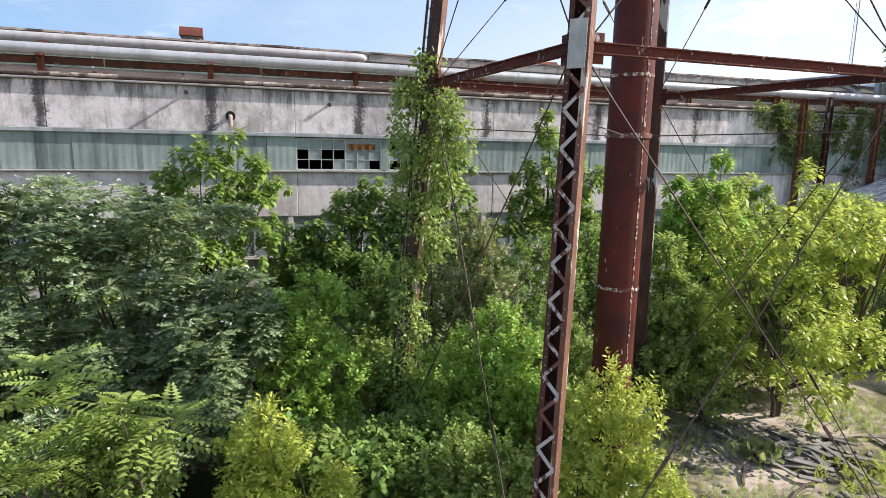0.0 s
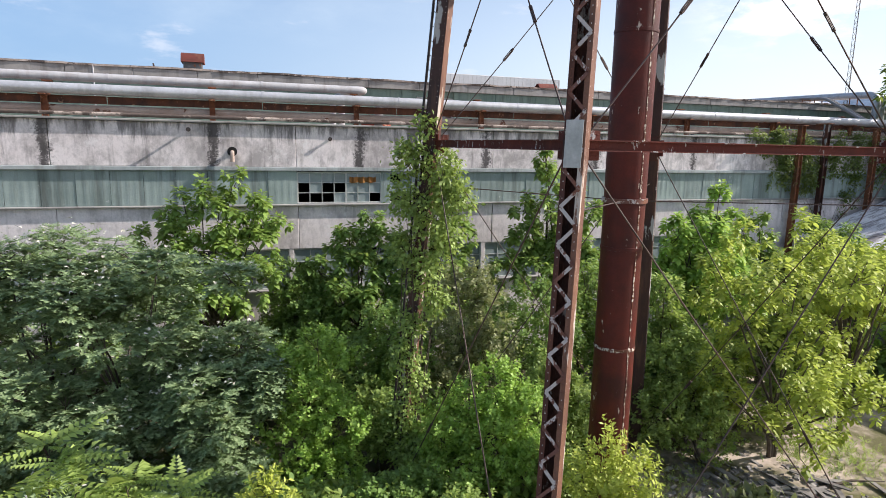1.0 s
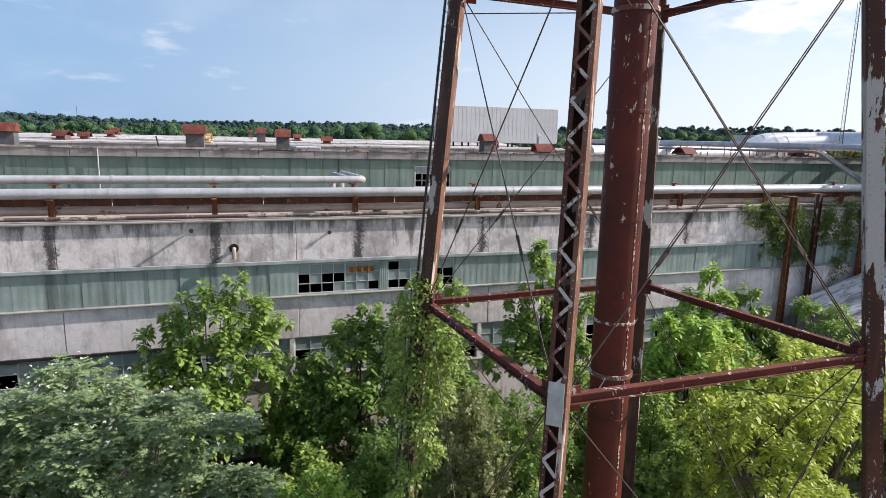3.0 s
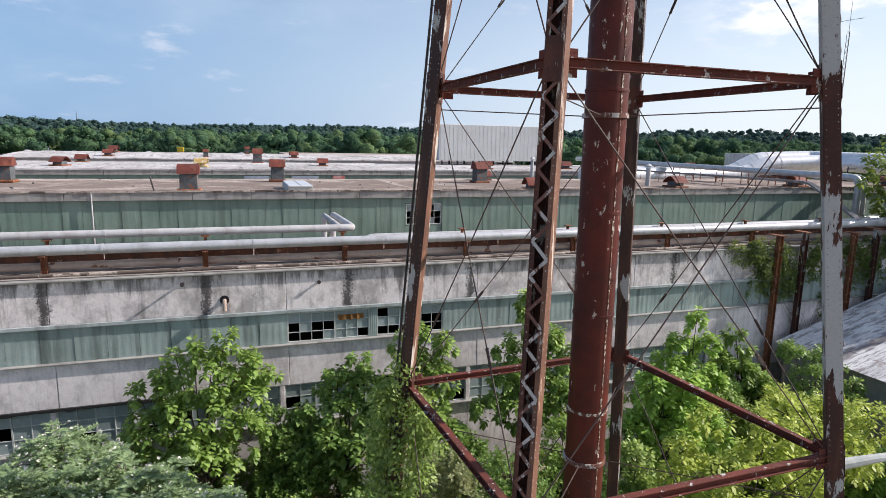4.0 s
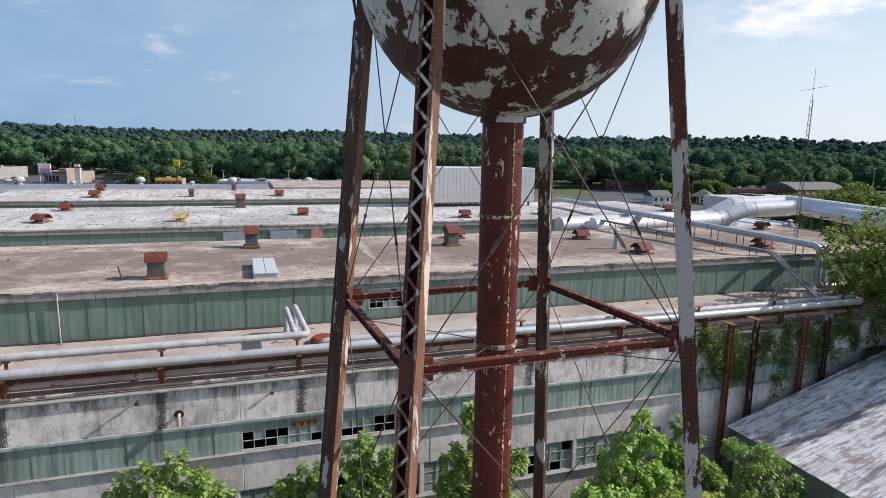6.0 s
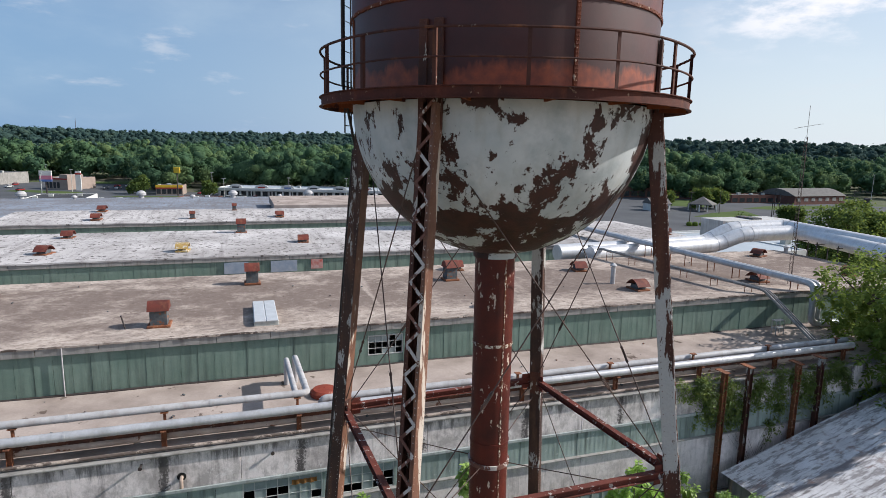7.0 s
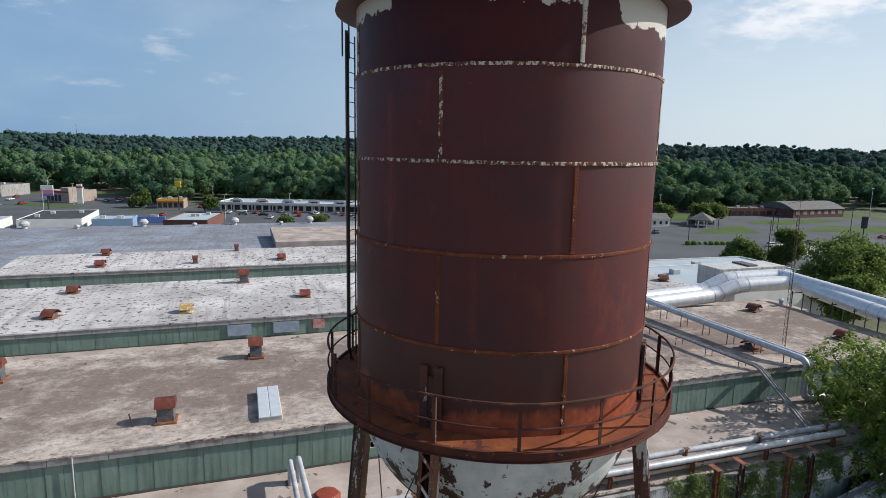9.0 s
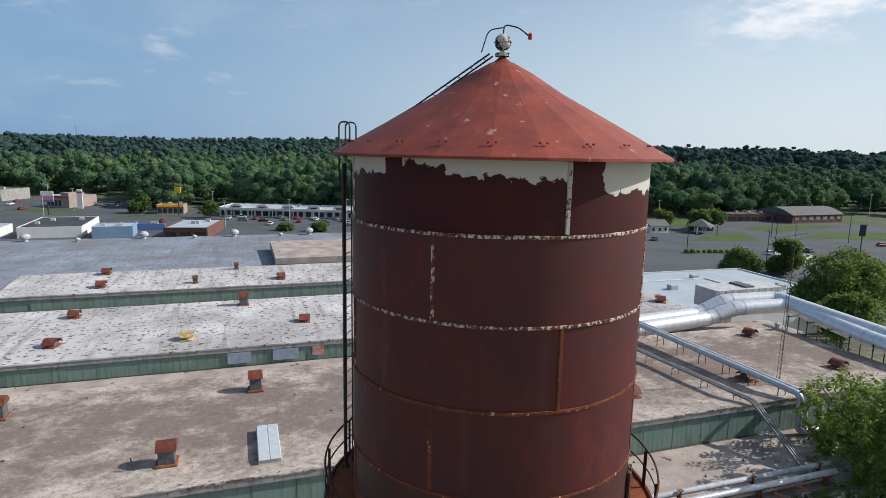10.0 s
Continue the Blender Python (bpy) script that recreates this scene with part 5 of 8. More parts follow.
def arrange(style, rng, c, d, per, spread, droop, flat):
    """Where the leaves of every clump sit and point: loose, along a shoot, hanging in a tuft, or as a flat spray."""
    n = len(c) * per
    cc, dd = np.repeat(c, per, axis=0), np.repeat(d, per, axis=0)
    jit = rng.normal(size=(n, 3))
    zz = np.array([0, 0, 1.0])
    if style == "shoot":
        s = np.repeat(unit(d * 0.55 + zz * 0.75 + rng.normal(size=d.shape) * 0.35), per, axis=0)
        t = np.tile((np.arange(per) + 0.5) / per, len(c))[:, None]
        side = unit(np.cross(s, jit))
        at = cc + s * (t - 0.35) * spread * 3.2 + side * spread * 0.22 * (1.1 - t)
        axis = unit(side + s * 0.55 - zz * droop + jit * 0.2)
        up = unit(zz * flat + s * 0.5 + rng.normal(size=(n, 3)) * 0.35)
        return at, axis, up, 1.15 - 0.45 * t[:, 0]
    if style in ("tuft", "spray"):
        a = np.tile(np.arange(per) * 2.399, len(c)) + np.repeat(rng.uniform(0, 6.283, len(c)), per)
        e = np.tile((np.arange(per) + 0.5) / per, len(c))
        h = np.stack([np.cos(a), np.sin(a), 0 * a], 1)
        rise = (0.45 - 1.5 * e if style == "tuft" else 0.30 - 0.55 * e)[:, None]
        at = cc + h * spread * 0.25 + zz * (spread * (0.6 - 1.5 * e) * (1.0 if style == "tuft" else 0.3))[:, None]
        axis = unit(h + dd * 0.45 + zz * (rise - droop) + jit * 0.16)
        up = unit(zz * flat + h * 0.45 + jit[:, ::-1] * 0.22)
        return at, axis, up, 0.75 + 0.4 * e
    at = cc + jit * spread * np.array([1, 1, 0.75])
    axis = unit(dd * np.array([1, 1, 0.5]) + rng.normal(size=(n, 3)) * 0.75 - zz * droop)
    up = unit(zz * flat + rng.normal(size=(n, 3)) * 0.5 + dd * 0.6)
    return at, axis, up, np.ones(n)


def tree(name, base, lobes, kind, material, size, clumps, per, spread, label, seed, droop=0.35, trunk_r=0.10, group="", category="tree", width=1.0, inner=0.62, bloom=0, flat=0.8, style="loose", stems=0):
    rng = np.random.default_rng(seed)
    base = Vector(base)
    root = thing(name, Matrix.Translation(base), label, category, group)
    lob = [(l[0] - base.x, l[1] - base.y, l[2] - base.z, *l[3:]) for l in lobes]
    c, d = crown_points(rng, lob, clumps, inner)
    at, axis, up, rel = arrange(style, rng, c, d, per, spread, droop, flat)
    keep = at[:, 2] > 0.05
    at, axis, up, rel = at[keep], axis[keep], up[keep], rel[keep]
    n = len(at)
    leaves("crown", at, axis, up, size * rel * (0.75 + 0.5 * rng.random(n)), kind, material, root, width)
    # trunk, limbs to the lobes and twigs to the clumps
    mid = np.mean([l[:2] for l in lob], axis=0)
    bm = bmesh.new()
    stems = stems or (1 if trunk_r > 0.06 else 3)
    for stem in range(stems):
        jit = rng.normal(size=2) * (0.0 if stems == 1 else 0.25)
        low = min(l[2] for l in lob)
        fork = Vector((mid[0] * 0.5 + jit[0], mid[1] * 0.5 + jit[1], max(low * 0.7, 0.25)))
        tube(bm, [(jit[0] * 0.3, jit[1] * 0.3, -0.15), (fork.x * 0.5, fork.y * 0.5, fork.z * 0.55), fork], [trunk_r, trunk_r * 0.85, trunk_r * 0.7], 8)
        for l in lob[stem::stems * (1 + len(lob) // 16)]:
            tip = Vector(l[:3]) + Vector((0, 0, l[5] * 0.3))
            mid_ = fork.lerp(tip, 0.5) + Vector(rng.normal(size=3) * 0.15)
            tube(bm, [fork, mid_, tip], [trunk_r * 0.6, trunk_r * 0.4, trunk_r * 0.15], 6)
    wood = part("trunk", bm, M["bark"], root, smooth=True)
    if trunk_r < 0.06:
        tagged(wood, kind="stuff")
    bm = bmesh.new()
    cen = np.array([l[:3] for l in lob])
    for p in c[:: max(1, len(c) // 60)]:
        k = int(np.argmin(np.linalg.norm(cen - p, axis=1)))
        a = Vector(cen[k]) - Vector((0, 0, lob[k][5] * 0.3))
        q = Vector(p)
        tube(bm, [a, a.lerp(q, 0.55) + Vector(rng.normal(size=3) * 0.07), q], [trunk_r * 0.22, trunk_r * 0.14, 0.006], 4)
    tagged(part("branchwork", bm, M["bark"], root), kind="stuff")
    if bloom:
        k = rng.choice(len(c), bloom)
        k = k[d[k, 2] > -0.1]
        leaves("blossoms", c[k] + d[k] * 0.10 + np.array([0, 0, 0.13]) + rng.normal(size=(len(k), 3)) * 0.10, unit(rng.normal(size=(len(k), 3))), unit(np.array([0, 0, 1.0]) + rng.normal(size=(len(k), 3)) * 0.3), rng.uniform(0.07, 0.12, len(k)), "clump", M["lf_bloom"], root)
    return root


def blob(x, y, z, r, h, n, rng, sq=0.75, lo=0.26, hi=0.44):
    """n lobes that make up an uneven crown of radius r and height h round (x, y, z)."""
    out = []
    for k in range(n):
        a, t = rng.uniform(0, 6.283), rng.uniform(-0.5, 0.5)
        q = r * 0.72 * math.sqrt(rng.uniform(0.1, 1)) * (1 - 0.5 * max(t, 0))
        s = r * rng.uniform(lo, hi)
        out.append((x + q * math.cos(a), y + q * math.sin(a), z + t * h, s, s, s * sq))
    return out


def knobs(rows, sq=0.85):
    """Lobes from rows of (x, y, z, radius)."""
    return [(x, y, z, r, r * 0.92, r * sq) for x, y, z, r in rows]


R_ = random.Random(5)
# mimosas: grey-green crowns of flat feathery sprays with pale blossom
for k, (x, y, z, r, h, n) in enumerate(((-11.0, 16.0, 4.9, 3.0, 4.6, 20), (-8.4, 15.4, 5.0, 2.6, 4.6, 19), (-6.2, 15.0, 4.8, 2.2, 4.4, 17), (-5.3, 14.4, 3.0, 1.8, 3.0, 11), (-8.8, 13.2, 3.0, 2.4, 3.2, 14), (-13.0, 13.6, 3.8, 2.6, 3.6, 13), (-14.8, 17.5, 4.8, 2.8, 4.4, 14), (-6.6, 12.4, 2.1, 1.9, 2.2, 10))):
    tree("mimosa_tree", (x, y, 0), blob(x, y, z, r, h, n + 6, R_, 0.62, 0.20, 0.36), "feather", M["lf_mimosa"], 0.31, 500, 11, 0.10, "spreading mimosa with feathery grey-green leaves and pale blossom", 30 + k, 0.05, trunk_r=0.065, group="mimosas", bloom=620 if z > 4.5 else 110, flat=1.1, style="spray", inner=0.45, width=1.6)
# broad-leaved trees along the wall, their leaves hanging in tufts
def paulownia(seed, base, mt, n, rows_):
    x, y = base
    tree("paulownia_tree", (x, y, 0), [(*l[:5], l[5] * (1.5 if l[3] < 0.5 else 1.0)) for l in knobs(rows_, 1.0)], "broad", M[mt], 0.27, int(n * 1.7), 15, 0.18, "young tree with large leaves hanging in tufts", seed, 0.10, trunk_r=0.08, group="young broad-leaved trees", flat=0.8, style="tuft", inner=0.55)


paulownia(50, (-8.6, 22.8), "lf_heart", 230, ((-8.05, 23.2, 8.75, 0.42), (-9.2, 22.9, 8.25, 0.40), (-9.9, 22.8, 7.9, 0.40), (-10.5, 22.8, 7.55, 0.35), (-7.2, 23.4, 7.75, 0.42), (-6.45, 23.8, 7.2, 0.40), (-8.6, 23.0, 7.3, 0.95), (-10.2, 22.8, 6.5, 0.85), (-11.5, 22.7, 6.4, 0.45), (-7.2, 23.3, 6.3, 0.85), (-9.0, 22.4, 5.6, 1.3), (-10.8, 22.4, 5.1, 1.0), (-7.2, 22.6, 4.9, 1.0), (-8.8, 22.2, 3.9, 1.5), (-10.6, 22.0, 3.7, 1.0)))
paulownia(51, (-3.4, 24.0), "lf_deep", 150, ((-3.0, 25.6, 7.0, 0.42), (-3.9, 25.0, 6.2, 0.75), (-2.6, 25.2, 6.0, 0.8), (-4.9, 23.9, 5.2, 0.6), (-3.4, 24.2, 5.0, 1.05), (-2.0, 24.6, 4.8, 0.9), (-4.2, 23.6, 4.0, 1.0), (-2.8, 23.6, 3.5, 1.2)))
paulownia(52, (-0.4, 24.4), "lf_heart", 150, ((-1.2, 24.9, 8.15, 0.36), (-0.4, 24.9, 8.75, 0.36), (0.8, 24.9, 8.0, 0.42), (-0.6, 24.8, 7.2, 0.8), (0.5, 24.8, 6.6, 0.8), (-1.6, 24.6, 6.0, 0.7), (0.0, 24.4, 5.2, 1.1), (-1.2, 24.2, 4.1, 1.1), (0.9, 24.2, 4.2, 1.0)))
paulownia(53, (4.8, 25.6), "lf_heart", 200, ((4.4, 26.0, 9.75, 0.34), (4.6, 26.0, 8.9, 0.5), (5.6, 26.1, 8.3, 0.5), (3.5, 25.9, 7.7, 0.42), (4.6, 25.8, 7.3, 0.8), (3.6, 25.6, 6.4, 0.7), (6.5, 26.0, 7.4, 0.6), (5.4, 25.6, 6.0, 0.95), (4.2, 25.2, 5.0, 1.0), (6.4, 25.4, 5.0, 1.0), (2.8, 25.0, 5.2, 0.7)))
paulownia(54, (10.0, 23.4), "lf_vivid", 170, ((9.4, 23.6, 7.0, 0.6), (10.8, 23.6, 7.2, 0.55), (9.8, 23.4, 6.0, 1.0), (11.2, 23.4, 5.8, 1.0), (10.2, 23.0, 4.8, 1.2), (8.6, 23.2, 5.0, 1.0), (12.3, 23.6, 4.8, 0.9)))
paulownia(55, (13.0, 28.6), "lf_vivid", 190, ((13.4, 29.0, 8.2, 0.38), (12.4, 28.9, 7.2, 0.5), (14.1, 29.2, 6.8, 0.6), (12.0, 28.6, 5.8, 0.8), (13.4, 28.7, 5.4, 1.0), (11.4, 28.4, 4.3, 1.0), (14.7, 28.8, 4.5, 1.0), (12.8, 28.0, 3.5, 1.2)))
paulownia(56, (16.9, 31.0), "lf_heart", 130, ((16.7, 31.5, 6.75, 0.42), (17.6, 31.6, 5.9, 0.5), (16.0, 31.2, 5.2, 0.65), (17.0, 31.0, 4.6, 0.9), (15.6, 30.6, 3.9, 0.9), (18.0, 30.8, 3.8, 0.9)))
paulownia(57, (-12.8, 21.0), "lf_heart", 90, ((-12.6, 21.4, 4.6, 0.6), (-13.6, 21.0, 4.0, 0.8), (-12.0, 20.8, 3.4, 0.9), (-13.0, 20.6, 2.6, 1.0)))
# leafy trees beside the rubble and below the shed
def mulberry(seed, base, mt, n, lob_):
    x, y = base
    tree("mulberry_tree", (x, y, 0), lob_, "oval", M[mt], 0.20, int(n * 1.9), 14, 0.17, "leafy young tree with yellow-green sunlit leaves" if mt == "lf_lime" else "leafy young tree with fresh green leaves", seed, 0.05, trunk_r=0.085, group="leafy young trees", flat=0.7, style="tuft", stems=3, inner=0.5)


mulberry(70, (11.4, 19.0), "lf_lime", 360, blob(11.2, 18.9, 4.3, 4.0, 5.6, 22, R_, 0.75, 0.13, 0.27) + knobs(((10.9, 18.3, 8.1, 0.5), (10.0, 19.5, 7.5, 0.6), (12.2, 18.6, 7.3, 0.6), (13.5, 19.5, 7.0, 0.65), (8.8, 19.0, 6.6, 0.55), (11.4, 18.6, 6.9, 0.8), (9.4, 18.2, 2.2, 0.8), (10.4, 17.8, 1.7, 0.7), (12.5, 18.0, 2.0, 0.8), (9.0, 18.8, 3.2, 0.8), (13.3, 18.4, 2.8, 0.8), (11.2, 17.6, 2.9, 0.7))))
mulberry(71, (15.2, 21.2), "lf_lime", 220, blob(15.0, 21.0, 4.8, 2.8, 5.0, 15, R_, 0.8, 0.16, 0.32))
mulberry(72, (8.3, 20.4), "lf_small", 200, blob(8.3, 20.4, 3.4, 1.9, 4.4, 9, R_, 0.9))
mulberry(73, (17.2, 24.8), "lf_lime", 200, blob(17.0, 24.8, 4.2, 2.3, 3.4, 10, R_, 0.8))
mulberry(74, (19.8, 28.6), "lf_deep", 260, knobs(((18.4, 29.0, 6.7, 0.6), (20.0, 29.2, 6.2, 0.7), (21.0, 29.6, 5.6, 0.6), (21.6, 28.8, 4.9, 0.55), (19.4, 28.6, 5.3, 1.1), (21.0, 28.4, 4.1, 0.9), (18.6, 28.2, 3.7, 1.1), (20.2, 27.8, 3.0, 1.2))))
mulberry(75, (20.6, 24.0), "lf_vivid", 170, knobs(((20.8, 24.2, 4.2, 0.7), (20.0, 23.8, 3.4, 0.9), (21.6, 24.0, 3.2, 0.8), (20.8, 23.4, 2.2, 1.2), (19.2, 24.4, 2.6, 1.0))))
mulberry(76, (14.4, 25.6), "lf_broad", 200, blob(14.4, 25.6, 3.8, 2.2, 3.4, 10, R_, 0.9))
# bushes of upright shoots
def bush(seed, mt, s, n, rows_):
    x, y = rows_[-1][0], rows_[-1][1]
    tree("bush", (x, y, 0), knobs(rows_, 1.1), "small", M[mt], s * 1.2, int(n * 2.4), 20, 0.14, {"lf_yellow": "bright yellow-green bush in the sun", "lf_grey": "grey-green bush of small leaves"}.get(mt, "dense overgrown bush with small green leaves"), seed, 0.05, trunk_r=0.04, group="bushes", category="bush", style="shoot", width=0.8 if mt == "lf_yellow" else 1.3, flat=0.5, inner=0.45)


bush(90, "lf_vivid", 0.105, 260, ((-4.0, 15.0, 4.5, 0.40), (-3.2, 15.0, 5.05, 0.42), (-2.6, 15.0, 4.8, 0.38), (-3.4, 14.8, 3.7, 0.75), (-2.6, 14.8, 3.0, 0.7), (-3.7, 14.6, 2.4, 0.85), (-2.8, 14.4, 1.5, 0.95)))
bush(91, "lf_grey", 0.11, 220, ((0.4, 18.2, 5.9, 0.5), (1.1, 18.2, 6.05, 0.45), (1.6, 18.2, 5.1, 0.65), (0.5, 18.0, 4.6, 0.8), (1.4, 17.9, 3.7, 0.9), (0.5, 17.7, 2.7, 1.0)))
bush(92, "lf_vivid", 0.105, 280, ((1.5, 14.6, 4.3, 0.5), (2.2, 14.6, 3.6, 0.55), (0.8, 14.6, 3.5, 0.65), (0.1, 14.5, 2.9, 0.65), (1.5, 14.3, 2.8, 0.85), (2.2, 14.2, 2.1, 0.8), (0.6, 14.1, 1.7, 1.0)))
bush(93, "lf_yellow", 0.115, 240, ((3.5, 11.6, 4.15, 0.34), (3.0, 11.6, 3.5, 0.45), (4.1, 11.6, 3.4, 0.48), (3.5, 11.4, 2.8, 0.75), (2.9, 11.3, 2.0, 0.65), (4.2, 11.3, 1.9, 0.65), (3.6, 11.1, 1.1, 0.85)))
bush(94, "lf_yellow", 0.115, 170, ((-3.3, 10.6, 3.6, 0.24), (-3.7, 10.6, 2.9, 0.36), (-2.9, 10.6, 2.95, 0.38), (-3.4, 10.4, 2.1, 0.62), (-1.9, 10.4, 2.4, 0.28), (-2.1, 10.2, 1.5, 0.5)))
bush(95, "lf_small", 0.10, 210, ((0.6, 11.6, 2.25, 0.55), (-0.2, 11.6, 1.6, 0.6), (1.5, 11.5, 2.0, 0.55), (0.7, 11.4, 1.2, 0.9)))
bush(96, "lf_small", 0.11, 200, ((-6.1, 10.4, 3.1, 0.5), (-5.6, 10.2, 2.5, 0.6), (-6.7, 10.2, 2.4, 0.6), (-6.1, 10.0, 1.7, 0.9)))
bush(97, "lf_deep", 0.11, 200, ((-1.6, 17.6, 4.6, 0.7), (-1.0, 17.4, 3.8, 0.8), (-2.2, 17.4, 3.4, 0.9), (-1.5, 17.0, 2.4, 1.1)))
bush(98, "lf_small", 0.11, 200, ((3.3, 16.6, 3.6, 0.6), (3.9, 16.6, 2.8, 0.7), (2.8, 16.4, 2.6, 0.8), (3.4, 16.2, 1.6, 1.0)))
bush(99, "lf_deep", 0.12, 220, ((-5.7, 23.4, 3.0, 0.8), (-5.0, 23.2, 2.4, 0.9), (-6.3, 23.0, 2.2, 0.9), (-5.6, 22.6, 1.3, 1.1)))
bush(100, "lf_deep", 0.12, 200, ((-6.2, 23.8, 4.7, 0.7), (-5.2, 24.0, 4.4, 0.8), (-5.9, 23.6, 3.6, 1.0), (-4.9, 23.6, 3.0, 1.0)))
bush(101, "lf_deep", 0.12, 200, ((1.8, 23.6, 3.4, 0.9), (2.6, 23.4, 2.6, 1.0), (1.2, 23.2, 2.2, 1.0), (2.0, 22.8, 1.3, 1.2)))
bush(102, "lf_deep", 0.11, 200, ((3.2, 20.2, 5.0, 0.7), (2.4, 20.0, 4.0, 0.9), (3.9, 20.0, 3.6, 1.0), (3.2, 19.6, 2.4, 1.2)))
bush(103, "lf_heart", 0.12, 200, ((5.6, 22.4, 5.0, 0.8), (4.8, 22.2, 3.8, 1.0), (6.2, 22.2, 3.4, 1.0), (5.4, 21.8, 2.2, 1.3)))
bush(104, "lf_small", 0.11, 220, ((7.6, 19.0, 3.0, 0.8), (8.4, 18.8, 2.2, 0.9), (7.2, 18.6, 1.6, 1.0), (8.8, 18.4, 1.1, 0.9)))
bush(105, "lf_deep", 0.11, 200, ((6.9, 20.8, 3.6, 0.8), (6.4, 20.6, 2.6, 1.0), (7.4, 20.4, 1.8, 1.1)))
bush(106, "lf_small", 0.10, 160, ((12.9, 20.4, 2.2, 0.8), (13.6, 20.2, 1.5, 0.9), (12.2, 20.2, 1.2, 0.9), (10.2, 20.6, 1.4, 1.0)))
bush(107, "lf_lime", 0.10, 120, ((5.0, 12.2, 1.0, 0.5), (5.5, 12.6, 0.6, 0.5), (4.7, 11.6, 0.6, 0.5)))
bush(108, "lf_deep", 0.11, 160, ((-0.6, 13.0, 1.8, 0.8), (0.3, 12.8, 1.4, 0.8), (-1.4, 12.6, 1.5, 0.9)))
bush(109, "lf_small", 0.11, 160, ((-1.4, 15.4, 2.2, 0.5), (-0.4, 15.6, 1.8, 0.8), (-1.9, 16.0, 2.4, 0.8)))
bush(112, "lf_deep", 0.12, 170, ((-6.9, 24.9, 2.6, 0.8), (-6.2, 25.0, 1.9, 0.9), (-7.4, 24.7, 1.6, 0.9), (-6.8, 24.5, 0.9, 1.0)))
bush(113, "lf_heart", 0.12, 170, ((-4.2, 25.8, 3.2, 0.7), (-3.4, 26.0, 2.3, 0.9), (-4.8, 25.4, 2.0, 0.9), (-4.0, 25.2, 1.0, 1.0)))
bush(114, "lf_deep", 0.12, 170, ((0.9, 26.4, 3.0, 0.8), (1.8, 26.6, 2.3, 0.9), (0.2, 26.0, 1.8, 0.9), (1.2, 25.8, 0.9, 1.0)))
bush(115, "lf_deep", 0.12, 170, ((-9.6, 24.2, 2.6, 0.8), (-8.8, 24.4, 1.9, 0.9), (-10.6, 23.8, 1.8, 0.9), (-9.6, 23.6, 0.9, 1.0)))
# undergrowth that fills the gaps
for k in range(26):
    x, y = R_.uniform(-17, 6.5), R_.uniform(11.5, 25)
    if y < 16.5:
        x = min(x, 2.5)
    if k > 18:
        x, y = R_.uniform(9, 20), R_.uniform(22, 27)
    mt = ("lf_deep", "lf_small", "lf_broad", "lf_deep")[k % 4]
    tree("bush", (x, y, 0), blob(x, y, R_.uniform(0.9, 1.5), R_.uniform(1.3, 1.9), R_.uniform(1.2, 2.0), 6, R_, 1.0), "oval", M[mt], 0.25, 150, 14, 0.20, "dense green undergrowth bush", 200 + k, 0.1, trunk_r=0.04, group="undergrowth", category="bush", style="shoot")
# sumacs with long paired leaves
for k, rows_ in enumerate((((-6.75, 9.6, 4.75, 0.42), (-6.2, 9.5, 4.3, 0.4)), ((-5.5, 9.7, 4.15, 0.4), (-4.95, 9.8, 3.8, 0.35)), ((-6.7, 9.2, 3.5, 0.45), (-5.8, 9.3, 3.3, 0.45)))):
    tree("sumac_bush", (rows_[0][0], rows_[0][1], 0), knobs(rows_, 0.7), "leafy", M["lf_sumac"], 0.92, 4, 9, 0.10, "sumac with long arching paired leaves", 120 + k, 0.05, trunk_r=0.05, group="sumacs", category="bush", flat=1.6, style="spray", width=1.1)
# creeper on a leg of the tower
foot = Vector((CX, CY, 0)) + leg_at("left", 0.0)
VINE = ((-0.45, 15.1, 10.7, 0.30), (-0.85, 15.1, 9.9, 0.45), (0.0, 15.0, 9.6, 0.50), (0.35, 15.0, 8.95, 0.42), (-0.95, 15.1, 8.9, 0.42), (-0.3, 14.9, 8.5, 0.48), (0.1, 15.0, 7.85, 0.36), (-1.0, 15.1, 7.7, 0.36), (-0.5, 15.0, 7.1, 0.46), (-0.15, 15.0, 6.2, 0.36), (-0.7, 15.1, 5.6, 0.32), (-0.9, 15.1, 4.7, 0.42), (-0.7, 15.1, 3.9, 0.30), (-1.0, 15.2, 3.0, 0.38), (-0.6, 15.0, 2.1, 0.65))
tree("creeper", foot, knobs([(x, y, z, r * 0.72) for x, y, z, r in VINE], 1.4), "small", M["lf_small"], 0.12, 640, 14, 0.13, "thick green creeper climbing a tower leg", 140, 0.7, trunk_r=0.04, category="creeper", width=1.25)
# tall tree beside the far end of the building
tree("oak_tree", (38.2, 41.2, 0), blob(37.8, 41.0, 12.0, 8.6, 10.0, 40, random.Random(3), 0.8), "oval", M["lf_oak"], 0.37, 2900, 13, 0.32, "tall dark oak beside the factory", 150, 0.15, trunk_r=0.35, group="tall trees", style="tuft")


# ---- far woods ----
def wood_edge(x):
    """How far off the woods begin: behind car parks, roads and lawns."""
    if x < -190:
        return 378 + 5 * math.sin(x / 9.0)
    if x < -145:
        return 372 - (x + 190) * 1.5
    if x < -128:
        return 312
    if x < -108:
        return 366
    if x < 40:
        return 316 + 9 * math.sin(x / 37.0) + 5 * math.sin(x / 13.0 + 2)
    return 342 + 14 * math.sin(x / 31.0)


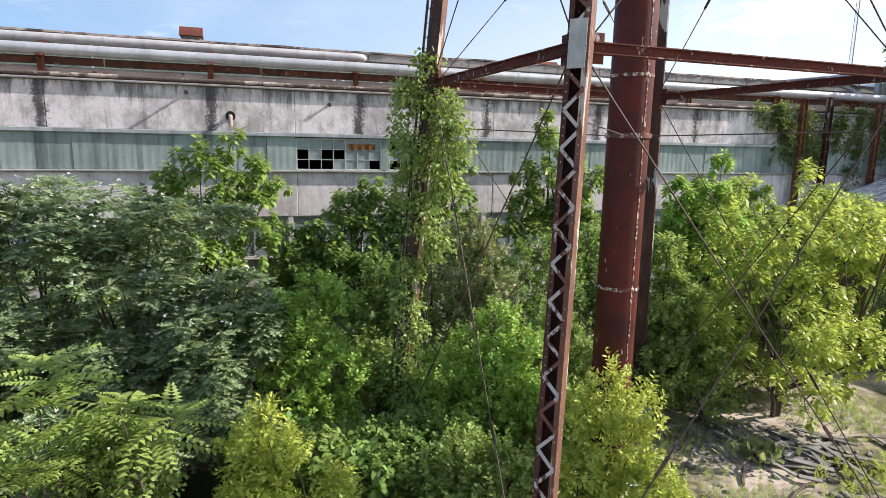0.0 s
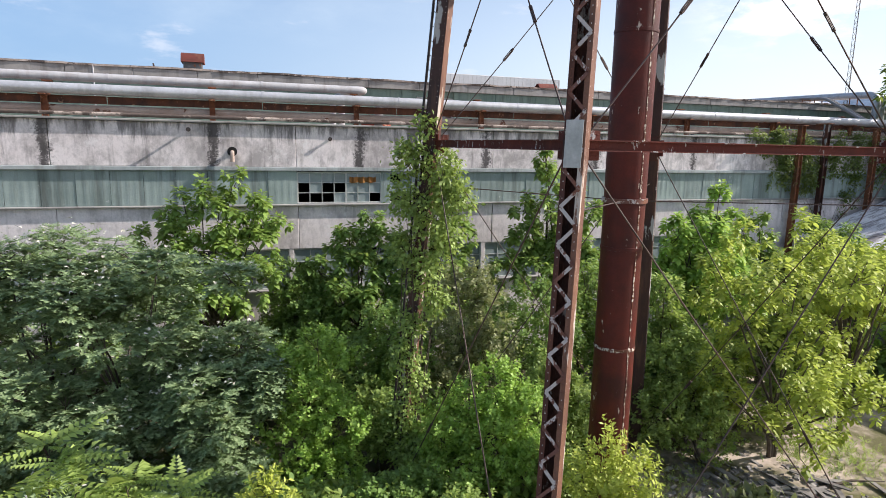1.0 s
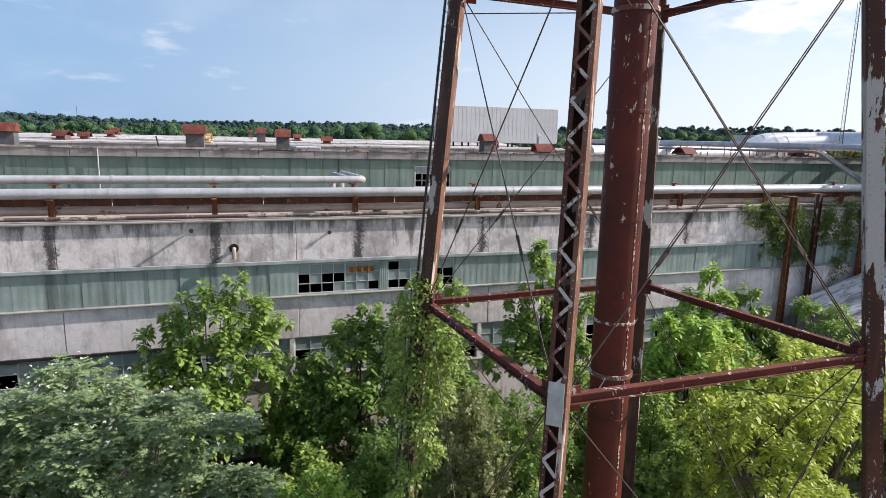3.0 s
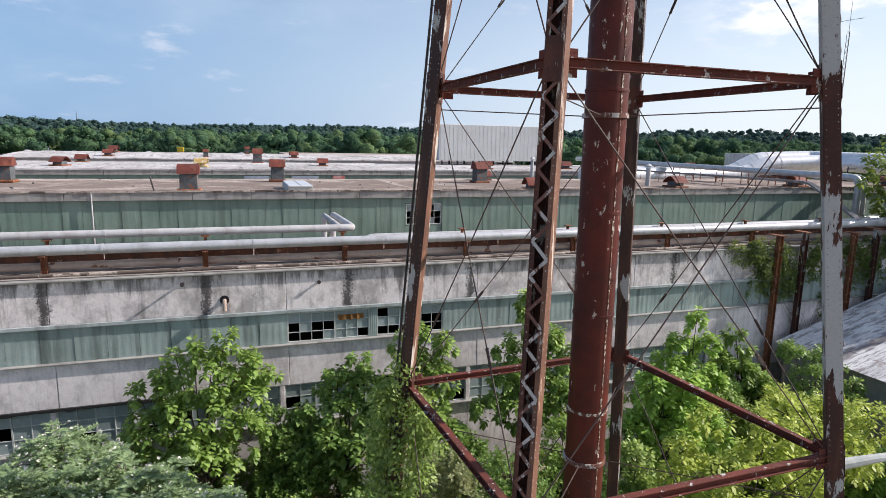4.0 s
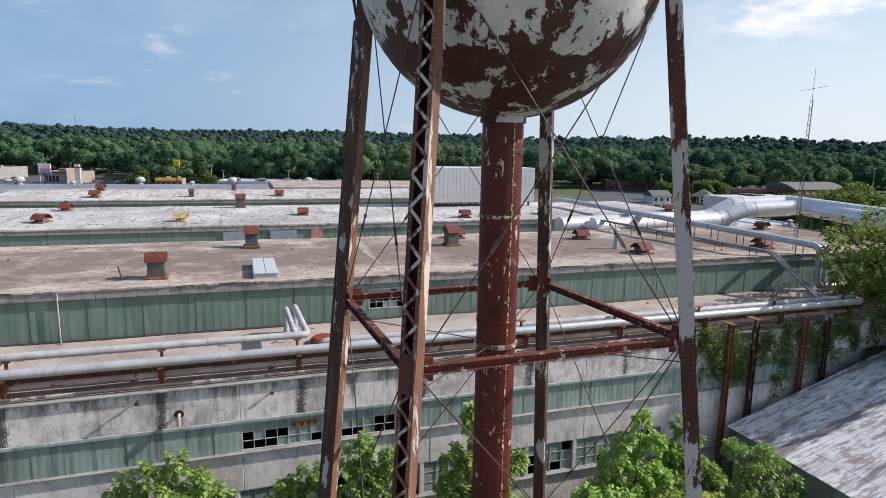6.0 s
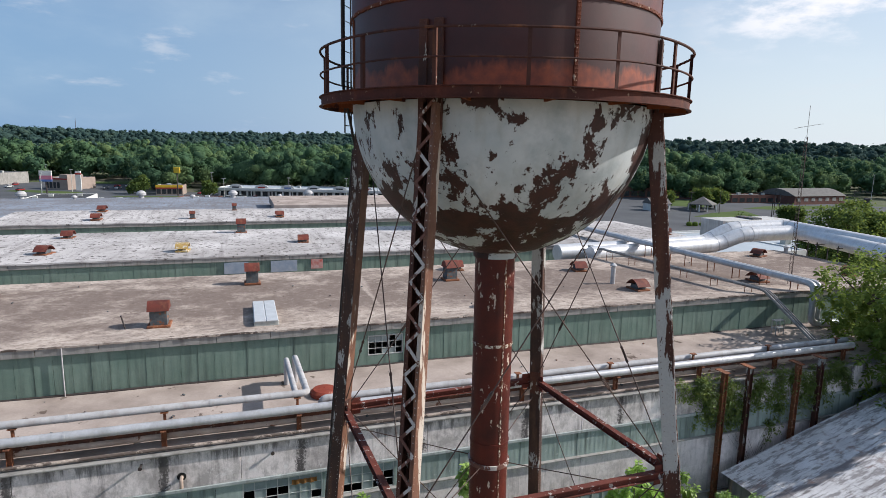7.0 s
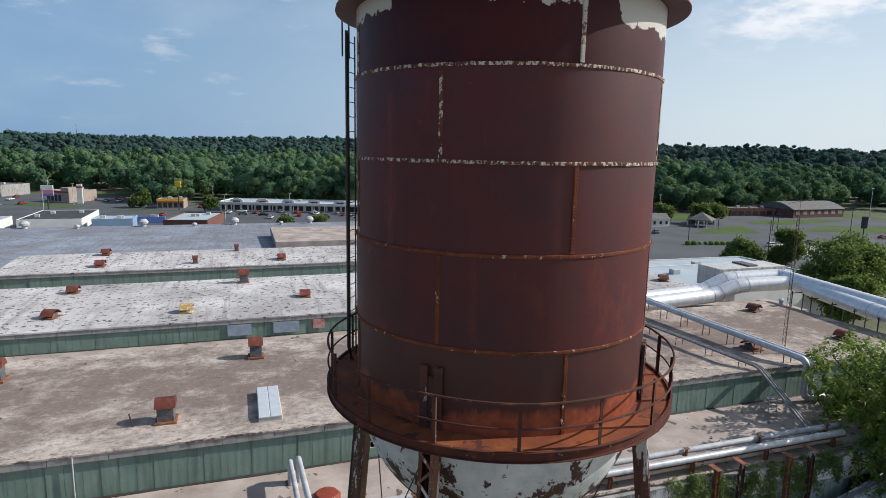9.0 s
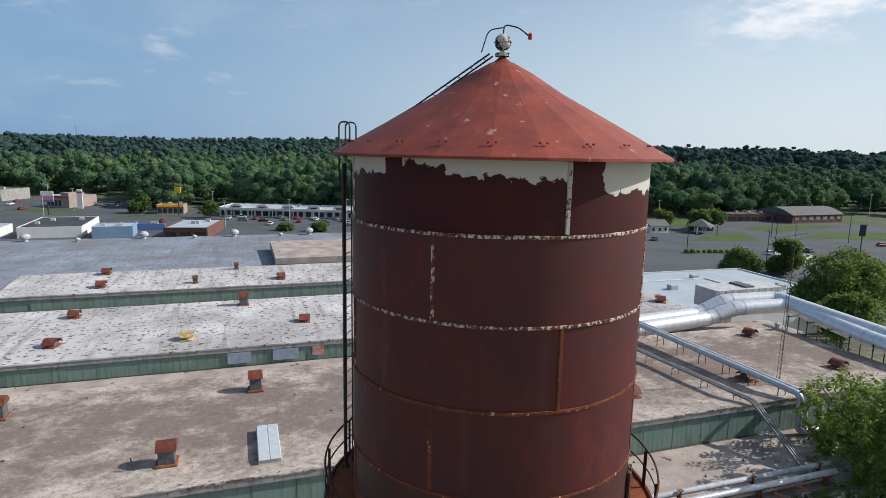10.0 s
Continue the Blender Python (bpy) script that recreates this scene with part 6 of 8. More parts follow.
_ico = bmesh.new()
bmesh.ops.create_icosphere(_ico, subdivisions=1, radius=1.0)
ICO_V = np.array([v.co[:] for v in _ico.verts])
ICO_F = [tuple(v.index for v in f.verts) for f in _ico.faces]
_ico.free()


def woods(y_lo, y_hi, gap, seed, material, label, lobes, tufts, size, even=1.0):
    """A belt of trees between two distances: each crown a heap of rounded lobes, clothed in many small leaf tufts."""
    rng = np.random.default_rng(seed)
    pts, at, axis, up, big = [], [], [], [], []
    half = radians(46)
    r = y_lo
    while r < y_hi:
        n = int(2 * half * r / gap)
        for k in range(n):
            a = -half + 2 * half * (k + rng.random()) / n
            q = r + rng.uniform(-gap, gap) * 0.6
            x, y = q * math.sin(a), q * math.cos(a)
            edge = wood_edge(x)
            if y < edge:
                continue
            tall = (14.0 + 12.0 * rng.random()) * even + 20.0 * (1.0 - even)
            wide = tall * rng.uniform(0.44, 0.66)
            wide = max(wide, gap * 0.52)
            if y < edge + 9:
                tall *= 0.8
            d = unit(rng.normal(size=(lobes, 3)) * np.array([1, 1, 0.8]) + np.array([0, -0.2, 0.45]))
            lc = d * rng.uniform(0.55, 0.80, (lobes, 1))
            lc[0] = (0, 0, -0.12)
            ls = rng.uniform(0.18, 0.36, lobes)
            ls[0] = 0.68
            scale = np.array([wide, wide, tall * 0.50])
            c = np.array([x, y, hill(x, y) + tall * 0.52])
            lump = 0.90 + rng.normal(size=(lobes, len(ICO_V), 1)) * 0.12
            pts.append(c + (lc[:, None, :] + ICO_V[None] * ls[:, None, None] * lump) * scale)
            t = tufts if y < edge + 60 else tufts // 2
            pick = rng.choice(lobes, t, p=ls ** 2 / (ls ** 2).sum())
            dt = unit(rng.normal(size=(t, 3)) + np.array([0.1, -0.45, 0.4]))
            at.append(c + (lc[pick] + dt * ls[pick][:, None] * rng.uniform(0.84, 1.20, (t, 1))) * scale)
            axis.append(unit(np.cross(dt, rng.normal(size=(t, 3))) - dt * 0.25))
            up.append(unit(dt + np.array([0, 0, 0.3]) + rng.normal(size=(t, 3)) * 0.6))
            big.append(size * rng.uniform(0.6, 1.4, t))
        r += gap * 0.95
    tagged(many("woods", np.concatenate(pts), ICO_F, M[material], smooth=True), label, "woods", kind="stuff")
    tagged(leaves("wood_leaves", np.concatenate(at), np.concatenate(axis), np.concatenate(up), np.concatenate(big), "small", M[material], width=1.7), "leaf tufts over the crowns of the woods", "woods", kind="stuff")


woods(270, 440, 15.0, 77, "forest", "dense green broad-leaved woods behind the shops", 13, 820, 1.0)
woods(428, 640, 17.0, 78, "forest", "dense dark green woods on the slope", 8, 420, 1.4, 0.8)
woods(615, 1250, 27.0, 79, "forest_hazed", "dark woods along the horizon, tinted blue for haze", 5, 150, 1.8, 0.4)


# ---- pipes on the roofs ----
def on_factory(name, label, category, group="", u=0.0, v=0.0, z=0.0, turn=0.0):
    return thing(name, BLD @ pose(u, v, z, 0, 0, turn), label, category, group)


def pipe_line(name, pts, r, material, label, radius=0.5, collars=6.0, n=14):
    root = on_factory(name, label, "pipe", "steam pipes")
    bm = bmesh.new()
    pp = route(pts, radius)
    tube(bm, pp, r, n)
    body = part("pipe_run", bm, M[material], root, "", True)
    total = 0.0
    for a, b in zip(pp, pp[1:]):
        d = b - a
        k = collars - total % collars
        while k < d.length:
            c = a + d.normalized() * k
            bm = bmesh.new()
            t = d.normalized() * 0.05
            tube(bm, [c - t, c + t], r + 0.012, n)
            part("joint_collar", bm, M[material], root, "", True)
            k += collars
        total += d.length
    return root


pipe_line("steam_pipe", [(-62, 0.62, 12.17), (33.3, 0.62, 12.17)], 0.215, "pipe", "long thick aluminium-clad pipe on rusty roof-edge posts")
pipe_line("steam_pipe", [(-62, 1.35, 12.69), (-3.45, 1.35, 12.69), (-3.62, 6.9, 12.69), (-3.62, 6.9, 11.1)], 0.175, "pipe_white", "pale pipe along the roof edge turning towards the clerestory", 0.3)
pipe_line("steam_pipe", [(-4.02, 1.5, 12.66), (-4.12, 6.7, 12.66), (-4.12, 6.7, 11.1)], 0.15, "pipe_white", "short pale pipe beside the elbow", 0.25)
pipe_line("steam_pipe", [(-2.7, 1.75, 11.12), (-2.7, 1.75, 12.1), (33.9, 1.55, 12.2)], 0.20, "pipe_white", "pale pipe along the roof edge", 0.3)
pipe_line("steam_pipe", [(-62, 0.15, 11.22), (34.0, 0.15, 11.22)], 0.075, "roof_tan", "thin tan pipe on the coping", 0.2)
pipe_line("steam_pipe", [(-62, 1.9, 11.30), (34.0, 1.9, 11.30)], 0.09, "rusty", "thin rusted pipe on the low roof", 0.2)
pipe_line("steam_pipe", [(-62, 1.12, 11.42), (33.6, 1.12, 11.42)], 0.17, "pipe_tan", "old tan lagged pipe under the rack", 0.2, 4.0)
# elevated pipes across the high roof, and their legs
for du, r in ((0.0, 0.27), (0.62, 0.22)):
    pipe_line("roof_pipe", [(35.4 + du, 46, 15.2), (36.2 + du, 28, 15.0), (37.3 + du, 7.2, 14.75), (37.3 + du, 7.2, 11.5), (48 + du, 6.4, 11.5)], r, "pipe", "elevated aluminium-clad roof pipe dropping over the edge", 0.7)
for du, r in ((0.0, 0.10), (0.28, 0.08), (0.50, 0.06)):
    pipe_line("roof_pipe", [(30.6 + du, 30, 14.45), (32.2 + du, 15, 14.4), (32.9 + du, 8.0, 14.35), (32.4 + du, 2.6, 11.6), (32.2 + du, 2.2, 11.25)], r, "pipe_dull", "thin dull pipes sloping from the high to the low roof", 0.5)
leg_bm = bmesh.new()
for s_ in (-1, 1):
    beam(leg_bm, (s_ * 0.42, 0, -0.46), (s_ * 0.42, 0, 0.86), 0.06, 0.06)
beam(leg_bm, (-0.5, 0, 0.80), (0.5, 0, 0.80), 0.06, 0.05)
trestle_me = mesh_of("pipe_trestle", leg_bm, M["rusty"])
for k in range(8):
    v = 9.2 + k * 3.0
    o = tagged(new("pipe_trestle", trestle_me), "rusty trestle carrying roof pipes", "pipe support", "pipe trestles")
    o.matrix_basis = BLD @ pose(37.5 - (v - 8) * 0.05, v, 13.95)
small_bm = bmesh.new()
beam(small_bm, (-0.15, 0, -0.44), (-0.15, 0, 0.45), 0.04, 0.04)
beam(small_bm, (0.6, 0, -0.44), (0.6, 0, 0.45), 0.04, 0.04)
beam(small_bm, (-0.25, 0, 0.32), (0.7, 0, 0.32), 0.04, 0.03)
small_me = mesh_of("pipe_trestle", small_bm, M["rusty"])
for k in range(6):
    v = 9.5 + k * 3.4
    o = tagged(new("pipe_trestle", small_me), "low rusty trestle under thin roof pipes", "pipe support", "pipe trestles")
    o.matrix_basis = BLD @ pose(32.8 - (v - 8) * 0.105, v, 13.95)

# rusty posts and the rack under the front pipes
bm = bmesh.new()
for s_ in (-1, 1):
    box(bm, (s_ * 0.10, 0, 0.46), (0.02, 0.20, 0.92), 0.003)
box(bm, (0, 0, 0.46), (0.2, 0.02, 0.92))
box(bm, (0, 0.3, 0.86), (0.24, 1.3, 0.06), 0.01)
box(bm, (0, 0.62, 1.15), (0.12, 0.12, 0.52), 0.01)
box(bm, (0, 0.62, 1.42), (0.34, 0.3, 0.05), 0.01)
stand_me = mesh_of("pipe_stand", bm, M["rusty"])
for u in [-16.15 + 6.1 * k for k in range(-7, 9)]:
    o = tagged(new("pipe_stand", stand_me), "rusted steel stand carrying roof-edge pipes", "pipe support", "pipe stands")
    o.matrix_basis = BLD @ pose(u, 0.72, 11.07)
for v, z, h, w in ((0.95, 11.78, 0.30, 0.12), (1.55, 11.40, 0.30, 0.22)):
    root = on_factory("pipe_rack", "long rusted rack beam under the roof-edge pipes", "pipe support")
    for k in range(16):
        bm = bmesh.new()
        channel_bar(bm, (-62 + 6.0 * k, v, z), (-56.03 + 6.0 * k, v, z + 0.01 * (k % 3)), h, w, 0.015)
        part("rack_beam", bm, M["rack"], root)

# tall posts before the overgrown end of the wall
for u, v, mt, top, txt in ((21.45, -0.35, "rusty", 11.75, "rusted steel post against the wall"), (23.4, -0.35, "pipe_white", 11.9, "pale painted steel post against the wall"), (27.4, -0.35, "rusty", 11.75, "rusted steel post against the wall"), (29.35, -0.35, "pipe_white", 11.95, "pale blue-white steel post against the wall")):
    root = on_factory("steel_post", txt, "post", "posts along the wall", u, v, 0.0)
    bm = bmesh.new()
    for s_ in (-1, 1):
        box(bm, (s_ * 0.14, 0, top / 2), (0.025, 0.28, top), 0.004)
    box(bm, (0, 0, top / 2), (0.27, 0.02, top))
    part("post_shaft", bm, M["rusty"] if mt == "rusty" else M["leg_pale"], root)
    bm = bmesh.new()
    box(bm, (0, 0.2, top + 0.03), (0.42, 0.9, 0.05), 0.008)
    part("post_cap", bm, M["rusty"], root)

# wall fittings
for u, z, ln in ((-10.95, 10.68, 0.40), (-5.27, 10.42, 0.14)):
    root = on_factory("wall_bracket", "short rusted pipe stub sticking out of the wall", "bracket", "wall stubs", u, 0, z)
    bm = bmesh.new()
    tube(bm, [(0, 0.05, 0), (0, -ln, 0.02)], 0.05, 8)
    part("stub", bm, M["dark_steel"], root, "", True)
    bm = bmesh.new()
    tube(bm, [(0, -ln, 0.02), (0, -ln - 0.05, 0.02)], 0.09, 10)
    part("flange", bm, M["dark_steel"], root, "", True)
root = on_factory("wall_vent_pipe", "pale tan bent pipe below a flat black disc drawn as a wall hole", "pipe", "", -9.32, 0, 9.72)
bm = bmesh.new()
tube(bm, route([(0, 0.1, 0.10), (0, -0.28, 0.10), (0, -0.30, -0.30)], 0.14), 0.085, 10)
part("pipe_bend", bm, M["pipe_tan"], root, "", True)
# flat black disc on the wall, painted as the dark inside a hole
bm = bmesh.new()
tube(bm, [(0, -0.02, 0.12), (0, -0.03, 0.12)], 0.20, 14)
part("wall_hole", bm, M["near_black"], root)
root = on_factory("roller_blind", "torn orange blind hanging in a broken window", "blind", "", -3.75, 0.03, 8.70)
bm = bmesh.new()
top_, low_ = [], []
for k in range(13):
    x, y = -0.65 + k * 0.1, 0.02 * math.sin(k * 1.9)
    top_.append(bm.verts.new((x, y, 0.11 - 0.02 * (k % 3))))
    low_.append(bm.verts.new((x, y + 0.015, -0.14 - 0.05 * ((k * 7) % 4) / 3)))
for k in range(12):
    bm.faces.new([low_[k], low_[k + 1], top_[k + 1], top_[k]])
bmesh.ops.solidify(bm, geom=bm.faces[:], thickness=0.012)
part("blind_cloth", bm, plain("orange_cloth", (0.45, 0.22, 0.07), (0.35, 0.16, 0.05), 4, 0.9), root)


# ---- roof vents ----
def penthouse_vent():
    root = thing("roof_vent", Matrix(), "square roof vent with rust-red barrel hood on a dark body", "roof vent", "roof vents")
    bm = bmesh.new()
    box(bm, (0, 0, 0.06), (1.35, 1.30, 0.12), 0.03)
    part("curb", bm, M["rusty"], root, "rusted curb")
    bm = bmesh.new()
    box(bm, (0, 0, 0.45), (1.0, 0.95, 0.70), 0.02)
    part("body", bm, M["vent_body"], root, "dark weathered sheet body")
    bm = bmesh.new()
    n = 10
    prof = [(-0.62 + 1.24 * i / n, 0.80 + 0.42 * math.sin(math.pi * i / n) ** 0.7) for i in range(n + 1)]
    a = [bm.verts.new((-0.62, y, z)) for y, z in prof]
    b = [bm.verts.new((0.62, y, z)) for y, z in prof]
    for i in range(n):
        bm.faces.new([a[i], b[i], b[i + 1], a[i + 1]])
    bm.faces.new(a)
    bm.faces.new(b[::-1])
    bm.faces.new([a[0], a[-1], b[-1], b[0]])
    part("hood", bm, M["rust_hood"], root, "rust-red barrel hood", True)
    return root


def arch_vent():
    root = thing("roof_vent", Matrix(), "low rusted barrel-shaped roof vent", "roof vent", "roof vents")
    bm = bmesh.new()
    box(bm, (0, 0, 0.07), (1.7, 1.25, 0.14), 0.03)
    part("curb", bm, M["rusty"], root, "rusted curb")
    bm = bmesh.new()
    box(bm, (0, 0, 0.28), (1.0, 0.8, 0.36), 0.02)
    part("body", bm, M["vent_body"], root)
    bm = bmesh.new()
    n = 12
    rows_ = []
    for y in (-0.62, 0.62):
        rows_.append([bm.verts.new((-0.85 + 1.7 * i / n, y, 0.38 + 0.52 * math.sin(math.pi * i / n))) for i in range(n + 1)])
        rows_.append([bm.verts.new((-0.80 + 1.6 * i / n, y * 0.98, 0.36 + 0.48 * math.sin(math.pi * i / n))) for i in range(n + 1)])
    for p, q in ((0, 2), (3, 1), (1, 0), (2, 3)):
        for i in range(n):
            bm.faces.new([rows_[p][i], rows_[p][i + 1], rows_[q][i + 1], rows_[q][i]])
    part("hood", bm, M["rust_hood"], root, "rusted curved hood", True)
    return root


pent, arch = penthouse_vent(), arch_vent()
pent.matrix_basis = BLD @ pose(-11.42, 12.2, high_z(12.2)) @ Matrix.Diagonal((1.0, 1.05, 1.34, 1))
for u, v, z, s, t in ((-5.65, 23.4, high_z(23.4), 0.97, 0), (-24.2, 23.0, high_z(23.0), 0.97, 0), (10.9, 20.8, high_z(20.8), 0.97, 4), (-6.45, 50.6, 14.05, 1.0, 0), (-12.98, 63.6, 14.45, 0.62, 0), (-7.4, 70.8, 14.85, 0.6, 0)):
    copy_thing(pent, BLD @ pose(u, v, z, 0, 0, t) @ Matrix.Diagonal((s, s, s * 1.12, 1)))
arch.matrix_basis = BLD @ pose(25.0, 13.3, high_z(13.3), 0, 0, 90)
for u, v, z, t in ((49.4, 24.0, 14.0, 20), (49.4, 13.0, 14.0, 8), (37.9, 13.0, 14.0, 90), (11.0, 10.6, 14.0, 80), (-24.6, 38.6, 14.1, 75), (-25.1, 49.4, 14.1, 90), (0.24, 41.3, 14.1, 85), (-25.1, 63.8, 14.5, 90), (-25.7, 71.0, 14.9, 90), (-1.0, 63.9, 14.5, 90), (13.0, 24.8, 14.0, 85), (48.0, 38.6, 14.1, 60), (18.0, 36.4, 14.1, 80), (24.5, 21.5, 14.0, 80), (29.0, 38.0, 14.1, 80)):
    copy_thing(arch, BLD @ pose(u, v + (0.4 if v < 28 else 0), high_z(v) if v < 28 else z, 0, 0, t))
yel = copy_thing(arch, BLD @ pose(-12.15, 37.8, 14.1, 0, 0, 85))
tagged(yel, "low barrel-shaped roof vent with old yellow paint")
yel.children[0].data = yel.children[0].data.copy()
for ch_ in yel.children:
    ch_.data = ch_.data.copy()
    ch_.data.materials.clear()
    ch_.data.materials.append(M.setdefault("old_yellow", plain("old_yellow", (0.50, 0.36, 0.12), (0.32, 0.19, 0.07), 3, 0.8, spots=((0.5, 0.48, 0.42), 0.56, 3))))

# skylight with two white lids
root = on_factory("roof_skylight", "white twin-lid roof skylight box", "skylight", "", -5.05, 12.6, high_z(12.6))
root.scale = (1.0, 1.25, 1.05)
bm = bmesh.new()
box(bm, (0, 0, 0.16), (1.5, 4.0, 0.40), 0.02)
part("curb", bm, M["frame_white"], root)
for s_ in (-1, 1):
    bm = bmesh.new()
    box(bm, (s_ * 0.37, 0, 0.40), (0.72, 4.1, 0.10), 0.03)
    part("lid", bm, M["sky_white"], root, "white lid")

# small stacks and roof litter
for u, v, z, h, r in ((24.2, 15.8, high_z(15.8), 1.5, 0.20), (54.7, 25.5, high_z(25.5), 0.6, 0.24), (20.5, 30.0, 12.0, 3.3, 0.18)):
    root = on_factory("vent_stack", "pale round vent stack with a cap", "vent stack", "vent stacks", u, v, z)
    bm = bmesh.new()
    lathe(bm, [(r, 0), (r, h), (0.02, h)], 16)
    part("stack_pipe", bm, M["pipe_white"], root, "", True)
    bm = bmesh.new()
    lathe(bm, [(r * 1.5, h + 0.08), (r * 1.5, h + 0.16), (0.02, h + 0.36)], 16)
    part("rain_cap", bm, M["pipe_white"], root, "", True)
root = on_factory("rusty_drum_lid", "round rust-red tank top on the low roof", "tank", "", -2.2, 4.6, 11.1)
bm = bmesh.new()
lathe(bm, [(0.78, 0), (0.78, 0.22), (0.62, 0.36), (0.02, 0.42)], 24)
part("tank_top", bm, M["cone"], root, "", True)
root = on_factory("roof_pole", "thin dark iron post on the roof", "post", "", -13.3, 11.8, high_z(11.8))
bm = bmesh.new()
tube(bm, [(0, 0, 0), (-0.2, 0, 0.9)], 0.05, 6)
part("pole_shaft", bm, M["dark_steel"], root)
root = on_factory("downpipe", "white downpipe on the green clerestory wall", "pipe", "", -15.85, V_CL - 0.05, 11.1)
bm = bmesh.new()
tube(bm, [(0, 0, 0), (0, 0, 2.82)], 0.035, 8)
part("pipe_shaft", bm, M["pipe_white"], root, "", True)
bm = bmesh.new()
rr = random.Random(8)
for k in range(110):
    u, v = rr.uniform(-30, 45), rr.uniform(0.9, 7.8)
    z = 11.13
    if rr.random() < 0.35:
        v = rr.uniform(11.2, 27)
        z = high_z(v) + 0.04
    s = rr.uniform(0.04, 0.13)
    box(bm, (0, 0, 0), (s * rr.uniform(0.6, 1.8), s, s * 0.6), s * 0.12, pose(u, v, z + s * 0.15, rr.uniform(-25, 25), rr.uniform(-25, 25), rr.uniform(0, 180)))
single("roof_litter", bm, M["vent_body"], "scattered scraps and rubble on the roofs", "litter", kind="stuff", m=BLD)
# blue sheets patched onto the second clerestory
for u, w in ((-7.0, 2.3), (-2.4, 2.6)):
    bm = bmesh.new()
    box(bm, (0, 0, 0), (w, 0.03, 1.15), 0.005)
    single("patch_sheet", bm, plain("blue_sheet", (0.22, 0.28, 0.36), (0.34, 0.38, 0.44), 1.5, 0.6), "pale blue sheet patched over a window", "sheet", "patch sheets", m=BLD @ pose(u, 33.98, 12.85))
bm = bmesh.new()
box(bm, (0, 0, 0), (1.2, 0.03, 1.0), 0.005)
single("patch_sheet", bm, plain("red_sheet", (0.40, 0.10, 0.08), (0.55, 0.50, 0.48), 1.2, 0.7), "red and white sheet patched over a window", "sheet", "patch sheets", m=BLD @ pose(0.9, 33.98, 12.95))


# ---- large ducts, plant boxes and mast ----
for k, (dv, dz) in enumerate(((0.0, 0.0), (-2.0, -0.45))):
    root = on_factory("air_duct", "large round aluminium-clad duct bending over the roof", "duct", "large ducts")
    bm = bmesh.new()
    pts = route([(27 + 3 * k, 30.6 + dv, 13.7), (49.0, 32.6 + dv, 13.9), (52.3, 32.0 + dv, 15.6 + dz), (59.8, 30.6 + dv, 15.9 + dz), (58.4 - 0.2 * k - k * 1.2, 16, 15.6 + dz), (56.8 - k * 1.4, -2, 15.2 + dz)], 1.1)
    tube(bm, pts, 0.92, 20)
    part("duct_run", bm, M["duct"], root, "", True)
    for j in range(3, len(pts) - 1, 3):
        d = (pts[j + 1] - pts[j - 1]).normalized() * 0.05
        bm = bmesh.new()
        tube(bm, [pts[j] - d, pts[j] + d], 0.945, 20)
        part("duct_band", bm, M["pipe"], root, "", True)
bm = bmesh.new()
for k in range(9):
    for s_ in (-0.9, 0.9):
        beam(bm, (57.8 + s_ - k * 0.22, 26 - k * 2.8, 11), (57.8 + s_ - k * 0.22, 26 - k * 2.8, 15.1), 0.09, 0.09)
    beam(bm, (56.7 - k * 0.22, 26 - k * 2.8, 14.85), (58.9 - k * 0.22, 26 - k * 2.8, 14.85), 0.09, 0.09)
single("duct_frame", bm, M["dark_steel"], "dark steel frame carrying the large ducts", "duct support", m=BLD)
root = on_factory("plant_box", "weathered pale sheet-metal plant housing on the roof", "plant housing", "", 59.2, 36.4, 13.6)
bm = bmesh.new()
box(bm, (0, 0, 1.35), (11.4, 4.0, 2.7), 0.04)
part("housing", bm, plain("dirty_white_sheet", (0.55, 0.55, 0.54), (0.42, 0.42, 0.41), 0.7, 0.7, streak=((0.22, 0.19, 0.17), 0.6)), root)
for k in range(10):
    bm = bmesh.new()
    box(bm, (-5.1 + k * 1.13, -2.02, 1.35), (0.06, 0.06, 2.6), 0.0)
    part("rib", bm, M["frame_white"], root)
bm = bmesh.new()
box(bm, (0.5, 0, 2.8), (1.6, 3.0, 0.25), 0.03)
part("hatch", bm, M["vent_body"], root)
root = on_factory("plant_box", "large white cooling housing raised on legs", "plant housing", "", 24.4, 50.0, 14.1)
bm = bmesh.new()
box(bm, (0, 0, 2.95), (16.6, 4.0, 4.7), 0.05)
part("housing", bm, plain("white_sheet", (0.56, 0.57, 0.57), (0.48, 0.49, 0.49), 0.5, 0.7), root)
for k in range(8):
    for s_ in (-1.7, 1.7):
        bm = bmesh.new()
        box(bm, (-7.8 + k * 2.2, s_, 0.3), (0.2, 0.2, 0.62), 0.0)
        part("foot", bm, M["dark_steel"], root)
for k in range(28):
    bm = bmesh.new()
    box(bm, (-8.1 + k * 0.6, -1.985, 2.95), (0.05, 0.05, 4.5), 0.0)
    part("rib", bm, M["frame_white"], root)
root = on_factory("radio_mast", "thin steel lattice mast with a yagi aerial", "mast", "", 39.7, 11.6, high_z(11.6))
for k in range(3):
    bm = bmesh.new()
    tube(bm, [polar(0.17, k * 120, 0), polar(0.12, k * 120, 12.9)], 0.018, 5)
    part("mast_rail", bm, M["rod"], root)
bm = bmesh.new()
for j in range(28):
    for k in range(3):
        tube(bm, [polar(0.16, k * 120, j * 0.44), polar(0.16, k * 120 + 120, j * 0.44 + 0.44)], 0.009, 4)
tagged(part("mast_lacing", bm, M["rod"], root), kind="stuff")
bm = bmesh.new()
tube(bm, [(0, 0, 12.7), (0, 0, 15.5)], 0.016, 5)
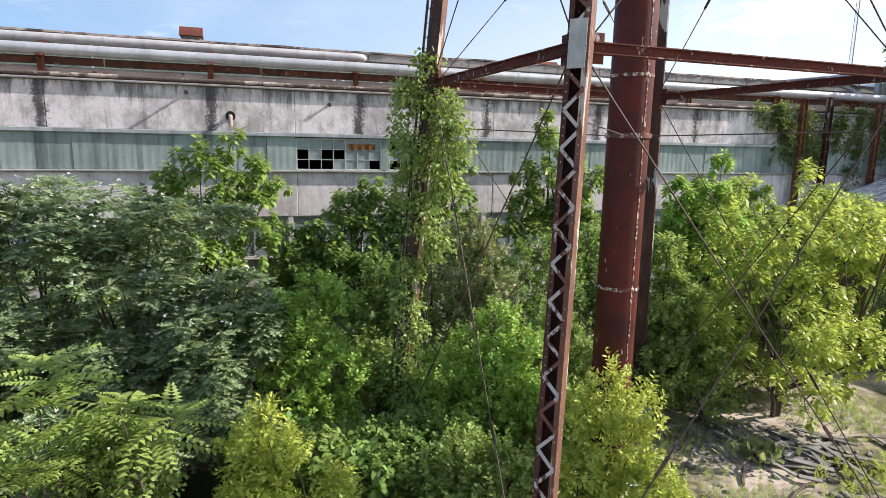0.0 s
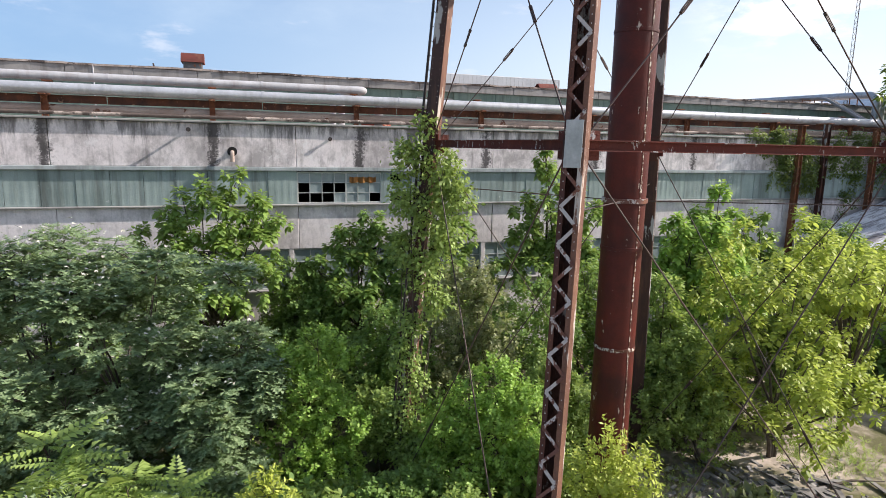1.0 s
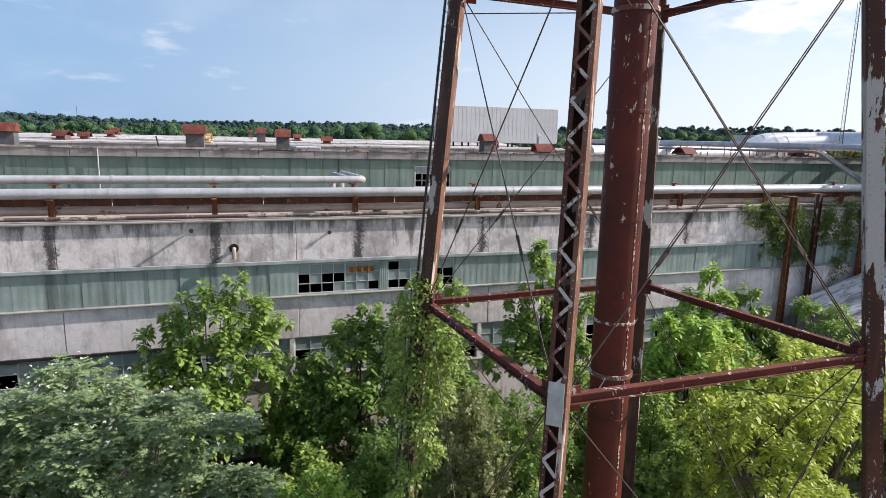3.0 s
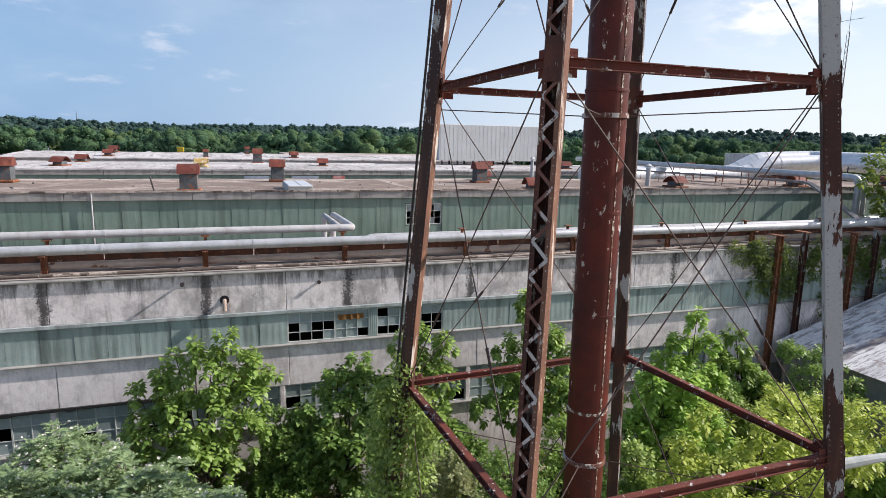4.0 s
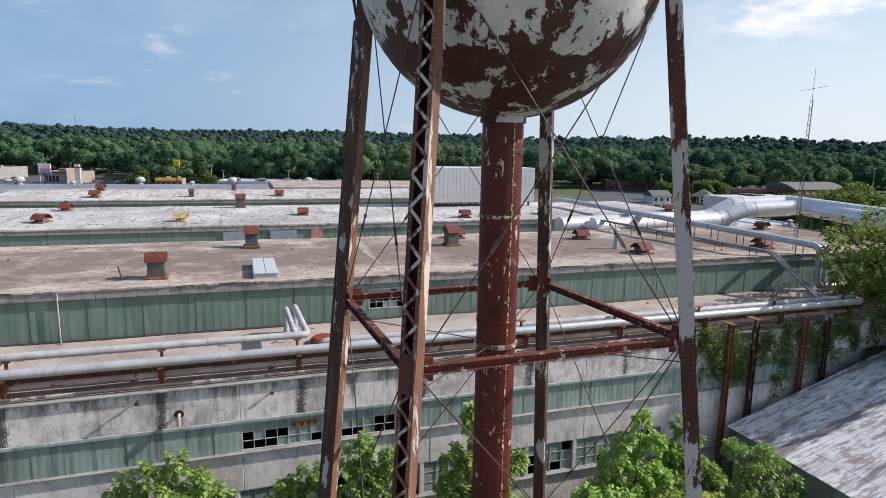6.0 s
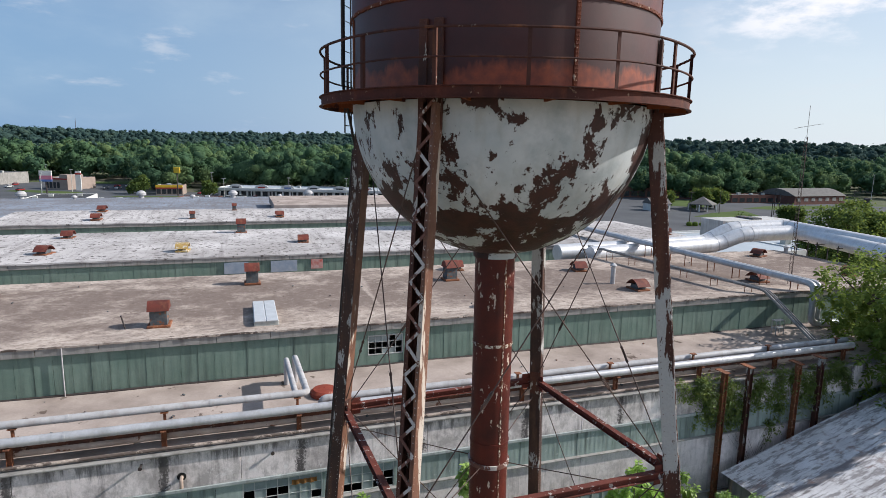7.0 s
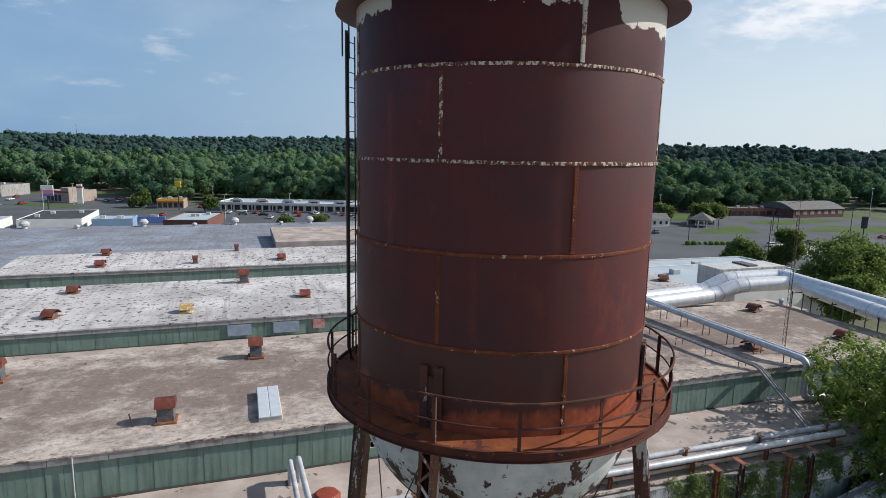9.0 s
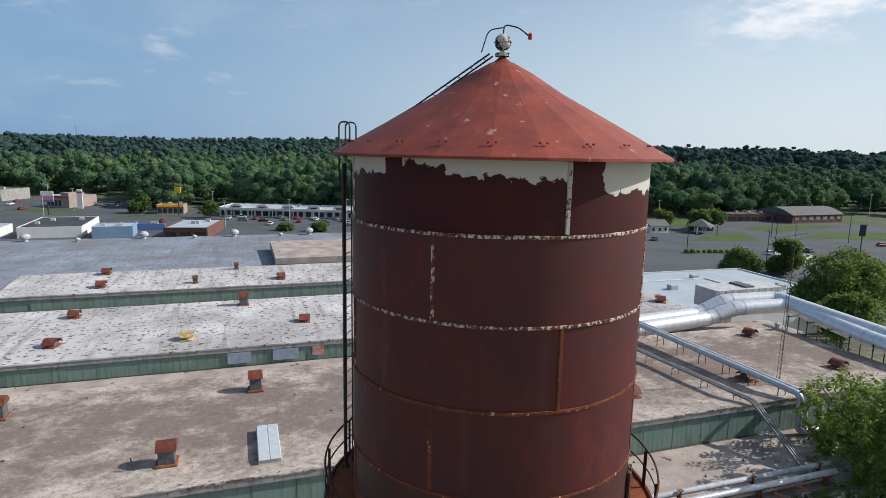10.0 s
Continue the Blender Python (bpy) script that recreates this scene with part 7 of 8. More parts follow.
tube(bm, [(-1.0, 0.3, 13.6), (1.1, -0.3, 14.0)], 0.016, 5)
for k in range(6):
    c = Vector((-1.0, 0.3, 13.6)).lerp(Vector((1.1, -0.3, 14.0)), k / 5)
    tube(bm, [c + Vector((-0.1, -0.3, 0)), c + Vector((0.1, 0.3, 0))], 0.008, 4)
part("aerial", bm, M["rod"], root)

# low platform steps against the clerestory
root = on_factory("roof_step", "small steel step frame beside the clerestory", "steps", "", 33.2, 6.6, 11.1)
for z in (0.55, 1.15):
    bm = bmesh.new()
    box(bm, (0, 0, z), (0.9, 0.45, 0.05), 0.01)
    part("tread", bm, M["pipe_white"], root)
for s_ in (-0.4, 0.4):
    for q in (-0.2, 0.2):
        bm = bmesh.new()
        box(bm, (s_, q, 0.6), (0.05, 0.05, 1.2))
        part("step_leg", bm, M["pipe_white"], root)

# ---- metal-roofed hall behind ----
hall = thing("rear_hall", BLD, "large low hall with a grey ribbed metal roof", "hall", kind="structure")
for a, b, v0, v1, z0, z1 in ((-78.0, 40.0, 73.0, 126.0, 13.3, 12.4), (-78.0, -37.1, 61.2, 72.97, 13.5, 13.3)):
    n = 120
    for k in range(24):
        bm = bmesh.new()
        u0, u1 = a + (b - a) * k / 24, a + (b - a) * (k + 1) / 24
        prev = None
        for i in range(9):
            u = u0 + (u1 - u0) * i / 8
            h = 0.012 if i % 2 else 0.0
            pv = [bm.verts.new((u, v0, z0 + h)), bm.verts.new((u, v1, z1 + h))]
            if prev:
                bm.faces.new([prev[0], pv[0], pv[1], prev[1]])
            prev = pv
        part("roof_sheet", bm, M["roof_metal"], hall)
bm = bmesh.new()
for u in (-77.9, 39.9):
    box(bm, (u, 99.5, 6.2), (0.3, 52.6, 12.2))
for v in (73.1, 125.8):
    box(bm, (-19, v, 6.1), (117.4, 0.3, 12.1))
box(bm, (-57.6, 61.3, 6.7), (41.0, 0.2, 13.4))
part("hall_wall", bm, M["fascia"], hall)
bm = bmesh.new()
box(bm, (20, 90, 14.1), (42.0, 20.0, 1.2), 0.05)
part("raised_roof", bm, M["roof_low"], hall, "raised brown roof section")
bm = bmesh.new()
lathe(bm, [(0.55, 0), (0.55, 0.7), (1.0, 0.8), (1.05, 1.25), (0.6, 1.75), (0.05, 1.85)], 18)
tv = mesh_of("turbine_vent", bm, M["pipe_white"], True)
for k, u in enumerate((-51.5, -41.0, -28.0, -17.0, -8.2, 2.5, 9.5, 26.0)):
    o = tagged(new("turbine_vent", tv), "round white turbine vent on the metal roof", "roof vent", "turbine vents")
    o.matrix_basis = BLD @ pose(u, 124.0 - (k % 2) * 2, 12.35) @ Matrix.Diagonal((*(3 * [0.55 if k % 2 else 1.0]), 1))

# ---- shed with a weathered roof ----
shed = thing("shed", BLD @ pose(21.5, -1.1, 0), "lean-to shed with a weathered patchy sheet roof", "shed")
SL = 0.285
bm = bmesh.new()
box(bm, (0.3, -8.2, 2.7), (0.15, 15.6, 5.4))
part("shed_wall", bm, M["fascia"], shed)
bm = bmesh.new()
vv = [bm.verts.new(p) for p in ((0.3, 0, 0), (19, 0, 0), (19, 0, 5.4 + 18.7 * SL), (0.3, 0, 5.42))]
bm.faces.new(vv)
bm.faces.new([bm.verts.new(v.co + Vector((0, -0.15, 0))) for v in vv][::-1])
part("shed_wall", bm, M["fascia"], shed)
bm = bmesh.new()
box(bm, (0, 0, 0), (1.535, 0.996, 0.02))
sheet_me = mesh_of("roof_sheet", bm, M["shed_roof"])
rr = random.Random(3)
for i in range(13):
    for j in range(16):
        o = new("roof_sheet", sheet_me)
        o.parent = shed
        x = 0.55 + i * 1.48
        o.matrix_basis = pose(x, -0.35 - j * 1.0, 5.62 + (x - 0.2) * SL + rr.uniform(0, 0.012), 0, -math.degrees(math.atan(SL)) + rr.uniform(-0.15, 0.15), rr.uniform(-0.3, 0.3))

# creeper hanging over the overgrown wall
lobes_ = []
for u0, u1, drop, n_ in ((18.4, 20.0, 0.8, 9), (19.6, 23.2, 2.6, 40), (21.0, 22.6, 4.2, 10), (23.4, 25.2, 1.7, 14), (25.2, 26.6, 3.8, 18), (27.0, 29.2, 2.4, 20), (29.4, 32.5, 2.2, 22)):
    for k in range(n_):
        u = R_.uniform(u0, u1)
        p = BLD @ Vector((u, -0.12, 11.0 - R_.random() ** 1.3 * drop))
        lobes_.append((p.x, p.y, p.z, R_.uniform(0.22, 0.45), 0.16, R_.uniform(0.4, 0.75)))
pv = BLD @ Vector((24.5, -0.5, 0))
tree("creeper", pv, lobes_, "small", M["lf_ivy"], 0.15, 1700, 12, 0.11, "dark creeper hanging over the wall between posts", 141, 0.8, trunk_r=0.012, category="creeper")


# ---- rubble and planks on the bare ground ----
rr = random.Random(21)
plank_bm = bmesh.new()
box(plank_bm, (0, 0, 0), (2.2, 0.16, 0.035), 0.006)
plank_me = mesh_of("plank", plank_bm, plain("grey_timber", (0.29, 0.27, 0.25), (0.16, 0.15, 0.14), 2.0, 0.9, vary=0.5))
heap = thing("plank_heap", Matrix.Translation((10.6, 16.2, 0)), "heap of broken grey planks on bare ground", "planks")
for k in range(30):
    o = new("plank", plank_me)
    o.parent = heap
    a = rr.gauss(-38, 34)
    o.matrix_basis = pose(rr.gauss(0, 1.1), rr.gauss(0, 0.7), 0.06 + 0.012 * (k % 14), rr.uniform(-6, 6), rr.uniform(-5, 5), a) @ Matrix.Diagonal((rr.uniform(0.25, 1.25), rr.uniform(0.7, 1.6), 1, 1))
bm = bmesh.new()
for k in range(420):
    x, y = rr.gauss(9.6, 1.9), rr.gauss(16.9, 1.2)
    s = rr.uniform(0.03, 0.16)
    m_ = pose(x, y, s * 0.25, rr.uniform(-30, 30), rr.uniform(-30, 30), rr.uniform(0, 180))
    box(bm, (0, 0, 0), (s * rr.uniform(0.8, 2), s, s * rr.uniform(0.4, 0.9)), s * 0.12, m_)
single("rubble", bm, plain("broken_stone", (0.30, 0.28, 0.26), (0.13, 0.12, 0.115), 3.0, 0.9, vary=0.0), "loose grey rubble on bare ground", "rubble", kind="stuff")
for x, y, a, ln in ((9.7, 14.4, 35, 2.4), (12.4, 15.2, -40, 3.0), (8.6, 15.4, 60, 1.8), (13.0, 17.2, 10, 2.2)):
    bm = bmesh.new()
    tube(bm, [(-ln / 2, 0, 0.06), (0, 0.08, 0.16), (ln / 2, -0.05, 0.10)], [0.05, 0.04, 0.015], 6)
    single("dead_branch", bm, M["bark"], "dry dead branch lying on bare ground", "branch", "dead branches", m=pose(x, y, 0, 0, 0, a))
rng = np.random.default_rng(9)
for k, (cx_, cy_, sx, sy, n, mt, s) in enumerate(((8.2, 12.4, 2.0, 0.9, 900, "lf_small", 0.26), (9.4, 16.2, 0.35, 0.3, 160, "lf_grey", 0.3), (12.8, 14.6, 1.2, 0.6, 500, "lf_lime", 0.26), (6.9, 16.5, 1.0, 1.2, 420, "lf_small", 0.2), (13.5, 18.6, 1.2, 0.8, 420, "lf_small", 0.24))):
    at = np.stack([rng.normal(cx_, sx, n), rng.normal(cy_, sy, n), rng.uniform(0.0, 0.35, n)], 1)
    up_ = unit(rng.normal(size=(n, 3)))
    ax = unit(rng.normal(size=(n, 3)) * 0.6 + np.array([0, 0, 0.9]))
    g = leaves("weed_patch", at, ax, up_, s * (0.6 + 0.8 * rng.random(n)), "frond" if k != 1 else "small", M[mt])
    tagged(g, "patch of low green weeds on bare ground", "weeds", kind="stuff")


# ---- town beyond the factory ----
def flat_sheet(name, pts, z, material, label, category, kind="structure"):
    bm = bmesh.new()
    bm.faces.new([bm.verts.new((x, y, z)) for x, y in pts])
    return single(name, bm, M[material], label, category, kind=kind)


flat_sheet("car_park", ((-300, 150), (-12, 176), (-8, 262), (0, 312), (-145, 312), (-150, 330), (-186, 376), (-262, 384), (-340, 384)), 0.05, "asphalt", "wide grey asphalt car parks and street", "car park")
flat_sheet("road", ((40, 150), (150, 150), (340, 205), (360, 300), (230, 300), (150, 345), (92, 345), (60, 262)), 0.06, "asphalt", "broad grey street crossing with car parks", "road")
for pts in (((102, 236), (133, 241), (138, 268), (118, 254)), ((143, 278), (160, 273), (205, 296), (196, 302), (160, 292)), ((155, 252), (192, 249), (300, 262), (300, 292), (210, 274), (177, 272)), ((104, 286), (128, 280), (142, 320), (112, 322)), ((160, 196), (300, 232), (300, 240), (162, 206))):
    flat_sheet("lawn", pts, 0.10, "grass", "mown green lawn strip beside the road", "lawn")
flat_sheet("lawn", ((-222, 362), (-184, 362), (-184, 380), (-222, 380)), 0.08, "grass", "mown green lawn by woods", "lawn")
flat_sheet("lawn", ((-128, 314), (-106, 314), (-106, 366), (-130, 366)), 0.07, "grass", "mown green lawn by woods", "lawn")
flat_sheet("lawn", ((-215, 296), (-180, 288), (-172, 294), (-180, 300), (-212, 306)), 0.09, "grass", "planted green strip around the restaurant", "lawn")
flat_sheet("lawn", ((-150, 276), (-118, 284), (-118, 288), (-150, 282)), 0.09, "grass", "planted green strip along the street", "lawn")
WHITE = plain("white_wall", (0.70, 0.70, 0.68), (0.60, 0.60, 0.58), 0.3, 0.8)
M["white_wall"] = WHITE
M["brick"] = plain("red_brick", (0.17, 0.078, 0.060), (0.12, 0.056, 0.046), 0.4, 0.9, grain=6)
M["tan_wall"] = plain("tan_wall", (0.37, 0.30, 0.255), (0.30, 0.24, 0.205), 0.4, 0.85)
M["glass_dark"] = plain("shop_glass", (0.03, 0.035, 0.04), (0.06, 0.065, 0.07), 0.6, 0.15, bump=0.0)
M["red_band"] = plain("red_band", (0.42, 0.04, 0.03), (0.34, 0.035, 0.03), 1, 0.6)
M["yellow_band"] = plain("yellow_band", (0.75, 0.50, 0.03), (0.65, 0.42, 0.03), 1, 0.6)
M["blue_wall"] = plain("blue_wall", (0.22, 0.34, 0.46), (0.18, 0.28, 0.40), 0.4, 0.8)
M["black_roof"] = plain("black_roof", (0.035, 0.037, 0.04), (0.06, 0.06, 0.065), 0.2, 0.9)
M["pale_roof"] = plain("pale_blue_roof", (0.40, 0.46, 0.51), (0.33, 0.38, 0.43), 0.2, 0.8)
M["grey_roof"] = plain("grey_shingle", (0.16, 0.155, 0.15), (0.11, 0.105, 0.10), 0.6, 0.9)
M["pink"] = plain("pink_sign", (0.62, 0.22, 0.30), (0.55, 0.20, 0.28), 1, 0.5)
M["blue_sign"] = plain("blue_sign", (0.12, 0.20, 0.45), (0.10, 0.17, 0.40), 1, 0.5)


def block(name, x, y, w, d, h, turn, wall, roof_m, label, windows=0, parapet=0.5, category="building"):
    root = thing(name, pose(x, y, 0, 0, 0, turn), label, category)
    bm = bmesh.new()
    for a, b, c, e in ((0, -d / 2, w, 0.3), (0, d / 2, w, 0.3), (-w / 2, 0, 0.3, d - 0.3), (w / 2, 0, 0.3, d - 0.3)):
        box(bm, (a, b, h / 2), (c, e, h))
    part("wall", bm, M[wall], root)
    bm = bmesh.new()
    box(bm, (0, 0, h - parapet), (w - 0.3, d - 0.3, 0.2))
    part("roof", bm, M[roof_m], root)
    for k in range(windows):
        bm = bmesh.new()
        ww = w / windows
        box(bm, (-w / 2 + (k + 0.5) * ww, -d / 2 - 0.16, h * 0.36), (ww * 0.72, 0.08, h * 0.5), 0.01)
        part("window", bm, M["glass_dark"], root)
    rr_ = random.Random(int(abs(x)))
    for k in range(3):
        bm = bmesh.new()
        box(bm, (rr_.uniform(-w * 0.35, w * 0.35), rr_.uniform(-d * 0.3, d * 0.3), h + 0.1), (1.6, 1.3, 1.2), 0.05)
        part("roof_unit", bm, M["frame_white"], root)
    return root


# row of shops with arched white parapets
mall = block("shop_row", -46, 298, 118, 18, 4.6, -1, "white_wall", "pale_roof", "long white row of shops with arched parapets", 34, 0.4)
for k in range(9):
    bm = bmesh.new()
    n = 10
    a = [bm.verts.new((-50 + k * 12.5 + 3.2 * math.cos(math.pi * i / n), -11.0, 4.6 + 1.7 * math.sin(math.pi * i / n))) for i in range(n + 1)]
    b = [bm.verts.new(v.co + Vector((0, 0.4, 0))) for v in a]
    bm.faces.new(a)
    bm.faces.new(b[::-1])
    for i in range(n):
        bm.faces.new([a[i + 1], a[i], b[i], b[i + 1]])
    part("arched_parapet", bm, M["white_wall"], mall)
    bm = bmesh.new()
    box(bm, (-50 + k * 12.5, -11.1, 4.75), (3.4, 0.1, 0.8), 0.02)
    part("shop_sign", bm, M[("glass_dark", "red_band", "blue_sign", "black_roof")[k % 4]], mall, "dark shop sign panel")
bm = bmesh.new()
box(bm, (0, -10.2, 3.9), (118, 2.4, 1.2), 0.05)
part("canopy", bm, M["white_wall"], mall)
for k in range(24):
    bm = bmesh.new()
    box(bm, (-57.5 + k * 5, -11.2, 1.7), (0.35, 0.35, 3.4))
    part("canopy_post", bm, M["white_wall"], mall)
# restaurants, offices and sheds
r1 = block("snack_bar", -132, 299, 12, 11, 4.6, 14, "tan_wall", "grey_roof", "small snack bar with a yellow and red roof band", 5)
bm = bmesh.new()
box(bm, (0, -5.7, 4.2), (12.2, 0.5, 1.2), 0.05)
part("roof_band", bm, M["yellow_band"], r1, "yellow band")
bm = bmesh.new()
box(bm, (0, -5.75, 3.3), (12.2, 0.5, 0.5), 0.05)
part("roof_band", bm, M["red_band"], r1, "red band")
r2 = block("restaurant", -196, 322, 15, 17, 6.2, -17, "tan_wall", "pale_roof", "pinkish tan restaurant with a red roof stripe", 6)
bm = bmesh.new()
box(bm, (0, -8.7, 5.5), (15.2, 0.4, 0.7), 0.05)
part("roof_band", bm, M["red_band"], r2, "red stripe")
bm = bmesh.new()
box(bm, (5.0, -4, 3.9), (5.4, 9.6, 7.8), 0.05)
part("raised_front", bm, M["tan_wall"], r2)
block("office", -261, 351, 30, 22, 6.6, -4, "fascia", "grey_roof", "long grey low office building", 10)
block("white_store", -143, 228, 20, 33, 4.0, 20, "white_wall", "black_roof", "white walled store with a black flat roof", 0, 0.3)
block("white_store", -169, 212, 26, 20, 3.2, 20, "white_wall", "pale_roof", "low white store with a pale flat roof", 3, 0.3)
block("blue_store", -118.5, 221, 13, 12, 4.2, 20, "blue_wall", "pale_roof", "small blue walled store", 0, 0.4)
block("brick_store", -92, 229, 15, 27, 4.3, 8, "brick", "pale_roof", "brown brick store with a pale blue flat roof", 3, 0.5)
block("blue_fence_store", -115, 237, 14, 2, 2.6, 16, "blue_sign", "pale_roof", "low dark blue painted hoarding", 0, 0.3)
block("brick_school", 122, 344, 52, 20, 6.0, -6, "brick", "pale_roof", "long red brick building with a pale flat roof", 12)
block("brick_annex", 168, 318, 34, 10, 4.2, 12, "brick", "grey_roof", "low brick annex with grey roof", 8)
for x, y, w, t in ((97, 262, 9, 15), (214, 372, 16, 30), (150, 420, 14, -10)):
    root = thing("house", pose(x, y, hill(x, y), 0, 0, t), "small white house with a grey gabled roof", "house", "houses")
    bm = bmesh.new()
    box(bm, (0, 0, 1.6), (w, 7, 3.2))
    part("wall", bm, M["white_wall"], root)
    bm = bmesh.new()
    q = [(-w / 2 - 0.4, -4, 3.1), (w / 2 + 0.4, -4, 3.1), (w / 2 + 0.4, 0, 5.6), (-w / 2 - 0.4, 0, 5.6), (w / 2 + 0.4, 4, 3.1), (-w / 2 - 0.4, 4, 3.1)]
    vs = [bm.verts.new(p) for p in q]
    for f_ in ((0, 1, 2, 3), (3, 2, 4, 5), (1, 4, 2), (0, 3, 5), (0, 5, 4, 1)):
        bm.faces.new([vs[i] for i in f_])
    part("roof", bm, M["grey_roof"], root)
    for k in range(3):
        bm = bmesh.new()
        box(bm, (-w / 3 + k * w / 3, -3.55, 1.7), (1.1, 0.1, 1.3))
        part("window", bm, M["glass_dark"], root)
# barrel-roofed hall and open pavilion
root = thing("barrel_hall", pose(196, 322, 0, 0, 0, 20), "long brick hall with a grey barrel roof", "hall")
bm = bmesh.new()
box(bm, (0, 0, 2.2), (36, 22, 4.4))
part("wall", bm, M["brick"], root)
bm = bmesh.new()
n = 14
a = [bm.verts.new((-18.5, -11.5 + 23 * i / n, 4.3 + 3.4 * math.sin(math.pi * i / n))) for i in range(n + 1)]
b = [bm.verts.new(v.co + Vector((37, 0, 0))) for v in a]
for i in range(n):
    bm.faces.new([a[i], b[i], b[i + 1], a[i + 1]])
bm.faces.new(a[::-1])
bm.faces.new(b)
part("roof", bm, M["grey_roof"], root, "", True)
for k in range(7):
    bm = bmesh.new()
    box(bm, (-15 + k * 5, -11.05, 2.6), (2.6, 0.12, 1.8))
    part("window", bm, M["fascia"], root)
root = thing("pavilion", pose(117, 262, 0, 0, 0, 10), "open pavilion with a dark hipped roof on white posts", "pavilion")
bm = bmesh.new()
lathe(bm, [(7.0, 3.0), (7.0, 3.3), (0.1, 6.4)], 4)
part("roof", bm, M["grey_roof"], root)
for x in (-4, 0, 4):
    for y in (-4, 4):
        bm = bmesh.new()
        box(bm, (x, y, 1.5), (0.4, 0.4, 3.0))
        part("post", bm, M["white_wall"], root)
# white flat roofs right behind the factory
block("white_annex", 62, 124, 36, 28, 7.2, 17, "white_wall", "pale_roof", "white annex with a pale flat roof", 0, 0.4)
block("pale_annex", 46, 104, 30, 22, 9.5, 18.5, "white_wall", "pale_roof", "pale roofed annex behind the ducts", 0, 0.3)
block("white_store", 116, 190, 11, 7, 3.0, 30, "white_wall", "pale_roof", "small white roofed store", 3)


# signs, poles and cars
def pole(x, y, h, name="street_lamp", label="tall thin street lamp"):
    root = thing(name, pose(x, y, hill(x, y)), label, name.replace("_", " "), name + "s")
    bm = bmesh.new()
    tube(bm, [(0, 0, 0), (0, 0, h)], [0.16, 0.10], 6)
    part("pole_shaft", bm, M["dark_steel"] if name != "street_lamp" else M["frame_white"], root)
    bm = bmesh.new()
    if name == "street_lamp":
        box(bm, (0, 0, h), (1.5, 0.5, 0.25), 0.05)
        part("lamp_head", bm, M["frame_white"], root)
    else:
        box(bm, (0, 0, h - 0.8), (2.4, 0.14, 0.14))
        part("cross_arm", bm, M["bark"], root)
    return root


for x, y, h in ((-172, 262, 11), (-112, 300, 11), (-64, 262, 11), (-88, 250, 11), (-150, 330, 12), (-214, 330, 12), (-40, 268, 11), (220, 303, 16), (112, 300, 11), (-182, 300, 11), (-24, 250, 11)):
    pole(x, y, h)
for x, y, h in ((108, 190, 11), (126, 218, 11), (92, 214, 12), (168, 240, 12), (142, 250, 11), (196, 250, 12), (120, 252, 10)):
    pole(x, y, h, "utility_pole", "wooden utility pole with a cross arm")
root = thing("pole_sign", pose(-124, 288, 0), "tall yellow square sign on a dark pole", "sign", "pole signs")
bm = bmesh.new()
tube(bm, [(0, 0, 0), (0, 0, 11)], 0.28, 8)
part("pole_shaft", bm, M["dark_steel"], root)
bm = bmesh.new()
box(bm, (0, 0, 12.3), (3.0, 0.6, 2.8), 0.1)
part("sign_box", bm, M["yellow_band"], root)
root = thing("pole_sign", pose(-181, 279, 0, 0, 0, 12), "large pink, white and blue sign board on a post", "sign", "pole signs")
bm = bmesh.new()
tube(bm, [(0, 0, 0), (0, 0, 10)], 0.35, 8)
part("pole_shaft", bm, M["dark_steel"], root)
for z, mt, h in ((10.2, "white_wall", 2.2), (8.2, "pink", 1.8), (6.8, "blue_sign", 1.0)):
    bm = bmesh.new()
    box(bm, (0, 0, z), (5.2, 0.8, h), 0.05)
    part("sign_panel", bm, M[mt], root)
root = thing("pole_sign", pose(-184, 309, 0, 0, 0, 12), "tall white sign with a red edge", "sign", "pole signs")
bm = bmesh.new()
box(bm, (0, 0, 5), (2.6, 0.8, 10), 0.1)
part("sign_box", bm, M["white_wall"], root)
bm = bmesh.new()
box(bm, (0, -0.03, 8.6), (2.7, 0.9, 0.8), 0.05)
part("sign_band", bm, M["red_band"], root)
root = thing("pole_sign", pose(157, 217, 0), "dark upright sign on a pole", "sign", "pole signs")
bm = bmesh.new()
tube(bm, [(0, 0, 0), (0, 0, 6)], 0.2, 6)
part("pole_shaft", bm, M["dark_steel"], root)
bm = bmesh.new()
box(bm, (0, 0, 8), (2.4, 0.5, 4.4), 0.2)
part("sign_box", bm, M["black_roof"], root)


def car(paint, label):
    root = thing("car", Matrix(), label, "car", "parked cars")
    bm = bmesh.new()
    box(bm, (0, 0, 0.62), (4.5, 1.8, 0.66), 0.14)
    part("body", bm, paint, root)
    bm = bmesh.new()
    lo = [(-1.7, -0.82), (1.2, -0.82), (1.2, 0.82), (-1.7, 0.82)]
    hi = [(-1.2, -0.66), (0.5, -0.66), (0.5, 0.66), (-1.2, 0.66)]
    a = [bm.verts.new((x, y, 0.93)) for x, y in lo]
    b = [bm.verts.new((x, y, 1.45)) for x, y in hi]
    for i in range(4):
        bm.faces.new([a[i], a[(i + 1) % 4], b[(i + 1) % 4], b[i]])
    part("cabin", bm, M["glass_dark"], root)
    bm = bmesh.new()
    box(bm, (-0.35, 0, 1.47), (1.72, 1.34, 0.06), 0.02)
    part("car_roof", bm, paint, root)
    for x in (-1.4, 1.4):
        for y in (-0.85, 0.85):
            bm = bmesh.new()
            tube(bm, [(x, y - 0.1, 0.33), (x, y + 0.1, 0.33)], 0.33, 12)
            part("wheel", bm, M["black_roof"], root)
    return root


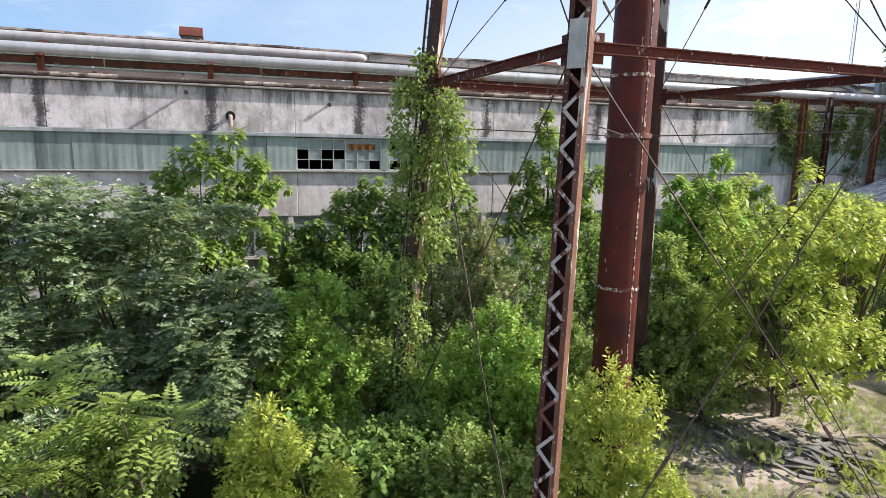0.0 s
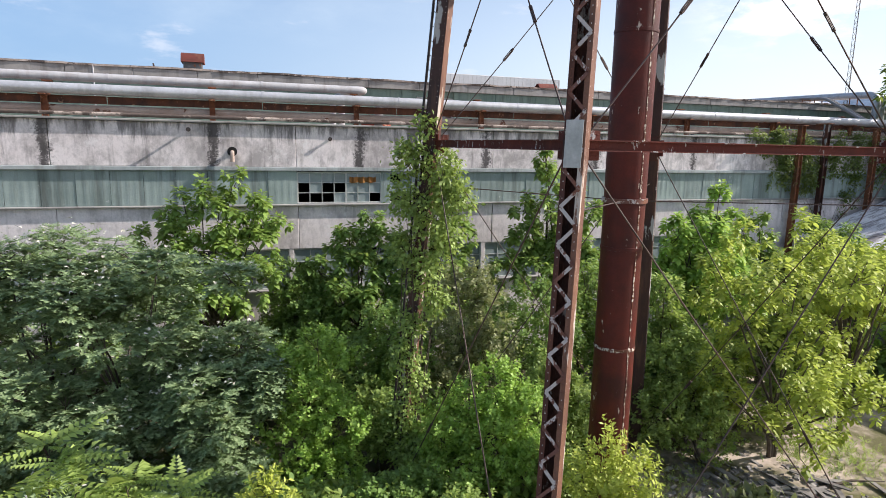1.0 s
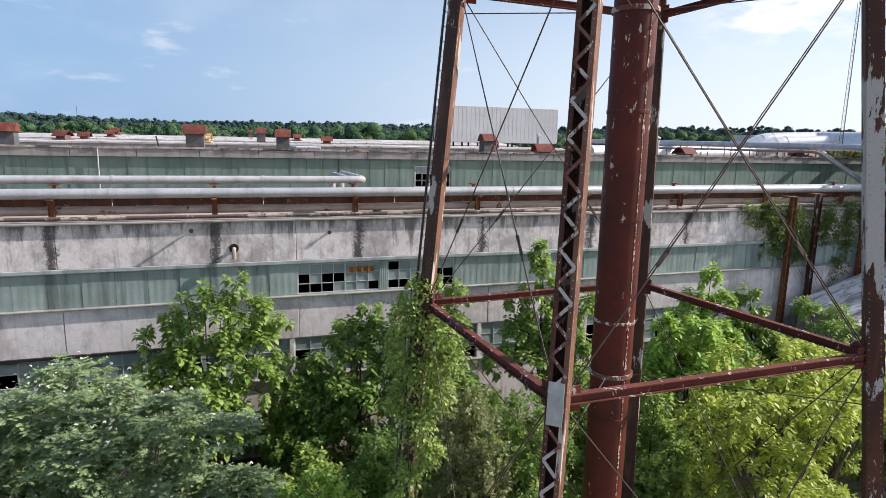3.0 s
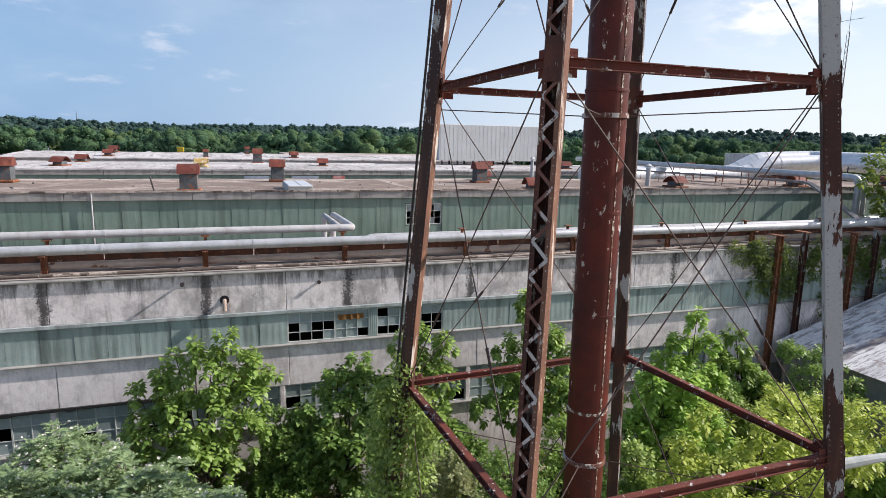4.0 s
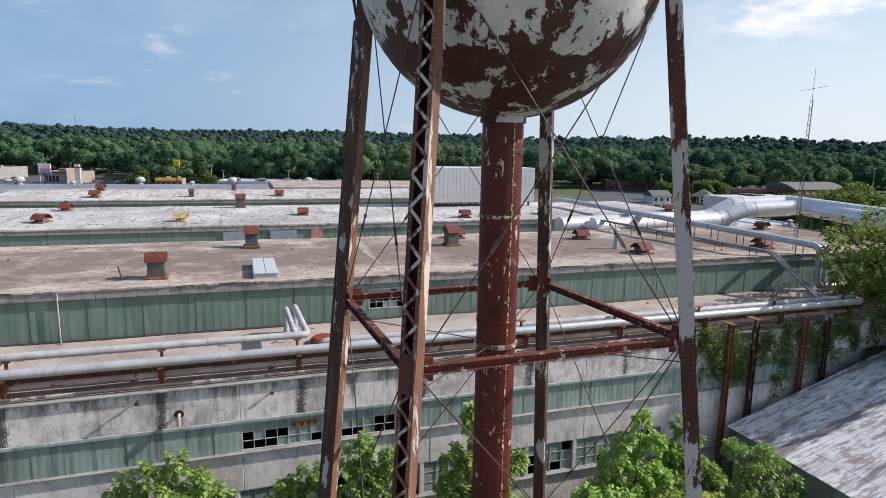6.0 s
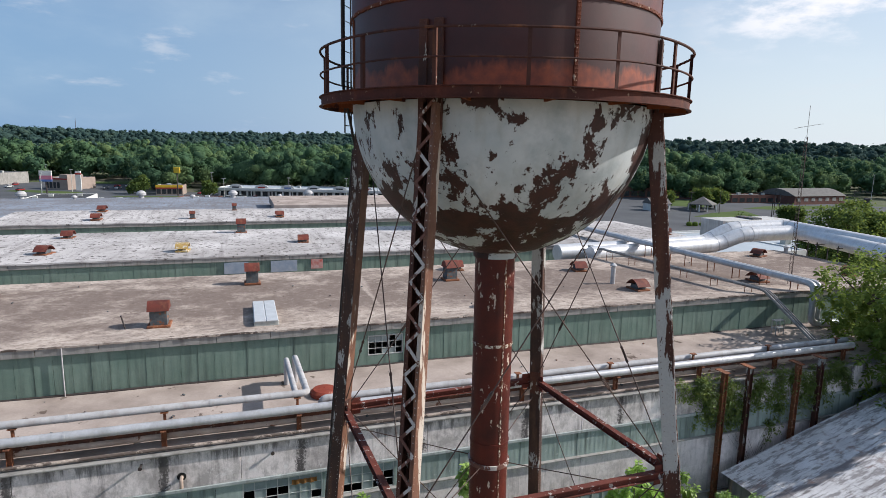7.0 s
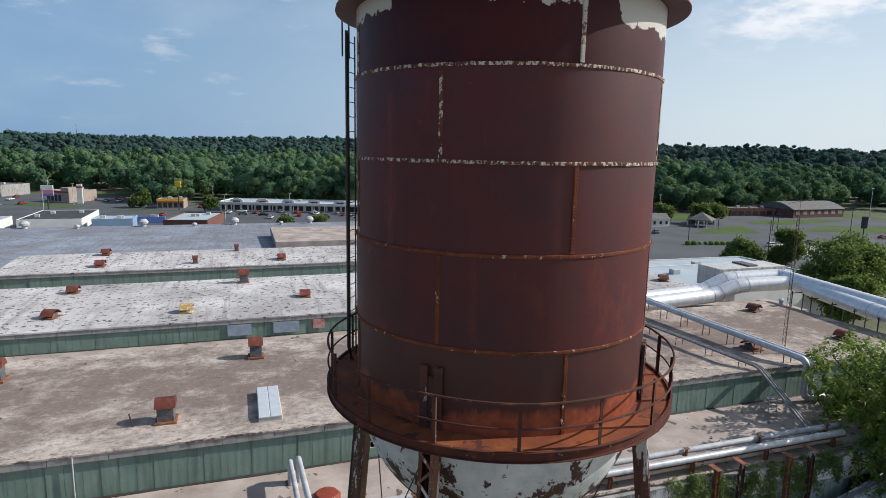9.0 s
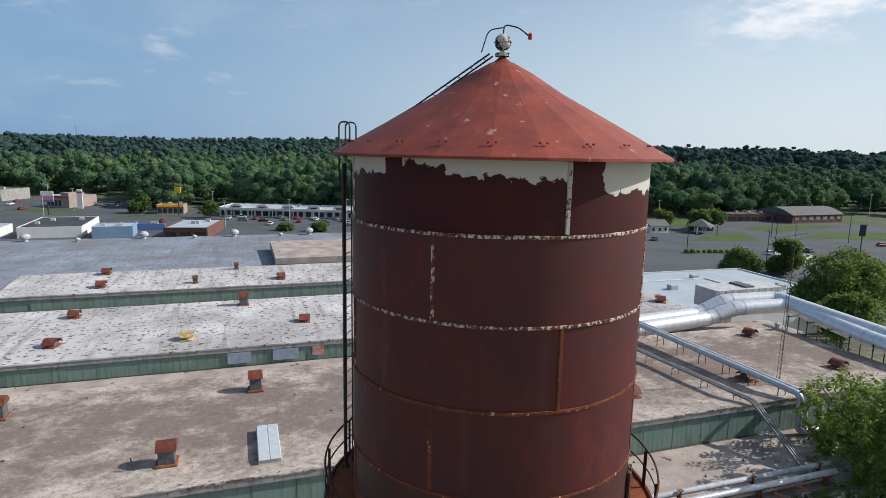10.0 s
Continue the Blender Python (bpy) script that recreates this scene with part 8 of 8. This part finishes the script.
PAINT = [plain("car_white", (0.72, 0.72, 0.71), (0.66, 0.66, 0.65), 1, 0.25, grain=3, bump=0.0), plain("car_grey", (0.20, 0.21, 0.22), (0.15, 0.16, 0.17), 1, 0.25, grain=3, bump=0.0), plain("car_red", (0.34, 0.03, 0.03), (0.28, 0.025, 0.025), 1, 0.25, grain=3, bump=0.0), plain("car_black", (0.02, 0.02, 0.022), (0.03, 0.03, 0.03), 1, 0.25, grain=3, bump=0.0)]
kinds = [car(PAINT[0], "white car standing on asphalt"), car(PAINT[1], "grey car standing on asphalt"), car(PAINT[2], "red car standing on asphalt"), car(PAINT[3], "black car standing on asphalt")]
spots = [(-96, 277), (-88, 272), (-84, 278), (-78, 270), (-70, 276), (-62, 271), (-56, 279), (-50, 270), (-43, 276), (-38, 268), (-124, 318), (-118, 300), (-172, 324), (-178, 322), (-208, 300), (-228, 320), (-96, 262), (-120, 262), (118, 206), (136, 214), (150, 205), (126, 200), (88, 236), (-30, 262), (-72, 260), (-160, 345), (-236, 336), (-92, 283), (-74, 284), (-66, 283), (-58, 284), (-47, 283), (-34, 284), (-22, 282), (-12, 276), (-180, 338), (-176, 342), (-212, 288), (-222, 282), (-240, 318), (112, 212), (176, 232)]
rr = random.Random(12)
for k, (x, y) in enumerate(spots):
    m_ = pose(x, y, 0.1, 0, 0, rr.choice((85, 92, 8, 95, 270)))
    src = kinds[(k * 5 + k // 3) % 4]
    if k < 4:
        kinds[k].matrix_basis = m_
    else:
        copy_thing(src, m_)
# middle-distance trees
for k, (x, y, z, r, h) in enumerate(((80, 112, 9.5, 8.0, 8.5), (92, 122, 8.0, 7.0, 7.0), (90, 170, 3.6, 5.2, 5.0), (103, 171, 4.8, 4.4, 7.6), (70, 96, 9.0, 3.4, 6.0), (-146, 295, 5.2, 4.4, 6.0), (-106, 281, 4.2, 3.1, 5.0), (121, 272, 5.0, 5.0, 6.0), (129, 276, 5.0, 5.0, 6.0), (106, 277, 5.2, 4.0, 6.4), (-61, 243, 1.5, 2.4, 1.6), (-47, 243, 1.6, 3.2, 1.6))):
    tree("shade_tree", (x, y, 0), blob(x, y, z, r, h, 11, R_, 0.9), "small", M["lf_shade"], 0.52 if y < 175 else 0.9, 1700 if y < 175 else 420, 9, 0.5, "full-crowned green shade tree", 300 + k, 0.2, trunk_r=0.3, group="shade trees", width=1.6)
bm = bmesh.new()
rngp = random.Random(2)
for k in range(9):
    x = 89 + k * 2.15
    ball(bm, (x, 206.7 + 0.12 * (x - 89), 0.7), rngp.uniform(0.75, 1.15), 9, 0.8)
single("hedge_row", bm, M["lf_oak"], "row of small clipped hedge plants", "hedge", kind="stuff")
# far mast and far water tower on the horizon
root = thing("far_mast", pose(-491, 820, hill(-491, 820)), "distant radio mast above the woods", "mast")
bm = bmesh.new()
tube(bm, [(0, 0, 0), (0, 0, 32)], [0.45, 0.2], 5)
part("mast_shaft", bm, M["rod"], root)
root = thing("far_water_tower", pose(262, 880, hill(262, 880)), "distant pale water tower dome above the woods", "water tower")
bm = bmesh.new()
ball(bm, (0, 0, 17), 9, 20, 0.6)
part("tank", bm, M["white_wall"], root, "", True)
bm = bmesh.new()
tube(bm, [(0, 0, 0), (0, 0, 13)], 1.5, 10)
part("stem", bm, M["white_wall"], root)
